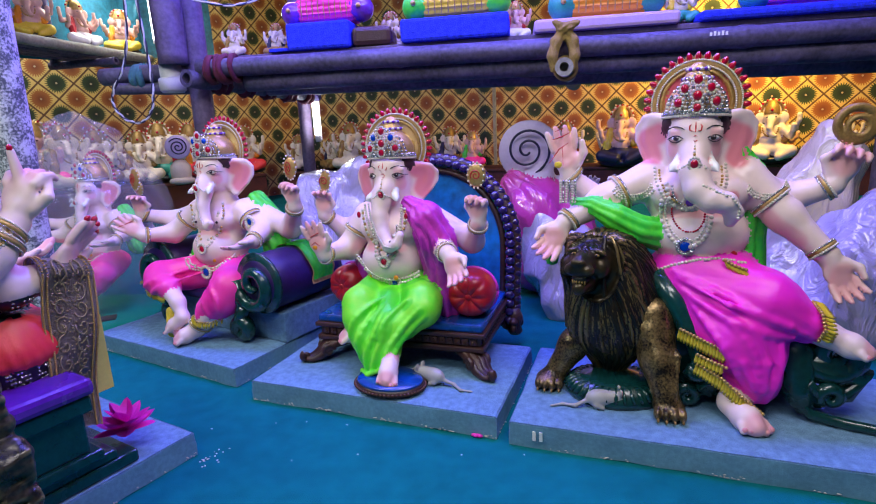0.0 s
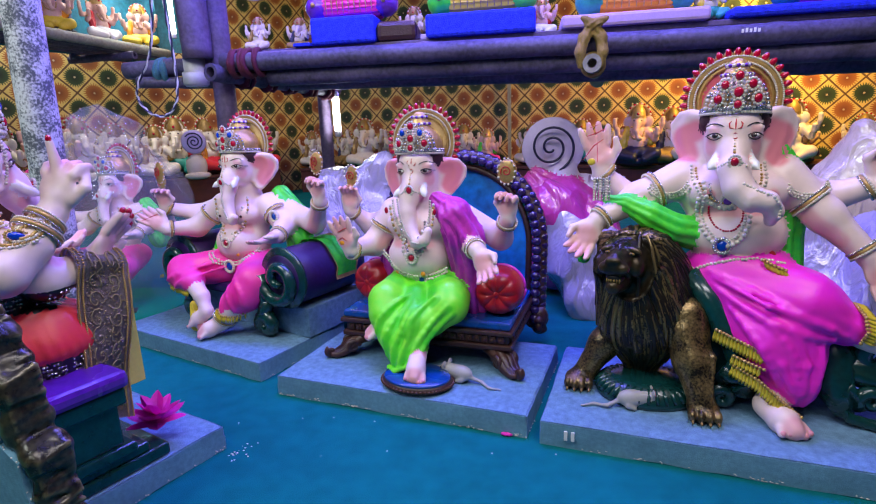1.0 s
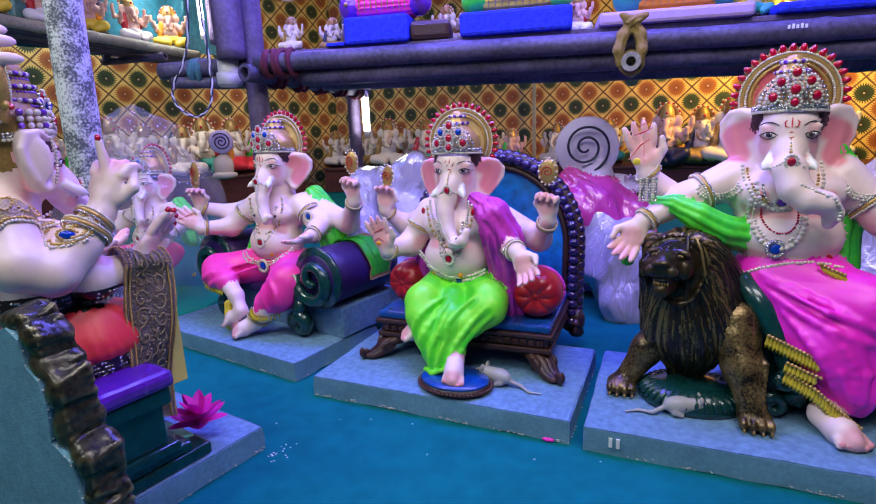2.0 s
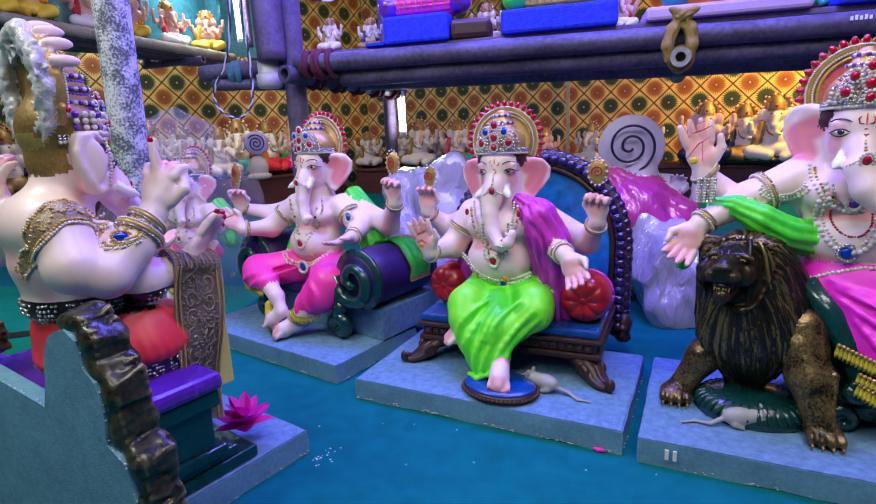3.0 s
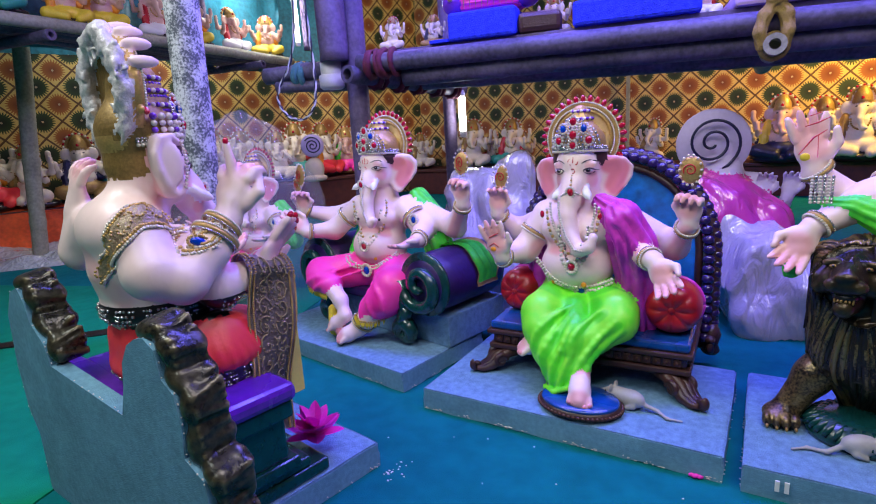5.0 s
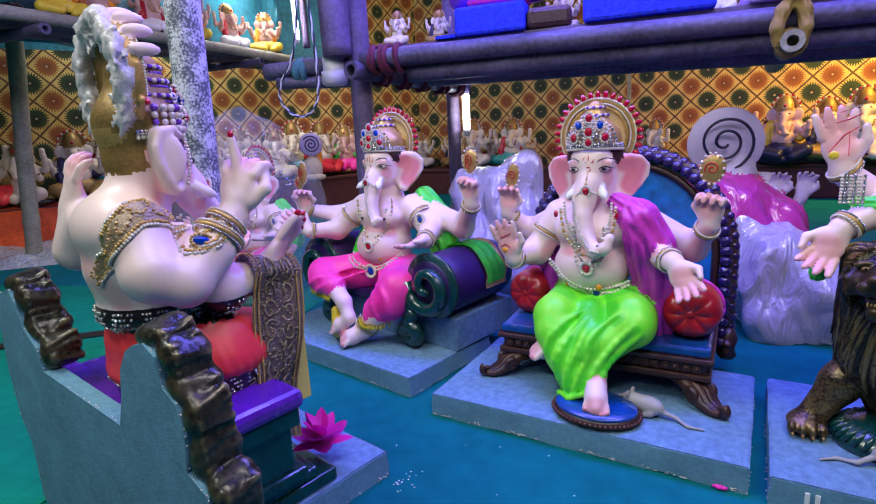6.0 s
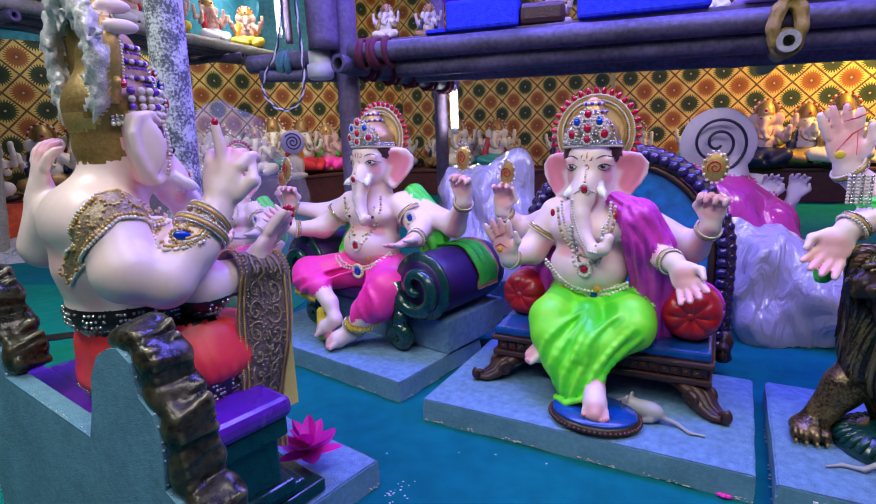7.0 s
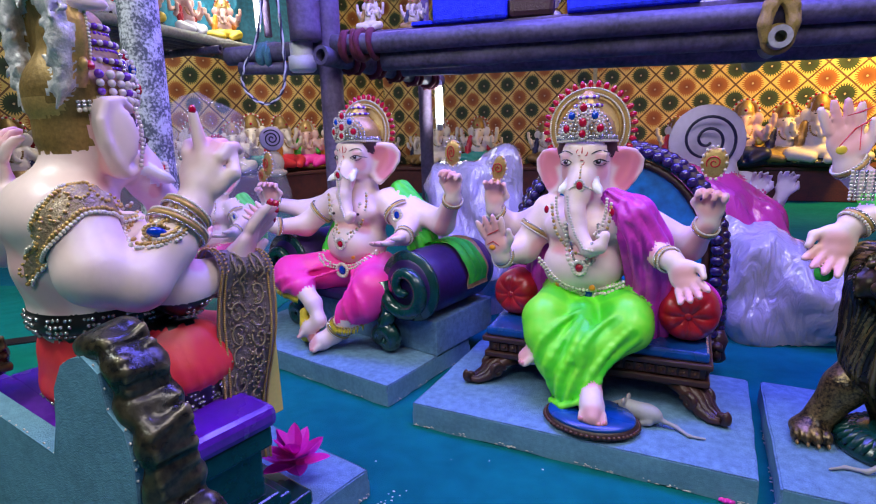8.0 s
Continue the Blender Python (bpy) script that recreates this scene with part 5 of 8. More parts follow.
    S.string(pearl, [(-0.026, -0.3, 0.51), (-0.024, -0.3, 0.47), (-0.016, -0.3, 0.43), (0.0, -0.3, 0.395)], 0.0034, way=(0, 1, 0))
    for dz in (0.0, 0.010):
        S.string(pearl, [(c - 0.015 + x, -0.25, 0.218 + dz + 4.0 * x * x) for x in np.linspace(-0.10, 0.115, 34)], 0.0045, way=(0, 1, 0))
    S.stone(sapphire, pearl, (c - 0.015, -0.25, 0.215), 0.014, 0.015, (0, 0, 0), 16, 0.006, (0, 1, 0))
    S.stone(sapphire, pearl, (0.150, -0.25, 0.400), 0.009, 0.012, (0, 0, 0), 14, 0.006, (0, 1, 0))
    S.bead(orange, S.land([(c + 0.03, -0.25, 0.262)], (0, 1, 0))[0], (0.008, 0.004, 0.008))
    # hems of gold fringe
    for hem in ([(-0.262, 0.150), (-0.225, 0.140), (-0.185, 0.138), (-0.140, 0.140)], [(0.005, 0.095), (0.035, 0.078), (0.075, 0.072), (0.115, 0.085)]):
        fine = [Vector((a[0] + (b[0] - a[0]) * k / 8, -0.26, a[1] + (b[1] - a[1]) * k / 8)) for a, b in zip(hem, hem[1:]) for k in range(8)]
        for p in S.land(fine, (0, 1, 0), 0.4):
            S.line(yellow, [p + Vector((0, 0, 0.006)), p + Vector((0, -0.005, -0.002)), p + Vector((-0.002, -0.004, -0.013))], 0.0034)
        S.string(gold, [p - Vector((0, 0, -0.008)) for p in fine], 0.0036, way=(0, 1, 0))
    S.limb(yellow, (-0.115, -0.155, 0.10, 0.016), (-0.105, -0.16, 0.03, 0.024), k=0.01, fold=0.003, waves=8)
    S.limb(pink, (-0.085, -0.165, 0.06, 0.02), (-0.07, -0.17, 0.03, 0.022), k=0.01)
    for a, b, r in (((-0.282, -0.06, 0.352), (-0.292, -0.074, 0.354), 0.026), ((-0.343, -0.004, 0.416), (-0.352, -0.015, 0.425), 0.024), ((0.203, -0.05, 0.348), (0.204, -0.065, 0.344), 0.026), ((0.334, 0.014, 0.448), (0.342, 0.006, 0.46), 0.026), ((-0.185, 0.045, 0.39), (-0.235, 0.02, 0.345), 0.041), ((0.014, -0.149, 0.066), (0.005, -0.150, 0.055), 0.036), ((0.12, 0.05, 0.40), (0.165, 0.035, 0.365), 0.043)):
        bracelet(S, a, b, r)
    S.line(redpaint, [(-0.352 + 0.008 * i, -0.3, 0.39 + 0.004 * i) for i in range(6)], 0.0013, (0, 1, 0))
    for px, py, pz in ((-0.328, -0.046, 0.558), (0.352, -0.022, 0.587)):
        S.line(redpaint, [(px + 0.8 * x, py, pz + 1.4 * z) for x, z in spiral_points(1.8, 0.002, 0.017)], 0.0016)
        for k in range(16):
            a = 2 * math.pi * k / 16
            S.bead(pearl, (px + 0.024 * math.cos(a), py + 0.008, pz + 0.040 * math.sin(a)), 0.0032)
    return finish(S, "elephant_statue", P1 @ pose(0, 0, 0.062, 0, 0, 10), "painted elephant-headed statue in hot pink trousers between purple bolsters")


def magenta_statue():
    """Large statue in magenta skirt leaning on the lion."""
    S = Sculpt((-0.36, -0.25, 0.0), (0.48, 0.20, 0.90), 0.0045)
    c = 0.065
    S.ball(skin, (c, 0.030, 0.500), (0.122, 0.078, 0.085), k=0.03)
    S.ball(skin, (c + 0.008, 0.005, 0.405), (0.112, 0.094, 0.082), k=0.03)
    for s in (-1, 1):
        S.ball(skin, (c + s * 0.055, -0.026, 0.508), (0.052, 0.036, 0.040), k=0.02)
        S.bead(hair, (c + s * 0.066, -0.061, 0.505), 0.005)
    S.limb(skin, (c, 0.03, 0.55, 0.06), (c - 0.01, 0.02, 0.60, 0.055), k=0.02)
    S.limb(skin, (-0.045, 0.03, 0.540, 0.046), (-0.150, 0.0, 0.492, 0.037), (-0.246, -0.04, 0.440, 0.024), k=0.02)
    S.limb(skin, (-0.03, 0.06, 0.535, 0.044), (-0.155, 0.075, 0.470, 0.036), (-0.241, 0.052, 0.545, 0.025), k=0.02)
    S.limb(skin, (0.175, 0.03, 0.540, 0.046), (0.255, 0.0, 0.452, 0.039), (0.340, -0.03, 0.365, 0.026), k=0.02)
    S.limb(skin, (0.165, 0.06, 0.535, 0.044), (0.270, 0.075, 0.480, 0.038), (0.362, 0.052, 0.515, 0.026), k=0.02)
    hand_shape(S, (-0.250, -0.044, 0.436), (-0.290, -0.07, 0.37), (-0.3, -1, 0.2), 1.0, 0.25)
    hand_shape(S, (-0.243, 0.050, 0.555), (-0.264, 0.048, 0.66), (0.1, -1, 0), 1.12)
    hand_shape(S, (0.345, -0.034, 0.358), (0.400, -0.06, 0.25), (0.3, -1, -0.2), 1.0, 0.2, thumb=-1)
    hand_shape(S, (0.368, 0.050, 0.522), (0.395, 0.045, 0.60), (-0.2, -1, 0), 1.05, 0.75, thumb=-1)
    # coiled ring in the raised hand
    S.ring(oldgold, (0.395, 0.045, 0.655), 0.038, 0.010)
    S.ring(oldgold, (0.398, 0.040, 0.650), 0.022, 0.007)
    S.rose_or_shade([(c - 0.10, -0.03, 0.468), (c, -0.06, 0.470), (c + 0.10, -0.03, 0.468)], 0.022, 0.65)
    S.rose_or_shade([(c - 0.08, -0.06, 0.365), (c + 0.02, -0.09, 0.350), (c + 0.11, -0.06, 0.365)], 0.024, 0.55)
    for s0, z0 in ((-1, 0.505), (1, 0.505)):
        S.rose_or_shade([(c + s0 * 0.066, -0.062, z0)], 0.018, 0.9)
    S.rose_or_shade([(0.215, -0.02, 0.455), (0.275, -0.04, 0.40)], 0.026, 0.45)
    S.rose_or_shade([(-0.15, 0.0, 0.49)], 0.05, 0.4)
    # skirt
    S.ball(magenta, (c + 0.02, 0.01, 0.315), (0.128, 0.096, 0.070), k=0.02)
    S.limb(magenta, (0.075, -0.01, 0.31, 0.085), (0.205, -0.095, 0.262, 0.072), (0.285, -0.110, 0.225, 0.045), k=0.03, fold=0.0015, waves=8)
    S.limb(magenta, (0.06, -0.01, 0.30, 0.08), (0.150, -0.105, 0.185, 0.075), (0.185, -0.130, 0.095, 0.056), k=0.03, fold=0.0025, waves=8)
    S.limb(magenta, (0.20, -0.09, 0.23, 0.050), (0.205, -0.115, 0.15, 0.042), (0.198, -0.128, 0.07, 0.032), k=0.03, fold=0.002, waves=8)
    S.limb(magenta, (0.01, -0.03, 0.29, 0.05), (0.075, -0.09, 0.20, 0.04), k=0.02)
    for a, b, d in (((0.02, -0.09, 0.315), (0.12, -0.165, 0.275), (0.24, -0.170, 0.235)), ((0.03, -0.095, 0.285), (0.14, -0.172, 0.235), (0.25, -0.158, 0.205)), ((0.05, -0.10, 0.25), (0.12, -0.175, 0.185), (0.17, -0.188, 0.11)), ((0.20, -0.165, 0.21), (0.225, -0.165, 0.15), (0.215, -0.168, 0.09)), ((0.17, -0.175, 0.22), (0.20, -0.182, 0.15), (0.195, -0.186, 0.085)), ((0.09, -0.15, 0.215), (0.15, -0.185, 0.15), (0.175, -0.190, 0.09))):
        S.limb(magenta, (*a, 0.003), (*b, 0.0065), (*d, 0.005), k=0.012)
    drape(S, magenta, [[(0.010, 0.330), (0.090, 0.300), (0.180, 0.262), (0.270, 0.215)], [(0.015, 0.300), (0.080, 0.255), (0.160, 0.225), (0.250, 0.200)], [(0.040, 0.270), (0.085, 0.215), (0.125, 0.160), (0.150, 0.100)], [(0.120, 0.235), (0.165, 0.190), (0.185, 0.130), (0.185, 0.060)], [(0.230, 0.200), (0.232, 0.160), (0.225, 0.110), (0.205, 0.050)]], (0, 1, 0), 0.02, 0.0062)
    S.limb(skin, (0.28, -0.11, 0.222, 0.034), (0.325, -0.118, 0.205, 0.028), k=0.015)
    foot_shape(S, (0.325, -0.12, 0.205), (0.405, -0.150, 0.172), 1.25)
    S.limb(skin, (0.165, -0.135, 0.075, 0.036), (0.150, -0.145, 0.045, 0.030), k=0.015)
    foot_shape(S, (0.140, -0.155, 0.036), (0.182, -0.236, 0.014), 1.4)
    # gold fringes
    def fringe(points, drop):
        pts = [Vector(p) for p in points]
        for a, b in zip(pts, pts[1:]):
            n = max(2, int((b - a).length / 0.007))
            for i in range(n):
                p = a.lerp(b, i / n)
                S.line(yellow, [p, p + Vector(drop) * 0.6 + Vector((0, -0.006, 0)), p + Vector(drop)], 0.0048)
        S.string(gold, [p + Vector((0, -0.006, 0)) for p in pts], 0.0042)

    fringe([(0.026, -0.128, 0.202), (0.072, -0.150, 0.186), (0.122, -0.172, 0.168)], (-0.004, 0, -0.030))
    fringe([(0.062, -0.150, 0.150), (0.090, -0.165, 0.142), (0.118, -0.176, 0.134)], (-0.004, 0, -0.024))
    fringe([(0.064, -0.150, 0.126), (0.112, -0.176, 0.106), (0.152, -0.190, 0.072), (0.196, -0.192, 0.036)], (-0.006, 0, -0.028))
    fringe([(0.296, -0.105, 0.276), (0.302, -0.148, 0.262), (0.306, -0.160, 0.230), (0.300, -0.148, 0.200)], (0.024, -0.002, -0.008))
    fringe([(0.115, -0.10, 0.365), (0.135, -0.108, 0.355), (0.16, -0.11, 0.345)], (0.012, -0.004, -0.022))
    # green scarf: over the arm, round the back and down the side
    S.limb(green, (-0.225, -0.020, 0.488, 0.012), (-0.180, -0.034, 0.482, 0.022), (-0.125, -0.042, 0.455, 0.032), (-0.070, -0.034, 0.422, 0.036), (-0.018, -0.010, 0.405, 0.040), k=0.004, fold=0.004, waves=9, twist=0.5)
    S.limb(green, (-0.275, -0.03, 0.40, 0.018), (-0.28, -0.035, 0.34, 0.016), k=0.015, fold=0.003)
    S.limb(green, (0.155, 0.04, 0.60, 0.025), (0.185, 0.06, 0.545, 0.034), (0.18, 0.06, 0.43, 0.050), (0.185, 0.055, 0.30, 0.055), k=0.02, fold=0.006, waves=10, twist=0.4)
    # trunk
    S.limb(skin, (0.042, -0.088, 0.565, 0.034), (0.050, -0.105, 0.528, 0.030), (0.075, -0.118, 0.505, 0.027), (0.105, -0.122, 0.500, 0.022), (0.122, -0.115, 0.478, 0.018), (0.118, -0.108, 0.455, 0.013), k=0.012)
    frame_was = head_shape(S, (0.052, 0.010, 0.640), -7, 1.03, lift=0.018)
    head_jewels(S, halo_pink, cool=False)
    S.m = frame_was
    S.total = None
    way = (0, 1, 0)
    necklace(S, c - 0.022, 0.575, -0.25, 0.078, 0.100, pearl, 0.0042, way=way)
    necklace(S, c - 0.022, 0.570, -0.25, 0.068, 0.085, gold, 0.0034, way=way)
    necklace(S, c - 0.024, 0.535, -0.25, 0.052, 0.062, pearl, 0.0056, way=way)
    necklace(S, c - 0.024, 0.530, -0.25, 0.040, 0.046, silver, 0.0036, way=way)
    S.stone(violet, pearl, (c - 0.024, -0.25, 0.492), 0.010, 0.010, (0, 0, 0), 16, 0.0052, way)
    necklace(S, c - 0.030, 0.500, -0.25, 0.056, 0.110, pearl, 0.0056, way=way)
    necklace(S, c - 0.030, 0.495, -0.25, 0.046, 0.092, pearl, 0.0036, way=way)
    necklace(S, c - 0.026, 0.480, -0.25, 0.036, 0.055, ruby, 0.0028, way=way)
    S.stone(sapphire, silver, (c - 0.032, -0.25, 0.390), 0.013, 0.013, (0, 0, 0), 18, 0.0048, way)
    S.string(pearl, [(0.055, -0.3, 0.54), (0.085, -0.3, 0.525), (0.112, -0.3, 0.515), (0.13, -0.3, 0.49), (0.128, -0.3, 0.465)], 0.0038, way=way)
    S.string(pearl, [(c - 0.10 + 0.018 * i, -0.25, 0.338 - 0.0008 * (i - 5) ** 2 + 0.004 * i) for i in range(12)], 0.0042, way=way)
    for s, x in ((-1, -0.085), (1, 0.21)):
        for k in range(3):
            S.string(pearl, [(x + 0.042 * math.cos(a) * (1 + 0.06 * k), -0.25, 0.535 - 0.006 * k - 0.030 * math.sin(a)) for a in np.linspace(0.1, math.pi - 0.1, 18)], 0.0040 if k else 0.0030, way=way)
    S.bead(redpaint, S.land([(c + 0.075, -0.25, 0.372)], way)[0], (0.010, 0.003, 0.006), (0, 30, 0))
    for a, b, r in (((-0.238, -0.036, 0.446), (-0.25, -0.044, 0.436), 0.027), ((0.330, -0.026, 0.377), (0.345, -0.034, 0.358), 0.029), ((0.352, 0.054, 0.511), (0.368, 0.05, 0.522), 0.028), ((-0.115, 0.012, 0.508), (-0.15, 0.0, 0.492), 0.043), ((0.225, 0.012, 0.484), (0.255, 0.0, 0.452), 0.044)):
        bracelet(S, a, b, r, br=0.005)
    # long stone-set cuff on the raised arm
    for i in range(6):
        x = -0.258 + 0.0072 * i
        S.string(silver if i % 2 else pearl, [(x, -0.3, 0.545 - 0.006 * j) for j in range(10)], 0.0034, way=way)
    bracelet(S, (-0.238, 0.052, 0.550), (-0.243, 0.05, 0.556), 0.030)
    # palm lines
    for pts in ([(-0.285, 0.592), (-0.262, 0.625), (-0.240, 0.640)], [(-0.252, 0.585), (-0.254, 0.632)], [(-0.278, 0.648), (-0.256, 0.655), (-0.236, 0.665)], [(-0.272, 0.668), (-0.252, 0.675)]):
        S.line(redpaint, [(x, -0.3, z) for x, z in pts], 0.0018, way)
    S.bead(yellow, S.land([(-0.268, -0.25, 0.583)], way)[0], (0.010, 0.003, 0.009))
    return finish(S, "elephant_statue", P3 @ pose(0, 0, 0.062), "large painted elephant-headed statue in magenta skirt beside a lion")


def coral_statue():
    """Statue seen from behind and aside, coral skirt, lace sash, on the throne with the raw back."""
    S = Sculpt((-0.25, -0.26, 0.15), (0.26, 0.20, 0.98), 0.005)
    S.ball(skin, (0, 0.060, 0.540), (0.108, 0.074, 0.070), k=0.02)
    S.ball(skin, (0, 0.048, 0.470), (0.104, 0.080, 0.070), k=0.02)
    S.ball(skin, (0, 0.010, 0.425), (0.110, 0.106, 0.066), k=0.02)
    S.limb(skin, (0, 0.035, 0.56, 0.060), (0, 0.01, 0.63, 0.052), k=0.02)
    # near arms (local -x) and far arms
    S.limb(skin, (-0.108, 0.072, 0.545, 0.048), (-0.150, 0.075, 0.480, 0.047), (-0.168, 0.032, 0.458, 0.042), (-0.160, -0.022, 0.500, 0.038), (-0.150, -0.070, 0.548, 0.027), k=0.010)
    S.limb(skin, (-0.085, 0.000, 0.500, 0.046), (-0.132, -0.045, 0.422, 0.041), (-0.140, -0.120, 0.435, 0.025), k=0.010)
    hand_shape(S, (-0.150, -0.078, 0.556), (-0.148, -0.105, 0.640), (0.5, -0.9, 0), 1.15, 0.55, thumb=-1)
    S.limb(skin, (-0.150, -0.096, 0.615, 0.0105), (-0.144, -0.098, 0.650, 0.0095), (-0.140, -0.096, 0.685, 0.0075), k=0.004)
    S.bead(ruby, (-0.141, -0.095, 0.690), (0.0062, 0.0055, 0.0085))
    hand_shape(S, (-0.140, -0.128, 0.438), (-0.142, -0.190, 0.505), (-0.6, -1, 0.3), 1.1, 0.1, nails=ruby)
    S.limb(skin, (0.110, 0.070, 0.545, 0.046), (0.165, 0.09, 0.49, 0.038), (0.150, 0.085, 0.57, 0.026), k=0.015)
    hand_shape(S, (0.150, 0.085, 0.575), (0.130, 0.080, 0.66), (0, -1, 0), 1.0, 0.3)
    S.limb(skin, (0.100, 0.030, 0.515, 0.05), (0.16, -0.06, 0.43, 0.04), (0.13, -0.14, 0.42, 0.027), k=0.02)
    hand_shape(S, (0.13, -0.145, 0.42), (0.11, -0.21, 0.44), (0, 0, 1), 1.0, 0.2)
    # skirt and band
    S.ball(orange_red, (0, 0.015, 0.325), (0.128, 0.098, 0.075), k=0.02)
    S.limb(orange_red, (-0.05, 0.03, 0.315, 0.068), (-0.092, -0.050, 0.312, 0.058), (-0.094, -0.130, 0.304, 0.048), k=0.03)
    S.limb(orange_red, (0.05, 0.02, 0.320, 0.072), (0.120, -0.080, 0.300, 0.075), (0.06, -0.13, 0.27, 0.06), k=0.03)
    S.limb(orange_red, (-0.100, 0.055, 0.268, 0.044), (-0.122, -0.030, 0.266, 0.046), (-0.108, -0.135, 0.266, 0.046), k=0.04)
    S.ball(orange_red, (0, 0.015, 0.275), (0.130, 0.105, 0.045), k=0.03)
    S.ball(skin, (0, 0.018, 0.388), (0.112, 0.104, 0.040), k=0.02)
    S.belt(skin, black, 0.366, 0.408)
    S.belt(orange_red, black, 0.366, 0.408)
    S.belt(orange_red, black, 0.230, 0.272)
    fan = [[(-0.060 + 0.004 * i, 0.364), (-0.090 + 0.012 * i, 0.338), (-0.122 + 0.0165 * i, 0.308), (-0.140 + 0.0185 * i, 0.280)] for i in range(12)]
    drape(S, orange_red, fan, (1, 0, 0), -0.05, 0.0088)
    S.rose_or_shade([(-0.125, 0.03, 0.47), (-0.155, 0.06, 0.435), (-0.190, 0.02, 0.425)], 0.028, 0.5)
    S.rose_or_shade([(-0.09, -0.03, 0.455), (-0.15, -0.06, 0.46)], 0.022, 0.6)
    S.rose_or_shade([(0, 0.125, 0.50), (-0.07, 0.11, 0.42)], 0.030, 0.4)
    # trunk and head
    S.limb(skin, (0, -0.075, 0.59, 0.030), (0.0, -0.100, 0.545, 0.026), (0.0, -0.095, 0.50, 0.022), k=0.012)
    frame_was = head_shape(S, (0, -0.005, 0.648), 0, 1.0, plain_back=True, edge=EAR_FLAT)
    S.ball(oldgold, (0, 0.012, 0.075), (0.072, 0.064, 0.060), k=0.01)
    S.limb(oldgold, (0, 0.012, 0.012, 0.062), (0, 0.006, 0.07, 0.066), (0, 0.012, 0.150, 0.034), k=0.01)
    S.total = None
    head_jewels(S, oldgold, rays=2, at=(0, 0.028, 0.148))
    # pearl bands round the crown's side
    for row in range(4):
        for i in range(15):
            a = math.radians(95 + 170 * i / 14)
            x, y = 0.080 * math.sin(a - math.pi) , 0.014 - 0.080 * math.cos(a - math.pi)
            S.bead(pearl if row % 2 == 0 or i % 3 else violet, (x, y * 1.0, 0.058 + 0.012 * row), (0.0058 if row % 3 else 0.0066))
    # raw fibre rim of the halo, seen from behind
    rnd = random.Random(3)
    for i in range(40):
        a, a2 = math.radians(-65 + 310 * i / 40), math.radians(-65 + 310 * (i + 1.3) / 40)
        u, v, w = rnd.uniform(0.078, 0.096), rnd.uniform(0.078, 0.096), rnd.uniform(0.044, 0.056)
        S.limb(fleece, (u * math.cos(a), w, 0.148 + 1.08 * u * math.sin(a), rnd.uniform(0.009, 0.015)), (v * math.cos(a2), w - 0.004, 0.148 + 1.08 * v * math.sin(a2), rnd.uniform(0.008, 0.014)), k=0.006)
        for _ in range(3):
            q = rnd.uniform(0.062, 0.112)
            S.limb(fleece, (q * math.cos(a), w + 0.004, 0.148 + q * math.sin(a), 0.006), (q * math.cos(a) + rnd.uniform(-0.014, 0.014), w + 0.010, 0.148 + q * math.sin(a) + rnd.uniform(-0.022, 0.010), 0.003), k=0.005)
    for i in range(8):
        a = math.radians(20 + 140 * i / 7)
        S.ball(skin, (0.104 * math.cos(a), 0.014, 0.148 + 0.104 * math.sin(a)), (0.012, 0.026, 0.011), k=0.004)
    S.m = frame_was
    S.total = None
    # lace shawl across the back and over the near shoulder
    centre, rows = Vector((-0.055, 0.052, 0.50)), []
    for i in range(45):
        t = i / 44
        az, el = math.radians(-137 - 143 * t), math.radians(40 + 6 * math.sin(math.pi * min(1, t * 1.5)) - 58 * max(0, t - 0.40) / 0.60)
        row = []
        for j in range(11):
            e2 = el + math.radians(-17 + 3.3 * j)
            d = Vector((math.cos(az) * math.cos(e2), math.sin(az) * math.cos(e2), math.sin(e2)))
            p = S.land([centre + d * 0.120], -d, 0.120)[0] + d * (0.0035 + 0.001 * math.sin(i * 1.3 + j * 1.7))
            row.append(Vector((p.x, p.y, min(p.z, 0.594))))
        rows.append(row)
    S.grow([p for row in rows for p in row], [(i * 11 + j, i * 11 + j + 1, i * 11 + j + 12, i * 11 + j + 11) for i in range(44) for j in range(10)], lace)
    for j in (0, 1, 9, 10):
        S.string(gold if j in (1, 9) else pearl, [row[j] for row in rows], 0.0030)
    for i in range(2, 43, 5):
        for k in range(12):
            S.bead(gold, rows[i][5] + (rows[i + 1][5] - rows[i][5]) * 2.0 * math.cos(k * 0.524) + (rows[i][7] - rows[i][5]) * 1.2 * math.sin(k * 0.524), 0.0024)
    # armlet, wrist bands
    for k in range(46):
        a = 2 * math.pi * k / 46
        for q in (1.0, 0.82, 0.62, 0.42):
            u, w = 0.050 * q * math.cos(a), (0.021 - 0.010 * math.cos(a)) * q * math.sin(a)
            S.bead(gold if q in (0.82, 0.42) else pearl, S.land([(-0.30, -0.010 + 0.95 * u - 0.3 * w, 0.528 - 0.35 * u + 0.95 * w)], (1, 0, 0), 0.25)[0], 0.0030)
    spot = S.land([(-0.30, 0.004, 0.523)], (1, 0, 0), 0.25)[0]
    S.stone(sapphire, gold, (spot.x - 0.002, spot.y, spot.z), 0.015, 0.008, (0, 20, -95), 16, 0.003)
    bracelet(S, (-0.152, -0.058, 0.538), (-0.150, -0.076, 0.553), 0.033, br=0.0036)
    bracelet(S, (-0.156, -0.040, 0.520), (-0.152, -0.058, 0.538), 0.040, br=0.0034)
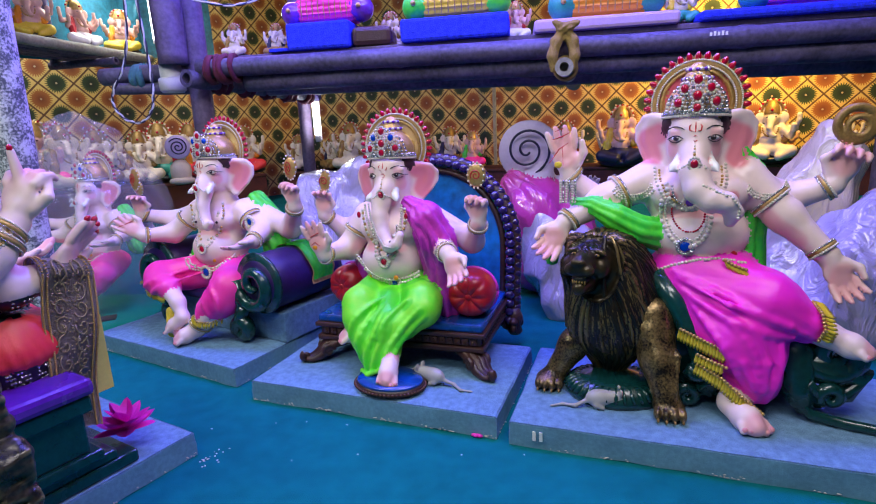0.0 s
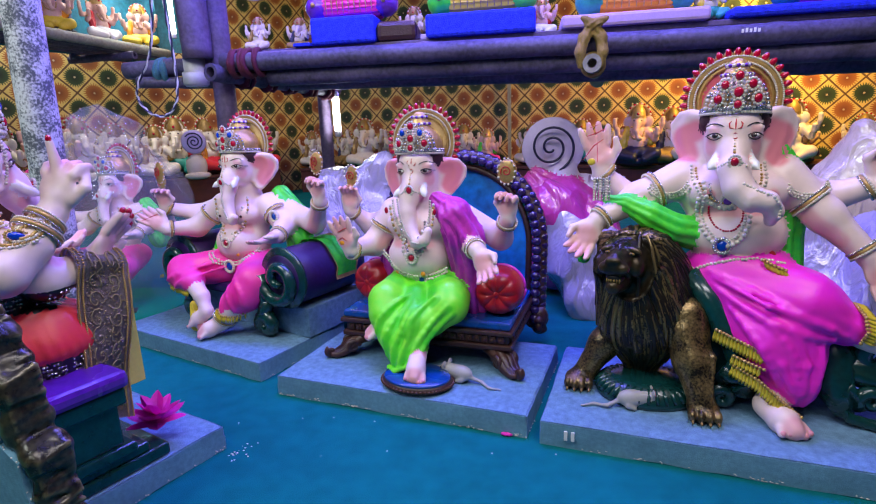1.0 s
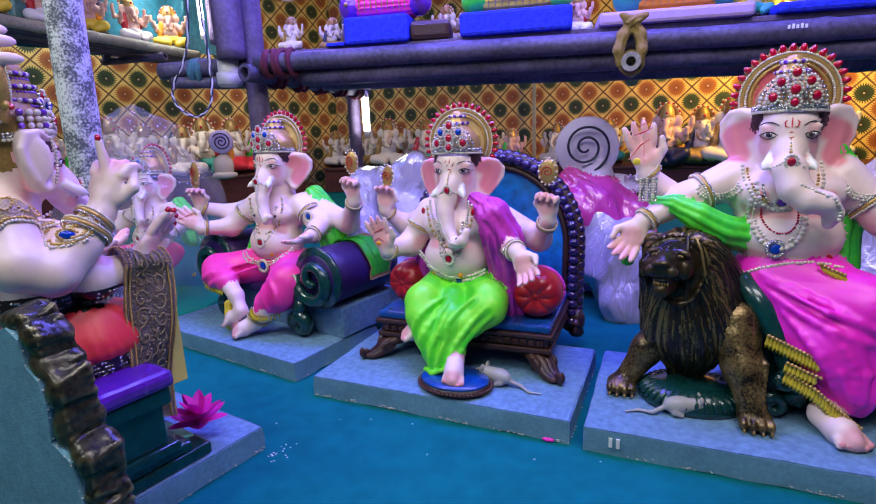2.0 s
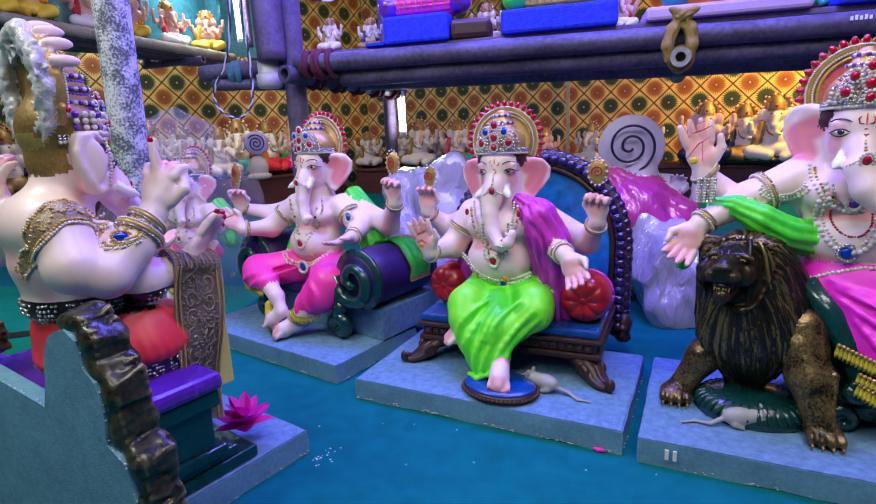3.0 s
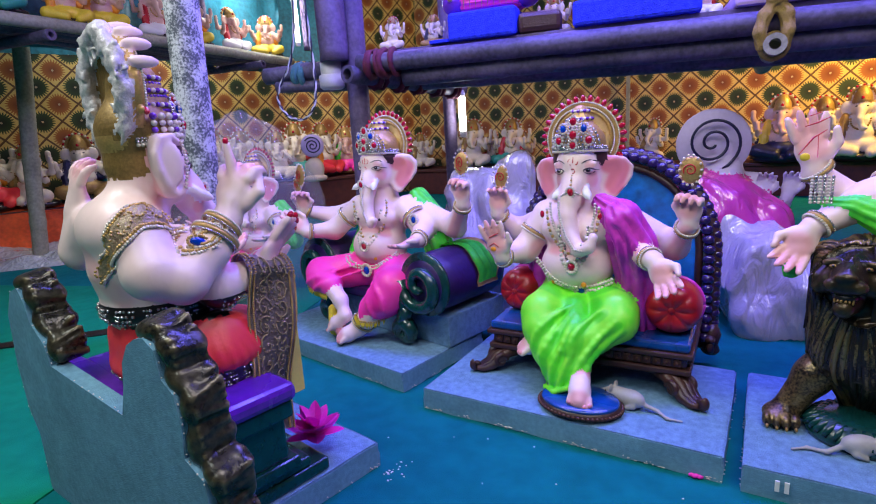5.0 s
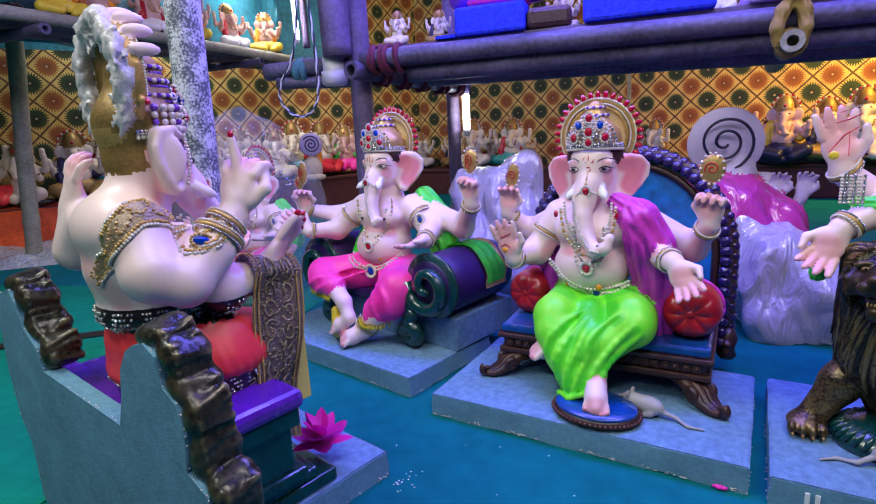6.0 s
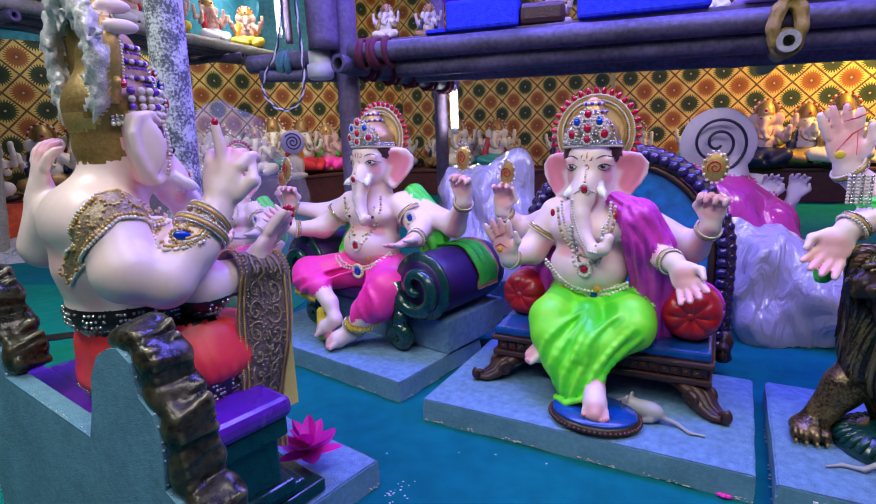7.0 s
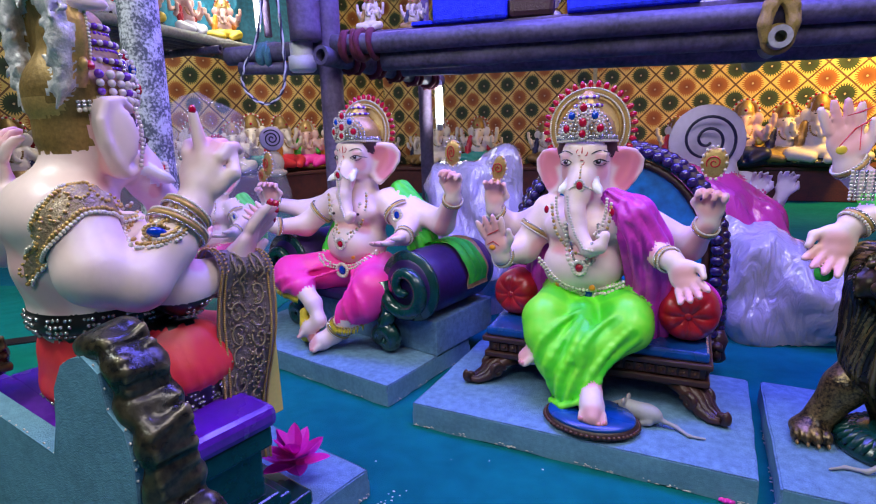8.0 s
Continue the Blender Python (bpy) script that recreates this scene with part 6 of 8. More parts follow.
    # sequins on the two black bands
    for z, n, rows in ((0.387, 120, 4), (0.252, 190, 4)):
        for i in range(n):
            a = 2 * math.pi * i / n
            if i % 9 in (0, 8) or math.cos(a) > 0.75:
                continue
            d = Vector((math.cos(a), math.sin(a), 0))
            start = [Vector((0, -0.02 if z < 0.3 else 0.0, z + (q - (rows - 1) / 2) * 0.0085)) + d * 0.21 for q in range(rows) if (i + q) % 4]
            for p in S.land(start, -d, 0.16):
                if (p - Vector((0, 0, p.z))).length > 0.085:
                    S.bead(silver, p, 0.0030)
    return finish(S, "elephant_statue", P4 @ pose(0, 0, 0.062), "painted elephant-headed statue in coral skirt and gold lace shawl")


def lion_statue():
    S = Sculpt((-0.37, -0.28, 0.0), (0.10, 0.16, 0.47), 0.0042)
    b = bronze
    face = pose(-0.178, -0.090, 0.345, -12, 0, -18) @ Matrix.Scale(0.92, 4)
    keep, S.m = S.m, face
    S.ball(b, (0, 0, 0.005), (0.062, 0.060, 0.060), k=0.015)
    S.limb(b, (0, -0.045, 0.006, 0.036), (0, -0.088, -0.008, 0.028), k=0.016)
    S.limb(b, (0, -0.020, 0.040, 0.020), (0, -0.060, 0.026, 0.013), (0, -0.100, 0.012, 0.013), k=0.010)
    S.ball(b, (0, -0.112, 0.004), (0.020, 0.012, 0.012), k=0.005)
    S.limb(b, (0, -0.040, -0.050, 0.028), (0, -0.082, -0.062, 0.020), k=0.010)
    for s in (-1, 1):
        S.ball(b, (s * 0.019, -0.098, -0.014), (0.020, 0.018, 0.016), k=0.006)
        S.ball(b, (s * 0.034, -0.052, 0.034), (0.020, 0.012, 0.009), (0, s * 18, 0), k=0.008)
        S.ball(b, (s * 0.040, -0.040, -0.010), (0.020, 0.024, 0.026), k=0.012)
        S.ball(b, (s * 0.060, 0.005, 0.055), (0.017, 0.010, 0.019), k=0.008)
    S.m = keep
    S.ball(b, (-0.135, -0.035, 0.310), (0.100, 0.085, 0.112), k=0.02)
    S.ball(b, (-0.130, -0.055, 0.200), (0.108, 0.088, 0.115), k=0.03)
    S.ball(b, (-0.055, 0.02, 0.19), (0.11, 0.11, 0.11), k=0.03)
    # mane: coarse locks in the mass, then fine combed strands that leave the face, sweep back and fall
    rnd = random.Random(8)
    core = Vector((-0.135, -0.030, 0.265))
    front = (face.to_3x3() @ Vector((0, -1, 0.05))).normalized()
    across = front.cross(Vector((0, 0, 1))).normalized()
    over = across.cross(front)

    def lock(ang, spread, fall, n=8):
        pts = []
        for i in range(n):
            t = i / (n - 1)
            th = 0.62 + spread * t
            d = front * math.cos(th) + (across * math.cos(ang) + over * math.sin(ang)) * math.sin(th)
            d = d + Vector((0, 0, -fall * t * t))
            pts.append(core + Vector((0, 0, 0.065)) + d.normalized() * 0.20 + Vector((0, 0, -0.5 * fall * t * t * 0.2)))
        out = []
        for p in pts:
            w = core + Vector((0, 0, min(0.065, p.z - core.z))) - p
            out.append(S.land([p], w.normalized(), w.length)[0])
        return out

    for i in range(120):
        p = lock(rnd.uniform(0, 2 * math.pi), rnd.uniform(0.5, 1.3), rnd.uniform(0.4, 1.5), 5)
        S.limb(b, *[(*q, 0.0085 * (1 - 0.65 * j / 4)) for j, q in enumerate(p)], k=0.005)
    S.total = None
    strands = [lock(rnd.uniform(0, 2 * math.pi), rnd.uniform(0.5, 1.5), rnd.uniform(0.5, 1.8)) for _ in range(520)]
    for p in strands:
        p = [p[0]] + [(x + y * 2 + z) / 4 for x, y, z in zip(p, p[1:], p[2:])] + [p[-1]]
        p = [q + (q - core).normalized() * 0.0015 for q in p]
        S.line((bronze_dark, bronze_dark, b, bronze_leg)[rnd.randrange(4)], p, rnd.uniform(0.0036, 0.0058), n=5)
    # legs and paws
    S.limb(bronze_leg, (-0.17, -0.03, 0.17, 0.050), (-0.222, -0.050, 0.110, 0.037), (-0.268, -0.066, 0.035, 0.028), k=0.02)
    S.limb(bronze_leg, (-0.035, -0.075, 0.21, 0.056), (-0.020, -0.125, 0.120, 0.042), (-0.002, -0.172, 0.045, 0.030), k=0.02)
    S.limb(bronze_leg, (-0.045, -0.125, 0.19, 0.014), (-0.015, -0.160, 0.11, 0.010), k=0.02)
    for q in range(5):
        S.limb(bronze_leg, (-0.050 + 0.016 * q, -0.118 - 0.004 * q, 0.205 - 0.012 * q, 0.004), (-0.034 + 0.014 * q, -0.152, 0.140, 0.006), (-0.018 + 0.009 * q, -0.190, 0.065, 0.003), k=0.006)
    for x, y in ((-0.282, -0.080), (0.004, -0.180)):
        S.ball(bronze_leg, (x, y, 0.022), (0.036, 0.038, 0.022), k=0.012)
        for i in range(4):
            S.ball(bronze_leg, (x + (i - 1.5) * 0.018, y - 0.032 + 0.004 * abs(i - 1.5), 0.018), (0.0095, 0.018, 0.016), k=0.003)
            S.bead(oldgold, (x + (i - 1.5) * 0.018, y - 0.051 + 0.004 * abs(i - 1.5), 0.010), (0.0032, 0.006, 0.005))
    S.total = None
    S.m = face
    S.bead(black, (0, -0.078, -0.038), (0.024, 0.022, 0.013))
    for s in (-1, 1):
        S.bead(oldgold, (s * 0.030, -0.060, 0.024), (0.008, 0.005, 0.005))
        S.bead(black, (s * 0.030, -0.064, 0.024), 0.003)
        for k in range(3):
            S.bead(oldgold, (s * (0.004 + 0.006 * k), -0.098 + 0.003 * k, -0.046), (0.0024, 0.0024, 0.006 if k == 2 else 0.004))
            S.bead(oldgold, (s * (0.004 + 0.006 * k), -0.100 + 0.003 * k, -0.029), (0.0024, 0.0024, 0.006 if k == 2 else 0.003))
    S.m = keep
    return finish(S, "lion_statue", P3 @ pose(0, 0, 0.062), "black and bronze roaring lion statue with heavy mane", "statue", "animal statues")


lime_statue()
seated = pink_statue()
magenta_statue()
coral_statue()
lion_statue()

# ---- thrones and seats of the large statues ----
TOP = 0.062


def scroll(bm, m, r0=0.008, r1=0.032, thick=0.012, turns=1.6, tail=(), start=0.0, flip=1, n=30):
    """A carved volute in local x and z with an optional tail."""
    pts = [m @ Vector((x, 0, z)) for x, z in spiral_points(turns, r0, r1, n, start, flip)]
    pts += [m @ Vector(p) for p in tail]
    k = len(pts)
    tube(bm, pts, [thick * (0.55 + 0.45 * min(1, i / (n * 0.7))) * (1 if i < n else 1 - 0.3 * (i - n) / max(1, k - n)) for i in range(k)], 10)


def blue_throne():
    t = empty("throne", P2 @ pose(-0.008, -0.028, TOP, 0, 0, 5.0), "carved brown throne with glossy blue seat and bead-edged round back", "throne")
    bm = bmesh.new()
    box(bm, -0.262, 0.262, -0.012, 0.33, 0.122, 0.146, 0.007)
    part("seat", bm, seat_blue, t, "glossy blue seat")
    bm = bmesh.new()
    box(bm, -0.270, 0.270, -0.020, 0.335, 0.108, 0.122, 0.004)
    box(bm, -0.256, 0.256, -0.006, 0.325, 0.080, 0.108, 0.003)
    box(bm, -0.266, 0.266, -0.016, 0.333, 0.064, 0.080, 0.004)
    box(bm, -0.250, 0.250, 0.0, 0.320, 0.054, 0.064, 0.002)
    rail = part("seat_frame", bm, wood_dark, t, "carved dark brown frame")
    bm = bmesh.new()
    box(bm, -0.009, 0.009, -0.005, 0.003, -0.010, 0.010, 0.002)
    ball(bm, (0, -0.006, 0), (0.005, 0.003, 0.006), sub=1)
    carve = put("carving", bm, wood_brown)
    spots = [(-0.235 + 0.0235 * i, -0.008, 0.0) for i in range(21)]
    for x, y, _ in spots:
        o = new("carving", carve)
        o.parent, o.location = rail, (x, y, 0.094)
    for i in range(12):
        o = new("carving", carve)
        o.parent, o.location, o.rotation_euler = rail, (0.258, 0.02 + 0.0255 * i, 0.094), (0, 0, math.pi / 2)
    for sx, y in ((-1, 0.0), (1, 0.0), (-1, 0.28), (1, 0.28)):
        bm = bmesh.new()
        m = pose(sx * 0.215, y + 0.02, 0.0, 0, 0, -42 * sx if y < 0.1 else 42 * sx) @ Matrix.Diagonal((sx, 1, 1, 1))
        # a carved block that curves out to a scrolled toe, with fluting along it
        for off, rr in ((-0.020, 0.013), (-0.007, 0.016), (0.007, 0.016), (0.020, 0.013)):
            tube(bm, [m @ Vector(p) for p in ((-0.03, off, 0.056), (0.015, off, 0.052), (0.045, off, 0.036), (0.062, off * 0.9, 0.018), (0.088, off * 0.7, 0.010), (0.106, off * 0.5, 0.014))], [rr * 1.1, rr * 1.25, rr * 1.15, rr, rr * 0.75, rr * 0.5], 8)
        scroll(bm, m @ pose(0.040, -0.028, 0.034), 0.004, 0.018, 0.008, 1.5)
        scroll(bm, m @ pose(0.040, 0.028, 0.034), 0.004, 0.018, 0.008, 1.5)
        scroll(bm, m @ pose(0.106, 0.0, 0.020), 0.003, 0.010, 0.011, 1.2)
        part("leg", bm, wood_dark, t, "carved dark brown scrolled foot", True)

    # round back, tilted
    tilt = pose(0, 0.315, 0.05, -9, 0, 0)
    def arch(w, h0, h1, n=30):
        return [(w, 0.0), (w, h0)] + [(w * math.cos(a), h0 + h1 * math.sin(a)) for a in np.linspace(0.05, math.pi - 0.05, n)] + [(-w, h0), (-w, 0.0)]
    bm = bmesh.new()
    plate(bm, arch(0.245, 0.24, 0.255), 0.0, 0.02, 0, tilt)
    part("backrest", bm, back_blue, t, "blue painted round backrest")
    bm = bmesh.new()
    pts = [tilt @ Vector((x, -0.004, z)) for x, z in arch(0.250, 0.24, 0.262)]
    tube(bm, pts, 0.011, 8)
    pts = [tilt @ Vector((x, 0.012, z)) for x, z in arch(0.285, 0.24, 0.300)]
    tube(bm, pts, 0.024, 8)
    rim = part("back_rim", bm, wood_dark, t, smooth=True)
    bm = bmesh.new()
    ball(bm, (0, 0, 0), (0.0175, 0.0155, 0.0160))
    bead = put("bead", bm, bead_purple)
    ol = arch(0.279, 0.24, 0.292, 90)
    for off, w0 in ((-0.018, 0.0), (0.006, 0.5)):
        ring = [Vector((x * (1.0 + (0.055 if off > 0 else -0.01)), off, z * (1.0 + (0.03 if off > 0 else 0)))) for x, z in ol]
        run, nxt = 0.0, 0.028 * w0
        for a, b in zip(ring, ring[1:]):
            d = (b - a).length
            while nxt <= run + d:
                p = tilt @ a.lerp(b, (nxt - run) / d)
                o = new("bead", bead)
                o.parent, o.location = rim, p
                nxt += 0.0285
            run += d
    for s in (-1, 1):
        bm = bmesh.new()
        scroll(bm, pose(s * 0.292, 0.30, 0.03, 0, 0, 90) , 0.005, 0.024, 0.014, 1.4)
        lathe(bm, [(0.018, 0.0), (0.026, 0.01), (0.02, 0.03), (0.028, 0.06), (0.016, 0.09)], 14, pose(s * 0.292, 0.315, 0.0))
        part("finial", bm, wood_dark, t, "carved dark foot of the backrest", True)
    return t


blue_throne()


def round_cushion(m, r, half, label):
    """A red bolster whose end faces forward, gathered into radial folds."""
    bm = bmesh.new()
    n, rows = 64, 22
    rings = []
    for i in range(rows + 1):
        a = math.pi * i / rows
        ring = []
        for k in range(n):
            th = 2 * math.pi * k / n
            rho = abs(math.sin(a)) ** 0.6
            y = -half * math.copysign(abs(math.cos(a)) ** 0.7, math.cos(a))
            end = abs(math.cos(a))
            dent = 0.10 * end * abs(math.sin(4 * th)) ** 0.5 * rho
            y *= 1 - 0.25 * (1 - rho) ** 3 - 0.35 * end * rho * (1 - abs(math.sin(4 * th)) ** 0.7) * 0.5
            ring.append(bm.verts.new((r * rho * (1 - dent * 0.1) * math.cos(th), y, r * rho * math.sin(th))))
        rings.append(ring)
    for a, b in zip(rings, rings[1:]):
        for k in range(n):
            bm.faces.new((a[k], a[(k + 1) % n], b[(k + 1) % n], b[k]))
    bmesh.ops.remove_doubles(bm, verts=bm.verts, dist=0.0004)
    e = empty("cushion", m, label, "cushion", "red cushions")
    cover = part("cover", bm, red_cushion, e, smooth=True)
    bm = bmesh.new()
    ball(bm, (0, -half * 0.78, 0), (0.010, 0.006, 0.010))
    part("button", bm, red_cushion, cover, smooth=True)
    bm = bmesh.new()
    tube(bm, [(r * 1.0 * math.cos(a), half * 0.35, r * 1.0 * math.sin(a)) for a in np.linspace(0, 2 * math.pi, 33)], 0.006, 6)
    part("piping", bm, purple, cover, "purple and gold piping", True)


round_cushion(P2 @ pose(-0.232, 0.085, TOP + 0.208, 0, 0, -8), 0.063, 0.06, "red gathered round cushion on the blue seat")
round_cushion(P2 @ pose(0.196, 0.075, TOP + 0.214, 0, 0, 6), 0.068, 0.07, "red gathered round cushion with purple piping")

# footstool disc of the lime statue
e = empty("footstool", P2 @ pose(0.034, -0.165, TOP) @ Matrix.Diagonal((1, 0.76, 1, 1)), "low oval blue footstool with a dark beaded rim", "footstool")
bm = bmesh.new()
lathe(bm, [(0.090, 0.0), (0.100, 0.006), (0.102, 0.014), (0.094, 0.022)], 48)
stool_rim = part("rim", bm, wood_dark, e, smooth=True)
bm = bmesh.new()
lathe(bm, [(0.093, 0.018), (0.096, 0.024), (0.092, 0.028), (0.05, 0.029), (0.002, 0.029)], 48)
part("top", bm, seat_blue, e, "glossy blue top", True)
bm = bmesh.new()
ball(bm, (0, 0, 0), (0.0055, 0.005, 0.005), sub=1)
bead = put("bead", bm, wood_brown)
for k in range(56):
    o = new("bead", bead)
    o.parent, o.location = stool_rim, (0.102 * math.cos(2 * math.pi * k / 56), 0.102 * math.sin(2 * math.pi * k / 56), 0.012)


def bolster_seat():
    t = empty("bolster_seat", P1 @ pose(0, 0, TOP), "low seat with purple bolsters and dark green scrolled arms", "throne")
    bm = bmesh.new()
    box(bm, -0.30, 0.33, -0.03, 0.27, 0.0, 0.105, 0.004)
    part("base", bm, foam, t, "blue-grey foam base block")
    bm = bmesh.new()
    box(bm, -0.28, 0.28, -0.05, 0.27, 0.105, 0.150, 0.015)
    part("seat", bm, bolster_purple, t)
    for s, x in ((1, 0.262), (-1, -0.305)):
        bm = bmesh.new()
        prof = [(0.0, -0.075), (0.075, -0.072), (0.094, -0.05), (0.098, 0.0), (0.098, 0.22), (0.090, 0.25), (0.0, 0.262)]
        lathe(bm, [(max(r, 0.001), y) for r, y in prof], 40, pose(x, 0, 0.212, -90, 0, 0))
        part("bolster", bm, bolster_purple, t, "dark purple bolster", True)
        bm = bmesh.new()
        m = pose(x, -0.085, 0.212) @ Matrix.Diagonal((s, 1, 1, 1))
        scroll(bm, m, 0.010, 0.088, 0.022, 1.35, [(0.06 - 0.13, 0.0, -0.080), (-0.10, 0, -0.135), (-0.06, 0, -0.165)], math.radians(-60), -1, 40)
        part("arm_scroll", bm, dark_green, t, "glossy dark green scroll", True)
        bm = bmesh.new()
        scroll(bm, pose(x - s * 0.075, -0.085, 0.045) @ Matrix.Diagonal((s, 1, 1, 1)), 0.008, 0.036, 0.026, 1.3, [(0.0, 0, 0.055), (0.02, 0, 0.085)], math.radians(90), 1)
        part("leg", bm, dark_green, t, smooth=True)
        bm = bmesh.new()
        lathe(bm, [(0.001, 0.0), (0.102, 0.0), (0.106, 0.008), (0.102, 0.016), (0.001, 0.016)], 40, pose(x, -0.066, 0.212, -90, 0, 0))
        part("arm_disc", bm, dark_green, t, smooth=True)


bolster_seat()

# green scarf over the bolster
bm = bmesh.new()
g = [[None] * 11 for _ in range(25)]
for i in range(25):
    a = math.radians(150 - 140 * min(1, i / 17))
    for j in range(11):
        y = 0.075 + 0.011 * j + 0.012 * (i / 24) + (0.004 * math.sin(i * 0.8))
        rr = 0.104 + 0.005 * math.sin(j * 1.9 + i * 0.15)
        p = Vector((0.262 + rr * math.cos(a), y, 0.212 + rr * math.sin(a)))
        if i > 17:
            p.z -= 0.007 * (i - 17)
            p.x += 0.002 * math.sin(j * 1.9)
        g[i][j] = bm.verts.new(p)
for i in range(24):
    for j in range(10):
        f = bm.faces.new((g[i][j], g[i + 1][j], g[i + 1][j + 1], g[i][j + 1]))
        f.material_index = 1 if (i > 21 or j in (0, 9)) else 0
sol = bmesh.ops.solidify(bm, geom=bm.faces[:], thickness=0.004)
ob = part("green_scarf", bm, [green, gold], smooth=True)
ob.matrix_world = P1 @ pose(0, 0, TOP)
tagged(ob, "bright green painted scarf with gold border over the bolster", "scarf")


def green_couch():
    t = empty("scroll_couch", P3 @ pose(0, 0, TOP), "glossy dark green couch with large carved scrolls", "couch")
    bm = bmesh.new()
    box(bm, -0.02, 0.30, -0.045, 0.17, 0.0, 0.235, 0.03)
    part("seat_body", bm, dark_green, t)
    bm = bmesh.new()
    tube(bm, [(-0.03, -0.06, 0.32), (0.02, -0.085, 0.25), (0.075, -0.105, 0.16), (0.10, -0.11, 0.09), (0.09, -0.11, 0.04)], [0.022, 0.03, 0.034, 0.036, 0.03], 12)
    part("front_rail", bm, dark_green, t, smooth=True)
    bm = bmesh.new()
    scroll(bm, pose(0.070, -0.135, 0.105), 0.006, 0.024, 0.013, 1.5, [(0.03, 0, -0.03), (0.0, 0, -0.05)], 0, -1)
    part("scroll", bm, dark_green, t, smooth=True)
    bm = bmesh.new()
    scroll(bm, pose(0.050, -0.125, 0.030), 0.006, 0.026, 0.014, 1.4, [], 1.0, 1)
    part("scroll", bm, dark_green, t, smooth=True)
    # the great end scroll
    bm = bmesh.new()
    scroll(bm, pose(0.355, -0.100, 0.150), 0.010, 0.058, 0.026, 1.5, [(0.060, 0, -0.050), (0.030, 0, -0.092), (-0.02, 0, -0.105), (-0.05, 0, -0.085)], math.radians(20), -1, 40)
    part("scroll", bm, dark_green, t, smooth=True)
    bm = bmesh.new()
    scroll(bm, pose(0.345, -0.130, 0.058), 0.006, 0.026, 0.015, 1.3, [(-0.045, 0, 0.030), (-0.062, 0, -0.005), (-0.040, -0.012, -0.040), (0.02, -0.03, -0.046), (0.075, -0.045, -0.046), (0.110, -0.055, -0.040)], math.radians(120), 1, 30)
    part("scroll", bm, dark_green, t, smooth=True)
    bm = bmesh.new()
    scroll(bm, pose(0.448, -0.182, 0.024), 0.005, 0.020, 0.014, 1.4, [], 2.0, 1)
    part("scroll", bm, dark_green, t, smooth=True)
    bm = bmesh.new()
    tube(bm, [(0.25, -0.05, 0.22), (0.285, -0.09, 0.14), (0.282, -0.115, 0.06), (0.30, -0.13, 0.02)], [0.035, 0.04, 0.035, 0.02], 12)
    part("end_rail", bm, dark_green, t, smooth=True)
    # ribbed oval under the lion
    e = empty("lion_pedestal", P3 @ pose(-0.115, -0.085, TOP) @ Matrix.Diagonal((1, 0.8, 1, 1)), "oval glossy dark green pedestal under the lion", "pedestal")
    bm = bmesh.new()
    lathe(bm, [(0.120, 0.0), (0.125, 0.012), (0.118, 0.022), (0.10, 0.045), (0.05, 0.05), (0.002, 0.05)], 48)
    oval = part("body", bm, dark_green, e, smooth=True)
    bm = bmesh.new()
    ball(bm, (0, 0, 0), (0.030, 0.006, 0.012), sub=1)
    rib = put("rib", bm, dark_green)
    for k in range(36):
        a = 2 * math.pi * k / 36
        o = new("rib", rib)
        o.parent = oval
        o.matrix_local = pose(0.106 * math.cos(a), 0.106 * math.sin(a), 0.032, 0, 30, math.degrees(a))


green_couch()


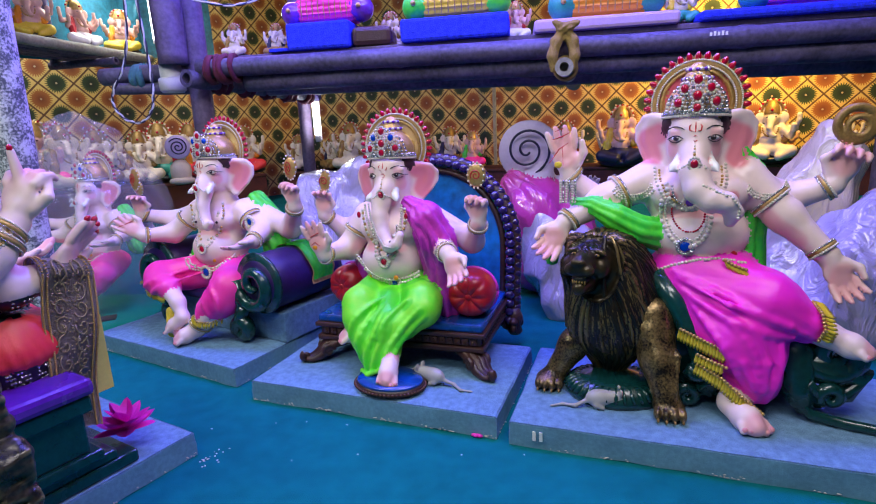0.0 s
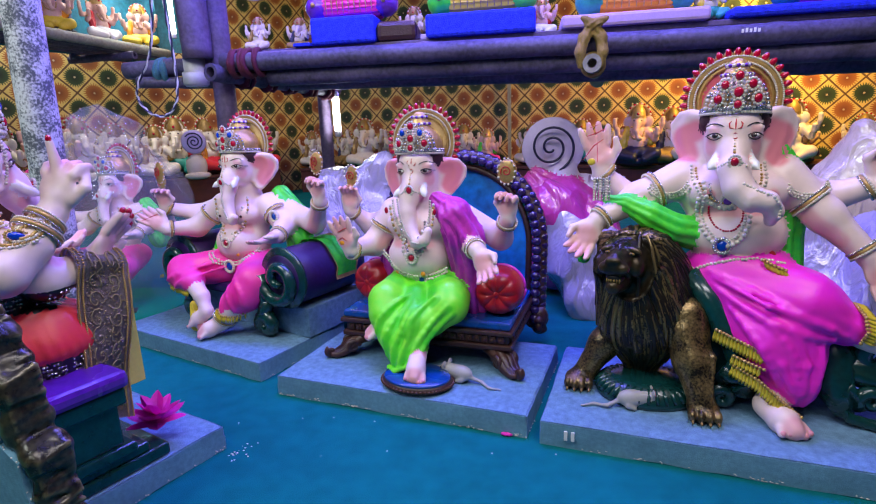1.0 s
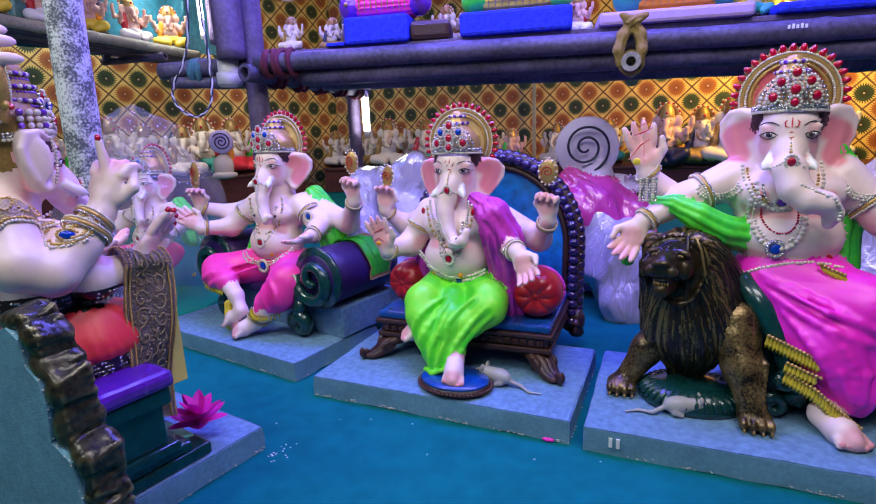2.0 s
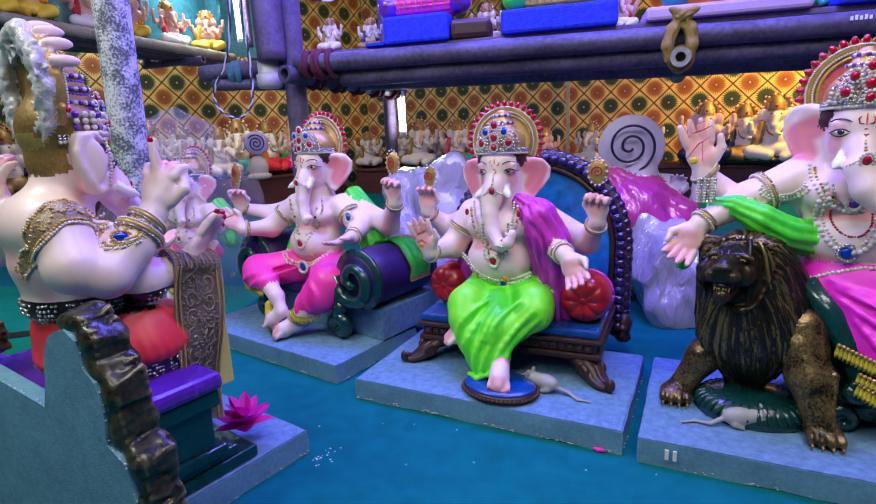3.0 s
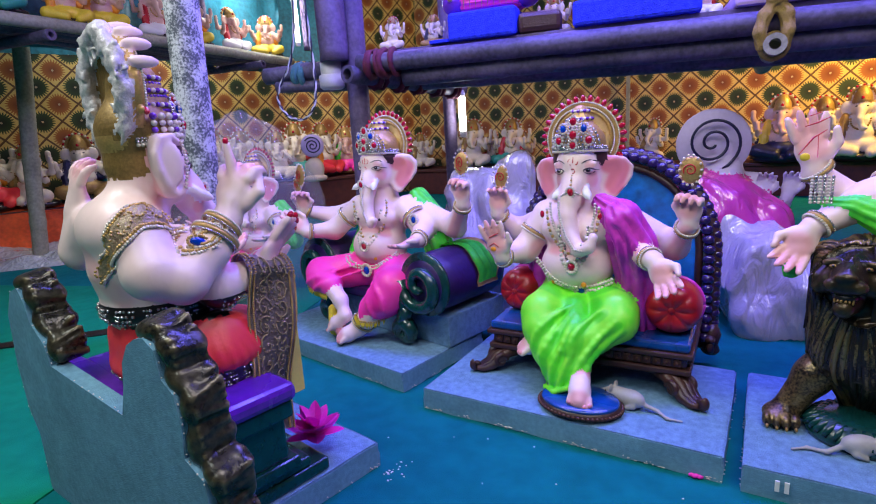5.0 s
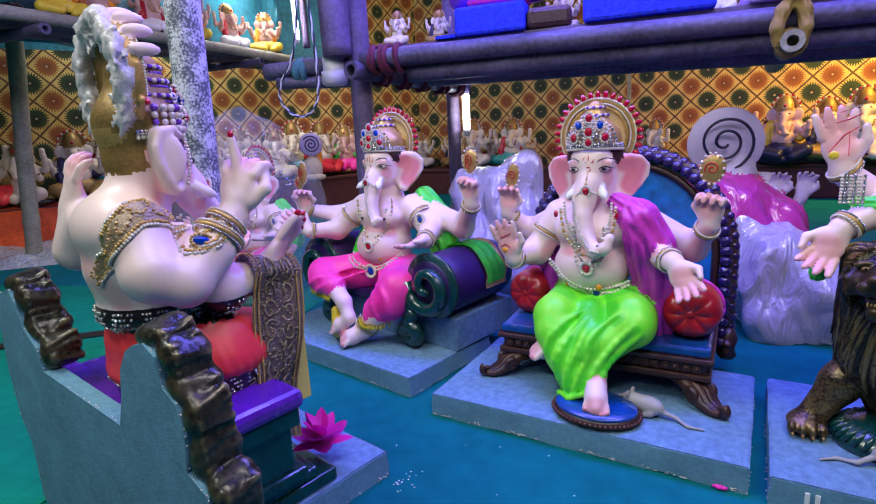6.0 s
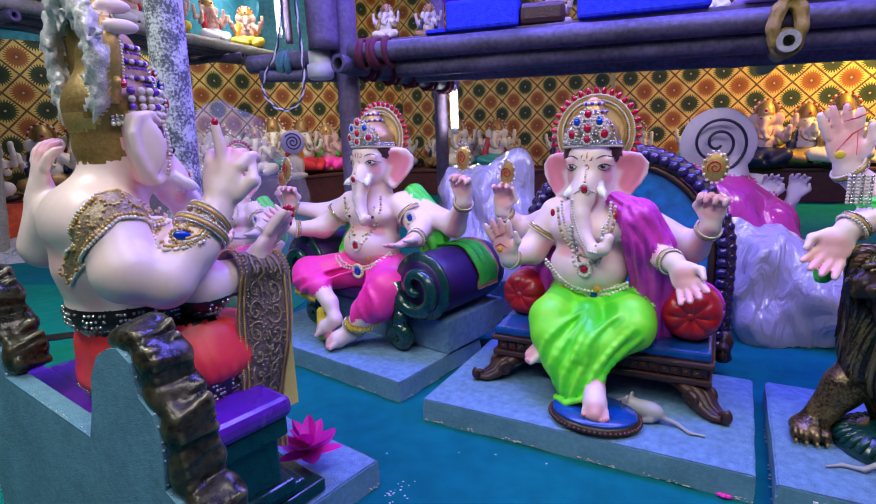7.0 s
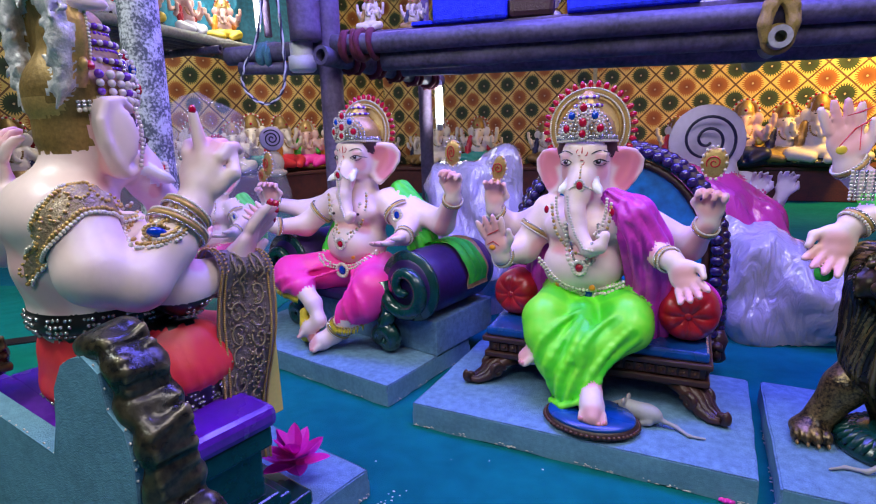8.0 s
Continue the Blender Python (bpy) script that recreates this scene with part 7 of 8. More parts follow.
def raw_back_throne():
    t = empty("throne", P4 @ pose(0, 0, 0), "throne with raw grey foam back, purple seat and gilt arm scrolls", "throne")
    # the raw back: a cut-out board, its own frame turned a little to the seat's
    back = pose(-0.330, 0.136, 0, 0, 0, 6.7)
    ol = [(-0.055, 0.0), (-0.062, 0.10), (-0.042, 0.205), (-0.036, 0.262), (0.008, 0.285), (0.000, 0.345), (0.008, 0.392), (0.036, 0.410), (0.042, 0.455), (0.070, 0.470), (0.100, 0.462), (0.126, 0.448), (0.154, 0.412), (0.168, 0.362), (0.192, 0.309),
          (0.473, 0.340), (0.484, 0.384), (0.530, 0.419), (0.542, 0.462), (0.562, 0.490), (0.604, 0.478), (0.650, 0.42), (0.668, 0.30), (0.661, 0.198), (0.632, 0.141), (0.640, 0.0)]
    bm = bmesh.new()
    plate(bm, ol, -0.030, 0.0, 0, back)
    bmesh.ops.triangulate(bm, faces=[f for f in bm.faces if len(f.verts) > 4])
    panel = part("back_panel", bm, foam_side, t, "raw grey-blue foam back panel")
    bm = bmesh.new()
    rim = random.Random(9)
    for k in range(len(ol) - 1):
        a, b = Vector((ol[k][0], -0.002, ol[k][1])), Vector((ol[k + 1][0], -0.002, ol[k + 1][1]))
        n = max(1, int((b - a).length / 0.012))
        for q in range(n):
            if rim.random() < 0.6:
                ball(bm, back @ (a.lerp(b, (q + rim.random()) / n) + Vector((0, rim.uniform(-0.002, 0.002), 0))), (rim.uniform(0.001, 0.0035), 0.0016, rim.uniform(0.001, 0.0025)), sub=1)
    tagged(part("frayed_edge", bm, fleece, panel, "white frayed foam along the cut edge", True), kind="stuff")
    # gilt trims, lumpy and cut off flush with the board
    for path in (((0.110, 0.470), (0.060, 0.478), (0.030, 0.452), (0.026, 0.412), (-0.004, 0.385), (-0.006, 0.345), (-0.004, 0.290), (-0.046, 0.262), (-0.050, 0.200), (-0.066, 0.10), (-0.060, 0.02)), ((0.600, 0.490), (0.560, 0.498), (0.534, 0.468), (0.524, 0.424), (0.478, 0.388), (0.466, 0.345))):
        S = Sculpt((-0.44, -0.02, -0.02), (0.36, 0.24, 0.56), 0.005)
        S.m = back
        rnd = random.Random(4)
        for i, (a, b) in enumerate(zip(path, path[1:])):
            n = 4
            for k in range(n):
                x, z = a[0] + (b[0] - a[0]) * k / n, a[1] + (b[1] - a[1]) * k / n
                swell = abs(math.sin((i * n + k) * 0.62))
                r = 0.010 + 0.009 * swell
                S.limb(gilt_black, (x - 0.002, -0.020, z, r), (x + rnd.uniform(-0.008, 0.004), -0.056, z + rnd.uniform(-0.004, 0.006), r * rnd.uniform(0.8, 1.15)), k=0.003)
                for _ in range(2):
                    S.limb(gilt_black, (x - 0.010 - 0.008 * swell, -0.015, z + rnd.uniform(-0.012, 0.012), 0.005), (x - 0.012 - 0.008 * swell, -0.060, z + rnd.uniform(-0.016, 0.016), 0.006), k=0.004)
        ob = new("arm_trim", S.build("arm_trim"))
        ob.parent = t
        ob["label"] = "black and gold lumpy arm trim"
    bm = bmesh.new()
    box(bm, -0.262, 0.26, -0.105, 0.112, 0.262, 0.298, 0.012)
    box(bm, 0.06, 0.63, -0.10, -0.031, 0.262, 0.2975, 0.004, pose(-0.330, 0.136, 0, 0, 0, 6.7))
    part("seat", bm, seat_purple, t, "glossy purple seat")
    for name, dims in (("seat_moulding", (-0.250, 0.23, -0.098, 0.108, 0.225, 0.262)), ("seat_box", (-0.235, 0.22, -0.085, 0.108, 0.135, 0.225)), ("box_moulding", (-0.246, 0.225, -0.105, 0.108, 0.112, 0.135)), ("step", (-0.232, 0.22, -0.135, 0.108, 0.090, 0.112)), ("step", (-0.236, 0.23, -0.175, 0.108, 0.062, 0.090))):
        bm = bmesh.new()
        box(bm, *dims, 0.005)
        part(name, bm, dark_green, t, "glossy dark green moulding")


raw_back_throne()

# lace sash over the forearm
e = empty("lace_sash", P4 @ pose(0, 0, TOP), "gold lace sash with beaded edges hanging from the forearm", "sash")


def sash_point(s, w):
    """s along the strip from behind the arm to the hem, w across it."""
    v = -0.086 - 0.098 * w
    if s < 0.16:
        u = -0.140 + 0.036 * math.cos(math.pi * s / 0.16)
        z = 0.440 + 0.036 * math.sin(math.pi * s / 0.16)
    else:
        k = (s - 0.16) / 0.84
        u = -0.176 + 0.010 * math.sin(k * 7 + w * 3) + 0.018 * k
        z = 0.440 - 0.335 * k
        v += 0.036 * k
    return Vector((u, v, z - 0.020 * w))


bm = bmesh.new()
g = [[bm.verts.new(sash_point(i / 48, j / 10)) for j in range(11)] for i in range(49)]
for i in range(48):
    for j in range(10):
        bm.faces.new((g[i][j], g[i + 1][j], g[i + 1][j + 1], g[i][j + 1]))
bmesh.ops.solidify(bm, geom=bm.faces[:], thickness=0.004)
net = part("net", bm, lace_ground, e, "lilac net ground", True)
rnd = random.Random(2)
bm = bmesh.new()
for w in (0.03, 0.12, 0.88, 0.97):
    for i in range(110):
        ball(bm, sash_point(i / 109, w) + Vector((-0.003, 0, 0.002)), 0.0025, sub=1)
tagged(part("beaded_edge", bm, gold, net, "rows of small gold beads", True), kind="stuff")
bm = bmesh.new()
for k in range(9):
    s0 = 0.14 + 0.095 * k
    for side in (-1, 1):
        pts = []
        for x, z in spiral_points(1.2, 0.008, 0.26, 16, k * 0.7 * side):
            p = sash_point(min(1, max(0, s0 + z * 0.22)), min(0.84, max(0.16, 0.5 + side * 0.17 + x * 0.55)))
            pts.append(p + Vector((-0.003, 0, 0.0)))
        tube(bm, pts, 0.0019, 5)
    for _ in range(34):
        ball(bm, sash_point(min(1, s0 + rnd.uniform(-0.04, 0.05)), rnd.uniform(0.16, 0.84)) + Vector((-0.003, 0, 0)), 0.0023, sub=1)
part("embroidery", bm, lace, net, "gold vine embroidery", True)
bm = bmesh.new()
box(bm, -0.148, -0.145, -0.208, -0.168, 0.150, 0.325, 0.001)
ob = part("price_card", bm, card_yellow)
ob.matrix_world = P4 @ pose(0, 0.015, TOP)
tagged(ob, "blank yellow card hanging behind the lace sash", "card")

# lotus
e = empty("lotus_flower", P4 @ pose(-0.170, -0.190, TOP + 0.028) @ Matrix.Scale(1.25, 4), "neon pink painted lotus flower on the foam slab", "flower")
bm = bmesh.new()
for i in range(9):
    y, w = i / 8, math.sin(math.pi * (0.12 + 0.88 * i / 8)) ** 0.8
    for j in (-1, 0, 1):
        bm.verts.new((j * 0.015 * w, -0.058 * y, 0.012 * y * y + 0.006 * abs(j) * w))
bm.verts.ensure_lookup_table()
for i in range(8):
    for j in range(2):
        bm.faces.new([bm.verts[q] for q in (i * 3 + j, i * 3 + j + 1, i * 3 + j + 4, i * 3 + j + 3)])
bmesh.ops.solidify(bm, geom=bm.faces[:], thickness=0.004)
petal = put("petal", bm, lotus_pink, False)
for k in range(16):
    ring = k // 6
    o = new("petal", petal)
    o.parent = e
    o.matrix_local = pose(0, 0, 0.014 + 0.008 * ring, -4 - 18 * ring, 0, 60 * k + 22 * ring) @ Matrix.Scale(1.0 - 0.10 * ring, 4)


# ---- white mice ----
def mouse_statue(m, label):
    S = Sculpt((-0.07, -0.05, 0.0), (0.16, 0.05, 0.075), 0.0028)
    g = mouse_grey
    S.ball(g, (0.025, 0, 0.024), (0.034, 0.020, 0.022), k=0.01)
    S.ball(g, (-0.010, 0, 0.026), (0.026, 0.016, 0.018), k=0.01)
    S.limb(g, (-0.028, 0, 0.027, 0.013), (-0.050, 0, 0.022, 0.006), k=0.008)
    for s in (-1, 1):
        S.ball(g, (-0.022, s * 0.013, 0.043), (0.003, 0.009, 0.010), k=0.003)
        S.limb(g, (-0.02, s * 0.010, 0.012, 0.006), (-0.034, s * 0.012, 0.004, 0.004), k=0.004)
        S.limb(g, (0.035, s * 0.014, 0.012, 0.009), (0.020, s * 0.018, 0.005, 0.005), k=0.004)
    S.limb(g, (0.055, 0, 0.018, 0.006), (0.085, 0.010, 0.008, 0.0045), (0.115, -0.004, 0.005, 0.0035), (0.145, 0.006, 0.004, 0.0025), k=0.004)
    for s in (-1, 1):
        S.bead(pink, (-0.0245, s * 0.013, 0.043), (0.002, 0.006, 0.007))
        S.bead(black, (-0.038, s * 0.009, 0.029), 0.0028)
    S.bead(pink, (-0.056, 0, 0.022), 0.0035)
    return finish(S, "mouse_statue", m, label, "statue", "animal statues")


mouse_statue(P2 @ pose(0.118, -0.105, TOP, 0, 0, -12), "small grey painted mouse statue under the throne")
mouse_statue(P3 @ pose(-0.128, -0.165, TOP, 0, 0, 190), "small grey painted mouse statue beside the lion")


# ---- wrapped statues behind ----
def crinkle(ob, amount):
    """Pulls a skin into the long sharp creases of stretched film."""
    me = ob.data
    n = len(me.vertices)
    co, no = np.empty(n * 3), np.empty(n * 3)
    me.vertices.foreach_get("co", co)
    me.vertex_normals.foreach_get("vector", no)
    co, no = co.reshape(-1, 3), no.reshape(-1, 3)
    d = np.empty(n)
    for i, c in enumerate(co):
        p = Vector((c[0], c[1], c[2] * 0.55 + 0.25 * c[0]))
        p = p + noise.noise_vector(p * 4) * 0.05
        d[i] = 0.75 - abs(noise.noise(p * 6)) * 2.2 + (0.5 - abs(noise.noise(p * 13 + Vector((3, 1, 4)))) * 1.5) * 0.2
    co = co + no * (d * amount)[:, None]
    me.vertices.foreach_set("co", co.ravel())
    me.update()


def wrapped_lump(m, limbs, label, mat, cell=0.009, amount=0.034):
    pts = np.array([p for l in limbs for p in l])
    rad = pts[:, 3].max() + 0.05
    low, high = pts[:, :3].min(0) - rad, pts[:, :3].max(0) + rad
    low[2] = 0.0
    S = Sculpt(low, high, cell)
    for l in limbs:
        S.limb(mat, *l, k=0.05)
    ob = finish(S, "wrapped_statue", m, label, "wrapped statue", "statues wrapped in polythene")
    crinkle(ob, amount)
    return ob


wrapped_lump(pose(-0.50, 2.58, 0, 0, 0, -20), [((0.15, 0.05, 0.58, 0.055), (0.09, 0.03, 0.42, 0.11), (0.04, 0, 0.20, 0.17), (0.0, 0, 0.10, 0.18)), ((-0.07, 0.0, 0.50, 0.07), (-0.06, 0, 0.32, 0.13), (-0.08, 0, 0.12, 0.18)), ((-0.07, 0.0, 0.48, 0.07), (0.03, 0.02, 0.47, 0.085), (0.13, 0.05, 0.54, 0.06))], "statue wholly wrapped in crinkled lilac polythene", lilac_wrap)
wrapped_lump(pose(0.52, 2.36, 0, 0, 0, -18), [((-0.12, 0.03, 0.34, 0.06), (-0.05, 0.02, 0.22, 0.13), (0.02, 0, 0.10, 0.17)), ((0.0, 0, 0.24, 0.09), (0.12, -0.01, 0.14, 0.12), (0.20, -0.01, 0.08, 0.13))], "statue base wrapped in crinkled lilac polythene", lilac_wrap)
wrapped_lump(pose(1.30, 2.00, 0, 0, 0, -14), [((0.12, 0, 0.40, 0.08), (0.08, 0, 0.25, 0.17), (0, 0, 0.12, 0.22)), ((-0.13, 0.02, 0.34, 0.07), (-0.10, 0, 0.14, 0.17))], "bulky statue wrapped in crinkled lilac polythene", lilac_wrap)
wrapped_lump(pose(1.32, 2.16, 0, 0, 0, -14), [((0.02, 0, 0.68, 0.03), (0.04, 0, 0.58, 0.08), (-0.01, 0.02, 0.45, 0.11), (0.0, 0.05, 0.15, 0.10))], "pale statue under yellowish clear polythene", film_cream, 0.009, 0.022)


def robed_statue():
    """Statue seen from behind: spiral disc for a halo, magenta cloth down its back."""
    S = Sculpt((-0.26, -0.22, 0.0), (0.34, 0.24, 0.86), 0.007)
    S.ball(spiral_lilac, (0, 0.0, 0.64), (0.122, 0.026, 0.122))
    S.limb(spiral_lilac, (0.04, 0.0, 0.52, 0.07), (0.02, 0.02, 0.44, 0.09), k=0.02)
    S.ball(spiral_lilac, (0.13, 0.02, 0.48), (0.07, 0.05, 0.05), k=0.02)
    S.limb(magenta_cloth, (-0.06, -0.02, 0.50, 0.06), (0.02, -0.05, 0.40, 0.12), (0.10, -0.07, 0.26, 0.13), (0.16, -0.07, 0.15, 0.12), k=0.03, fold=0.010, waves=8, twist=1.0)
    S.limb(magenta_cloth, (0.06, -0.02, 0.48, 0.06), (0.18, -0.06, 0.36, 0.07), (0.22, -0.06, 0.22, 0.09), k=0.03, fold=0.010, waves=7)
    S.ball(magenta_cloth, (0.06, 0.05, 0.16), (0.20, 0.14, 0.16), k=0.04)
    for x in (0.165, 0.245):
        S.limb(spiral_lilac, (x - 0.02, 0.02, 0.34, 0.03), (x, -0.03, 0.44, 0.02), k=0.02)
        hand_shape(S, (x, -0.03, 0.445), (x + 0.012, -0.04, 0.53), (0, -1, 0), 0.9, 0.3, mat=spiral_lilac)
    S.total = None
    pts = [(-0.008 + x, -0.3, 0.645 + z) for x, z in spiral_points(2.1, 0.012, 0.098, 60, -0.6, -1)]
    S.line(ink, pts, 0.0052, (0, 1, 0), 8)
    for k in range(58):
        a = 2 * math.pi * k / 58
        S.ball(spiral_lilac, (0.122 * math.cos(a), 0, 0.64 + 0.122 * math.sin(a)), (0.008, 0.008, 0.008), k=0.003)
    return finish(S, "robed_statue", pose(0.375, 2.56, 0, 0, 0, -6), "back of a lilac statue with spiral disc and magenta robe")


robed_statue()


# ---- small painted statues ----
def small_statue_mesh(name, body, cloth, shawl, crown, disc, seat):
    S = Sculpt((-0.20, -0.14, 0.0), (0.20, 0.14, 0.44), 0.0065)
    S.ball(seat, (0, 0.01, 0.03), (0.15, 0.10, 0.032))
    S.ball(cloth, (0, -0.01, 0.095), (0.085, 0.075, 0.055))
    S.limb(cloth, (-0.03, -0.02, 0.09, 0.045), (-0.12, -0.06, 0.08, 0.036), (-0.02, -0.095, 0.06, 0.028), k=0.02)
    S.limb(cloth, (0.03, -0.02, 0.09, 0.045), (0.12, -0.05, 0.085, 0.036), (0.06, -0.09, 0.05, 0.026), k=0.02)
    S.ball(body, (0, -0.01, 0.155), (0.066, 0.062, 0.056))
    S.ball(body, (0, 0.005, 0.215), (0.068, 0.048, 0.050))
    for s in (-1, 1):
        S.limb(body, (s * 0.06, 0.0, 0.235, 0.026), (s * 0.115, -0.02, 0.18, 0.020), (s * 0.125, -0.06, 0.215, 0.014), (s * 0.128, -0.065, 0.25, 0.017))
        S.limb(body, (s * 0.06, 0.02, 0.235, 0.024), (s * 0.135, 0.02, 0.225, 0.018), (s * 0.155, 0.0, 0.28, 0.013), (s * 0.155, 0.0, 0.315, 0.016))
        S.ball(body, (s * 0.066, 0.0, 0.298), (0.034, 0.012, 0.040))
        S.bead(crown, (s * 0.125, -0.05, 0.205), (0.02, 0.02, 0.008))
    S.limb(shawl, (-0.07, -0.01, 0.245, 0.022), (-0.085, -0.03, 0.16, 0.026), (-0.10, -0.05, 0.08, 0.02), fold=0.004)
    S.limb(shawl, (0.06, 0.02, 0.25, 0.022), (0.085, 0.01, 0.16, 0.026), fold=0.004)
    S.ball(body, (0, -0.005, 0.298), (0.046, 0.044, 0.046))
    S.limb(body, (0, -0.045, 0.285, 0.024), (-0.005, -0.07, 0.235, 0.017), (0.01, -0.075, 0.19, 0.013), (0.03, -0.08, 0.185, 0.010))
    S.limb(crown, (0, 0.0, 0.335, 0.047), (0, 0.002, 0.36, 0.040), (0, 0.004, 0.385, 0.026), (0, 0.004, 0.400, 0.010))
    S.ring(crown, (0, 0.03, 0.345), 0.066, 0.010)
    S.ball(disc, (0, 0.034, 0.345), (0.062, 0.006, 0.062))
    for s in (-1, 1):
        S.bead(black, (s * 0.024, -0.044, 0.305), (0.007, 0.004, 0.004))
    for k in range(15):
        a = math.pi * k / 14
        S.bead(crown, (0.045 * math.cos(a), -0.055 - 0.012 * math.sin(a), 0.235 - 0.055 * math.sin(a)), 0.006)
        S.bead(ruby if k % 2 else pearl, (0.074 * math.cos(a), 0.024, 0.345 + 0.074 * math.sin(a)), 0.007)
    S.bead(ruby, (0, -0.046, 0.35), 0.009)
    return S.build(name)


cream = material("cream_paint", (0.70, 0.60, 0.47), rough=0.45, vary=0.1)
peach = material("peach_paint", (0.72, 0.44, 0.36), rough=0.4, vary=0.1)
teal_paint = material("teal_paint", (0.03, 0.30, 0.25), rough=0.45, vary=0.2)
navy_paint = material("navy_paint", (0.015, 0.015, 0.06), rough=0.4, vary=0.3)
small = [small_statue_mesh("small_statue", *m) for m in (
    (cream, oldgold, navy_paint, oldgold, oldgold, black), (peach, hotpink, green, gold, cream, oldgold), (cream, orange_red, orange, oldgold, oldgold, black),
    (peach, navy_paint, yellow, gold, oldgold, navy_paint), (cream, teal_paint, redpaint, oldgold, cream, black), (cream, cream, oldgold, oldgold, cream, black),
    (peach, white, redpaint, gold, teal_paint, wood_dark), (cream, teal_paint, yellow, oldgold, navy_paint, wood_dark), (peach, yellow, orange, gold, yellow, black))]
words = ["small cream seated statue in dull gold cloth", "small peach seated statue in hot pink cloth and green scarf", "small cream seated statue in red with an orange scarf", "small seated statue in navy cloth with a yellow scarf",
         "small cream seated statue in dark green cloth", "small plain cream and gold seated statue", "small peach seated statue in white cloth", "small cream seated statue in teal cloth", "small peach seated statue in bright yellow cloth"]
rnd = random.Random(11)


def small_row(a, b, n, z, turn, group, sizes=(0.85, 1.1), picks=None, depth=0.16):
    for i in range(n):
        t = (i + rnd.uniform(-0.2, 0.2)) / max(1, n - 1)
        k = picks[i % len(picks)] if picks else rnd.randrange(len(small))
        dy = rnd.uniform(0, depth)
        c, s = math.cos(math.radians(turn)), math.sin(math.radians(turn))
        ob = new("small_statue", small[k])
        ob.matrix_world = pose(a[0] + (b[0] - a[0]) * t - s * dy, a[1] + (b[1] - a[1]) * t + c * dy, z, 0, 0, turn + rnd.uniform(-35, 35)) @ Matrix.Scale(rnd.uniform(*sizes), 4)
        tagged(ob, words[k], "statue", group)


small_row((-1.98, 6.92), (3.4, 5.26), 13, 0.30, -17, "small statues on the north ledge", (0.95, 1.2), picks=[5, 0, 4, 5, 0, 1, 5, 4, 0, 3, 5, 3, 0, 5])
for x, y, k, sc, turn in ((1.64, 5.66, 3, 1.4, -22), (1.95, 5.62, 0, 1.3, -10), (2.16, 5.50, 5, 1.45, -25), (2.86, 5.30, 5, 1.35, -30), (-1.22, 6.60, 5, 1.35, -8), (-0.76, 6.46, 4, 1.3, -12)):
    ob = new("small_statue", small[k])
    ob.matrix_world = pose(x, y, 0.30, 0, 0, turn) @ Matrix.Scale(sc, 4)
    tagged(ob, words[k], "statue", "small statues on the north ledge")
small_row((-4.9, 3.15), (-2.4, 6.4), 15, 0.33, 40, "small statues on the west ledge", (1.25, 1.6), picks=[2, 1, 2, 5, 0, 4, 5, 1, 5, 0, 5, 4])
small_row((-3.10, 2.75), (-2.80, 4.95), 7, 1.49, 62, "small statues on the side shelf", (0.85, 1.0), picks=[4, 8, 8, 6, 8, 6, 8], depth=0.05)
# a pale disc with a spiral between two small statues on the ledge
bm = bmesh.new()
lathe(bm, [(0.002, -0.012), (0.13, -0.012), (0.145, 0.0), (0.13, 0.012), (0.002, 0.012)], 36, pose(0, 0, 0.46, 90, 0, 0))
ball(bm, (0, 0.04, 0.16), (0.13, 0.08, 0.16), mat=2)
ball(bm, (0, 0.02, 0.05), (0.16, 0.10, 0.05), mat=2)
tube(bm, [(x, -0.016, 0.46 + z) for x, z in spiral_points(2.4, 0.01, 0.11, 60)], 0.008, 6, mat=1)
ob = part("spiral_plaque", bm, [spiral_lilac, ink, cream])
ob.matrix_world = pose(-2.62, 5.32, 0.33, 0, 0, 30) @ Matrix.Scale(0.78, 4)
tagged(ob, "pale statue back with a dark spiral disc on the ledge", "statue")

# ---- blocks and statues on the rack ----
def foam_block(x0, x1, z0, z1, mat, label, deep=0.30, y=None):
    bm = bmesh.new()
    yy = y if y is not None else 2.50 - 0.105 * ((x0 + x1) / 2 + 1) + 0.03
    box(bm, -(x1 - x0) / 2, (x1 - x0) / 2, 0, deep, z0, z1, 0.012)
    ob = part("foam_block", bm, mat)
    ob.matrix_world = pose((x0 + x1) / 2, yy, 0, 0, 0, -6)
    return tagged(ob, label, "foam block", "foam blocks on the rack")


foam_block(-0.60, -0.335, 1.082, 1.185, blue_block, "ultramarine foam block on the rack shelf")
foam_block(-0.68, -0.60, 1.082, 1.095, blue_block, "thin ultramarine foam sheet on the rack shelf")
foam_block(-0.135, 0.285, 1.082, 1.168, blue_block, "wide ultramarine foam block on the rack shelf")
foam_block(0.375, 0.895, 1.082, 1.128, lilac_block, "flat lilac foam block on the rack shelf")
foam_block(0.96, 1.75, 1.082, 1.118, blue_block, "long ultramarine foam block on the rack shelf")
rag_bm = bmesh.new()
box(rag_bm, -0.33, -0.17, 2.47, 2.66, 1.082, 1.158, 0.02)
tagged(part("carved_block", rag_bm, wood_dark), "dark brown carved block beside the blue foam", "block")


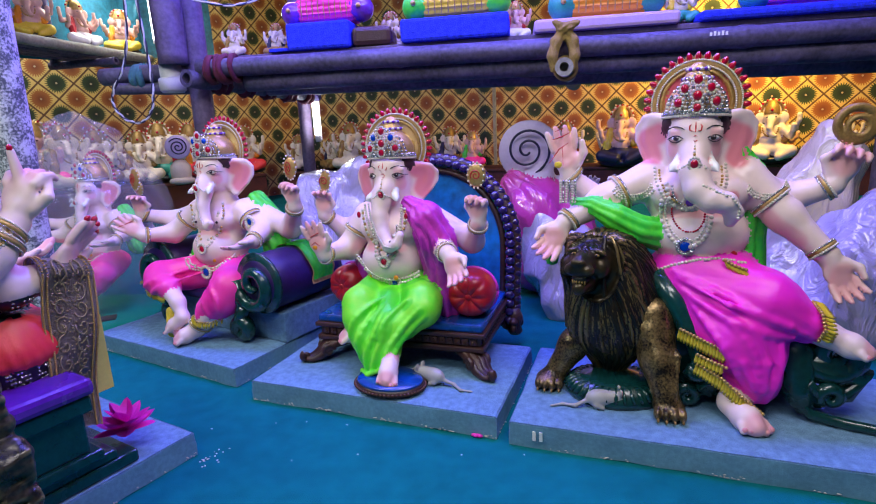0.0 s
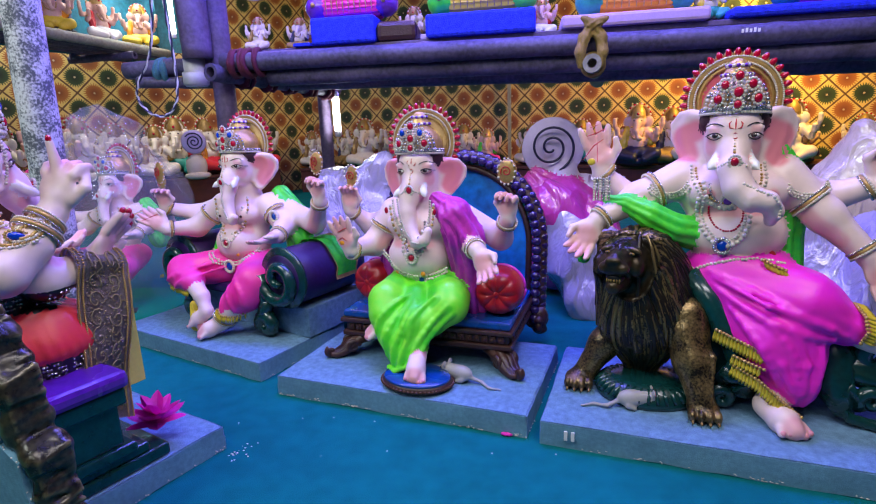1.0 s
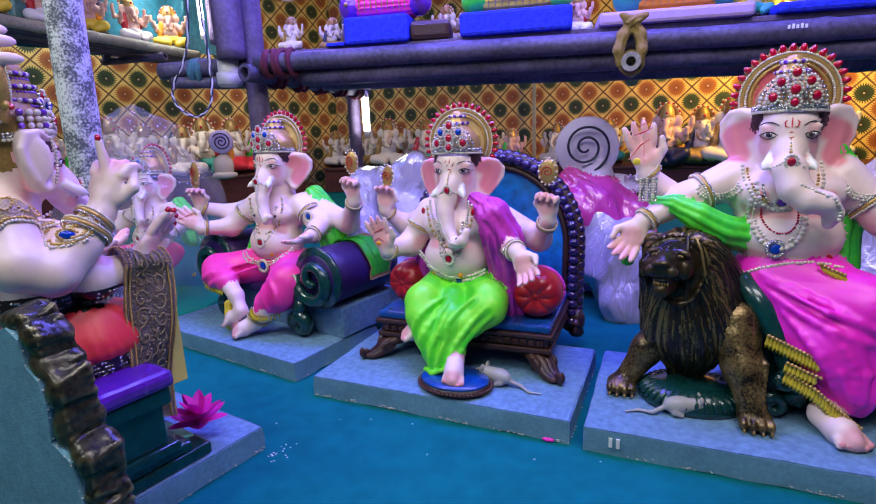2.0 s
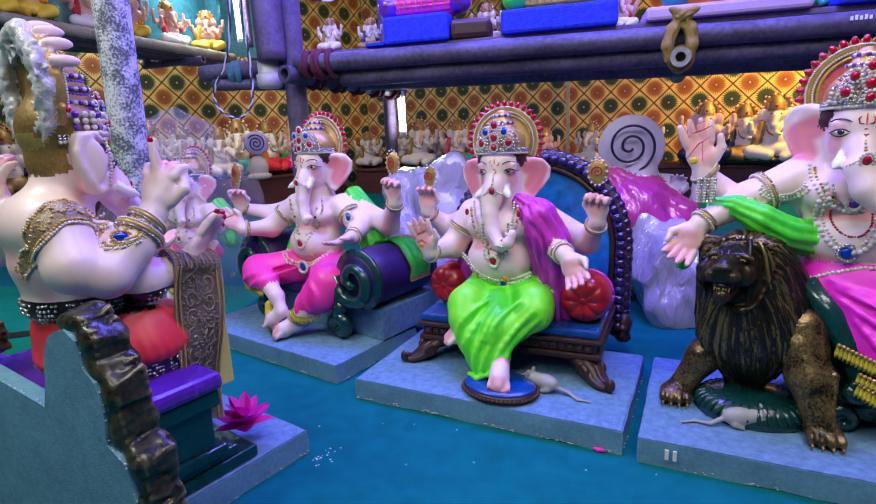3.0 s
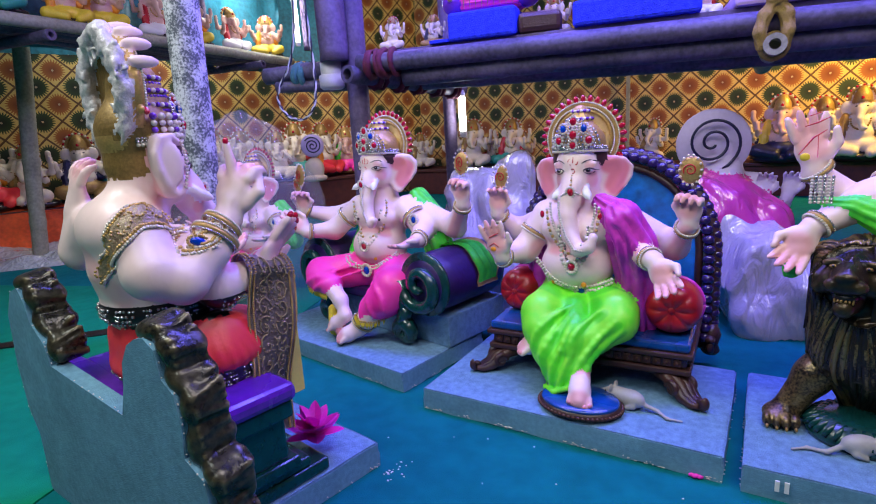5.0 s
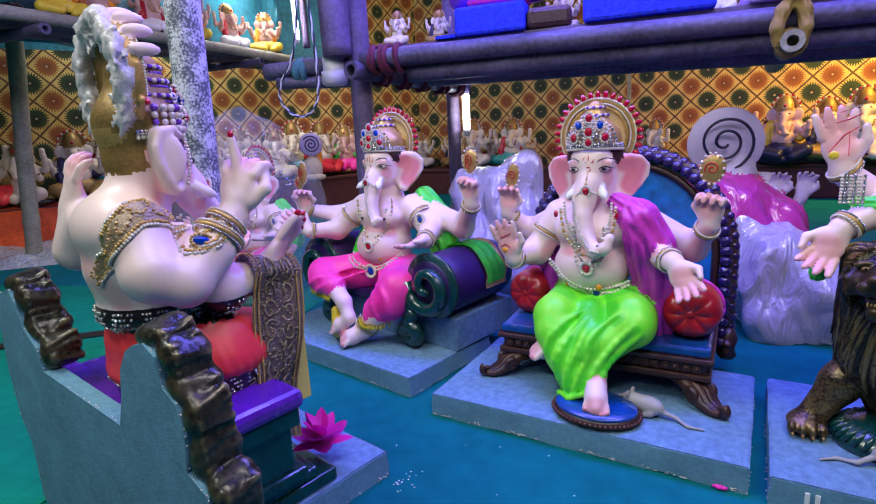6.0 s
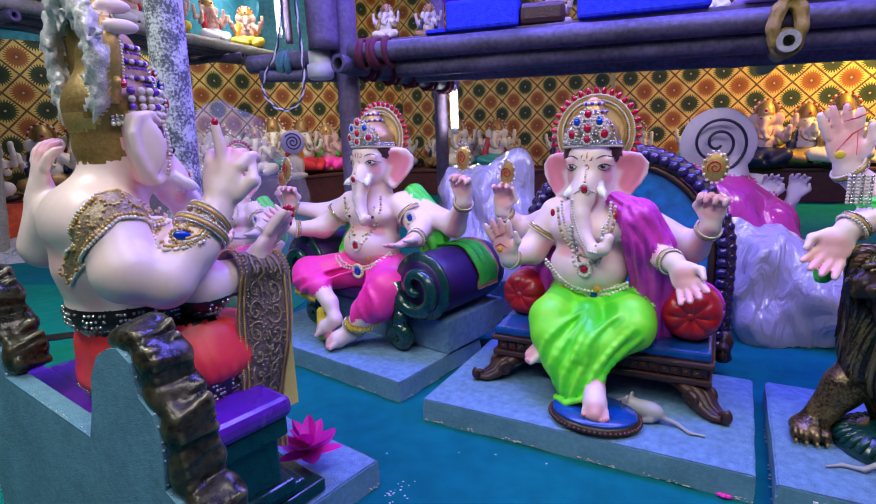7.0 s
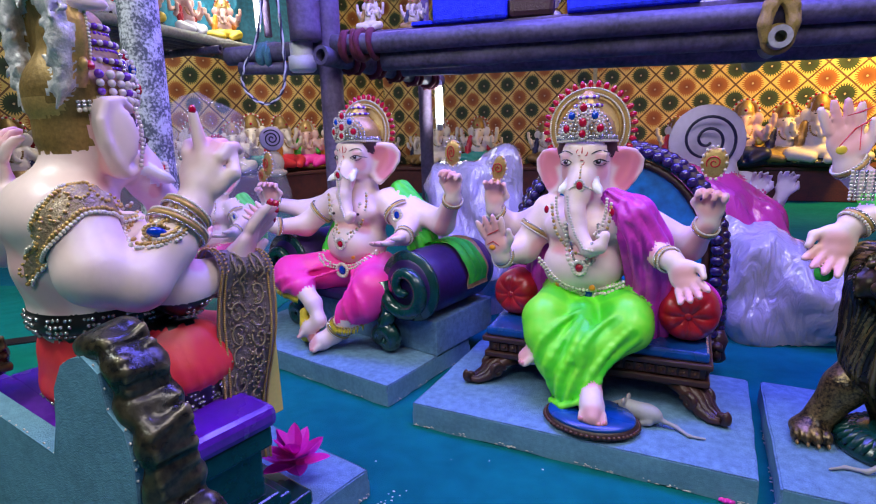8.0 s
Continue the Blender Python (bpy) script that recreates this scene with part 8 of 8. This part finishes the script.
def rack_statue(m, cloth, knob, label, scale):
    """Lower part of a large seated statue with pleated cloth between two round cushions, and its trunk above."""
    S = Sculpt((-0.25, -0.16, 0.0), (0.25, 0.16, 0.52), 0.007)
    S.limb(cloth, (-0.10, 0, 0.06, 0.062), (0.10, 0, 0.06, 0.062), k=0.02, fold=0.006, waves=20, twist=0.0)
    S.ball(cloth, (0, 0.02, 0.12), (0.13, 0.09, 0.07), k=0.03)
    for s in (-1, 1):
        S.ball(knob, (s * 0.155, -0.02, 0.055), (0.052, 0.055, 0.052))
        S.bead(gold, (s * 0.155, -0.078, 0.06), 0.010)
        S.limb(skin, (s * 0.09, 0.02, 0.30, 0.04), (s * 0.15, -0.03, 0.21, 0.03), (s * 0.11, -0.10, 0.19, 0.022), k=0.02)
    S.ball(skin, (0, 0.01, 0.21), (0.09, 0.08, 0.07), k=0.03)
    S.ball(skin, (0, 0.02, 0.29), (0.095, 0.065, 0.06), k=0.03)
    S.ball(skin, (0, 0.01, 0.40), (0.065, 0.06, 0.065), k=0.02)
    S.limb(skin, (0, -0.05, 0.39, 0.034), (0, -0.08, 0.32, 0.024), (0.03, -0.10, 0.27, 0.016), k=0.02)
    S.limb(gold, (0, 0.01, 0.455, 0.062), (0, 0.01, 0.49, 0.03))
    for i in range(9):
        S.line(gold, [(-0.10 + 0.025 * i, -0.064, 0.10), (-0.10 + 0.025 * i, -0.070, 0.06), (-0.10 + 0.025 * i, -0.064, 0.02)], 0.003)
    ob = finish(S, "seated_statue", m @ Matrix.Scale(scale, 4), label, "statue", "statues on the rack")
    return ob


rack_statue(pose(-0.44, 2.60, 1.186, 0, 0, -6), hotpink, violet, "seated statue in hot pink pleats with violet cushions on the rack", 0.95)
rack_statue(pose(0.09, 2.55, 1.169, 0, 0, -6), yellow, green, "seated statue in yellow pleats with green cushions on the rack", 1.05)
rack_statue(pose(0.66, 2.48, 1.129, 0, 0, -6), orange, teal_paint, "seated statue in orange pleats with teal cushions on the rack", 1.05)
rack_statue(pose(1.35, 2.42, 1.119, 0, 0, -6), purple, teal_paint, "seated statue in purple cloth on the rack", 1.05)
for x, y, k, sc in ((-0.86, 2.62, 5, 0.34), (-0.70, 2.68, 0, 0.34), (-0.20, 2.70, 5, 0.4), (0.33, 2.60, 6, 0.38), (0.93, 2.45, 7, 0.42)):
    ob = new("small_statue", small[k])
    ob.matrix_world = pose(x, y, 1.083, 0, 0, -6) @ Matrix.Scale(sc, 4)
    tagged(ob, words[k], "statue", "small statues on the rack")

# ---- wrapped statue at the side ----
ob = new("elephant_statue", seated.data)
ob.matrix_world = pose(-1.60, 2.56, 0.02, 0, 0, -16) @ Matrix.Scale(0.92, 4)
tagged(ob, "pale painted seated statue in pink under clear polythene", "statue")
S = Sculpt((-0.52, -0.46, 0.0), (0.56, 0.44, 0.96), 0.014)
S.limb(film, (0, 0, 0.10, 0.36), (0.0, 0, 0.40, 0.33), (0.0, 0.03, 0.72, 0.15), k=0.05, fold=0.012, waves=9, twist=1.5)
S.ball(film, (0.22, 0.0, 0.20), (0.18, 0.22, 0.20), k=0.05)
ob = finish(S, "polythene_cover", pose(-1.60, 2.55, 0.005, 0, 0, -12), "clear crinkled polythene cover draped over a statue", "plastic sheet", "statues wrapped in polythene")
crinkle(ob, 0.030)

# ---- lamps and cables ----
def tube_light(m, length, label):
    e = empty("tube_light", m, label, "lamp", "tube lamps")
    bm = bmesh.new()
    tube(bm, [(0, 0, 0), (0, 0, length)], 0.018, 12)
    part("tube", bm, tube_glow, e, "glowing white tube", True)
    bm = bmesh.new()
    box(bm, -0.018, 0.018, 0.018, 0.05, -0.03, length + 0.03, 0.004)
    box(bm, -0.014, 0.014, -0.014, 0.02, -0.035, -0.001, 0.003)
    box(bm, -0.014, 0.014, -0.014, 0.02, length + 0.001, length + 0.035, 0.003)
    part("batten", bm, white, e)


tube_light(pose(-0.690, 3.19, 0.745, 0, 0, 10), 0.17, "short lit tube lamp fixed to the rear rack post")
tube_light(pose(-2.36, 4.75, 1.56, 0, 0, 35), 0.75, "upright lit tube lamp beside the side shelf")
for a, b in (((-2.36, 4.80, 1.50), (-2.36, 4.80, 2.6)),):
    bamboo("lamp_post", (a[0] + 0.03, a[1] + 0.05, 1.5), (b[0] + 0.03, b[1] + 0.05, 2.6), 0.03, post_dark, "slim dark post hung from the ceiling behind a tube lamp", 0.5, 0)


def twisted_cable(name, path, label):
    e = empty(name, Matrix.Identity(4), label, "cable")
    dense = []
    for i in range(len(path) - 1):
        for k in range(10):
            p0, p1 = Vector(path[max(0, i - 1)]), Vector(path[i])
            p2, p3 = Vector(path[i + 1]), Vector(path[min(len(path) - 1, i + 2)])
            t = k / 10
            dense.append(0.5 * ((2 * p1) + (p2 - p0) * t + (2 * p0 - 5 * p1 + 4 * p2 - p3) * t * t + (3 * p1 - p0 - 3 * p2 + p3) * t ** 3))
    dense.append(Vector(path[-1]))
    for s, mat in ((0, wire_white), (math.pi, wire_black)):
        bm = bmesh.new()
        tube(bm, [p + Vector((math.cos(i * 0.9 + s), math.sin(i * 0.9 + s) * 0.4, math.sin(i * 0.9 + s))) * 0.0034 for i, p in enumerate(dense)], 0.0036, 6)
        part("strand", bm, mat, e, smooth=True)


twisted_cable("twisted_cable", [(-1.20, 2.42, 2.58), (-1.20, 2.42, 1.7), (-1.195, 2.42, 1.3), (-1.23, 2.42, 1.08), (-1.30, 2.42, 0.96), (-1.31, 2.42, 0.90), (-1.27, 2.42, 0.845), (-1.21, 2.42, 0.83), (-1.16, 2.42, 0.87), (-1.145, 2.43, 0.95), (-1.15, 2.44, 1.1), (-1.16, 2.44, 1.4), (-1.17, 2.44, 2.58)], "black and white twisted cable hanging in a loop from the ceiling")
twisted_cable("twisted_cable", [(-1.03, 2.48, 1.32), (-0.85, 2.5, 1.27), (-0.72, 2.52, 1.285), (-0.55, 2.55, 1.36), (-0.45, 2.56, 1.5), (-0.4, 2.56, 2.58)], "black and white twisted cable slung from the post")

# ---- crumbs on the carpet ----
bm = bmesh.new()
rnd = random.Random(21)
for cx, cy, n, spread in ((-0.545, 1.345, 18, 0.016), (-0.02, 1.35, 5, 0.2), (-0.4, 1.50, 4, 0.2)):
    for _ in range(n):
        x, y = cx + rnd.gauss(0, spread), cy + rnd.gauss(0, 0.02)
        s = rnd.uniform(0.0008, 0.0022)
        ball(bm, (x, y, s * 0.5), (s * 1.5, s, s * 0.6), sub=1)
tagged(part("foam_crumbs", bm, white, smooth=True), "white foam crumbs scattered on the carpet", "crumbs", kind="stuff")
bm = bmesh.new()
rag = random.Random(3)
for _ in range(5):
    ball(bm, (0.110 + rag.uniform(-0.012, 0.012), 1.424 + rag.uniform(-0.004, 0.004), 0.006), (0.008, 0.004, 0.005), sub=1)
tagged(part("petal_scrap", bm, lotus_pink, smooth=True), "scrap of neon pink paint at the slab's foot", "scrap")

# small painted marks
bm = bmesh.new()
for dx in (0.0, 0.016):
    box(bm, 0.082 + dx, 0.090 + dx, -0.0045, -0.0015, 0.022, 0.046, 0.0006)
ob = part("paint_mark", bm, white)
ob.matrix_world = pose(0.158, 1.400, 0, 0, 0, -17.3)
tagged(ob, "two short white paint bars on the slab's edge", "mark")
bm = bmesh.new()
for k in range(5):
    box(bm, 0.80 + 0.013 * k, 0.808 + 0.013 * k, -0.0015, 0.0, -0.006, 0.006 + 0.003 * (k % 2))
ob = part("paint_mark", bm, white)
ob.matrix_world = pose(0.176, 2.355, 1.028, 0, 0, -6)
tagged(ob, "row of small pale chalk bars on the bamboo rail", "mark")
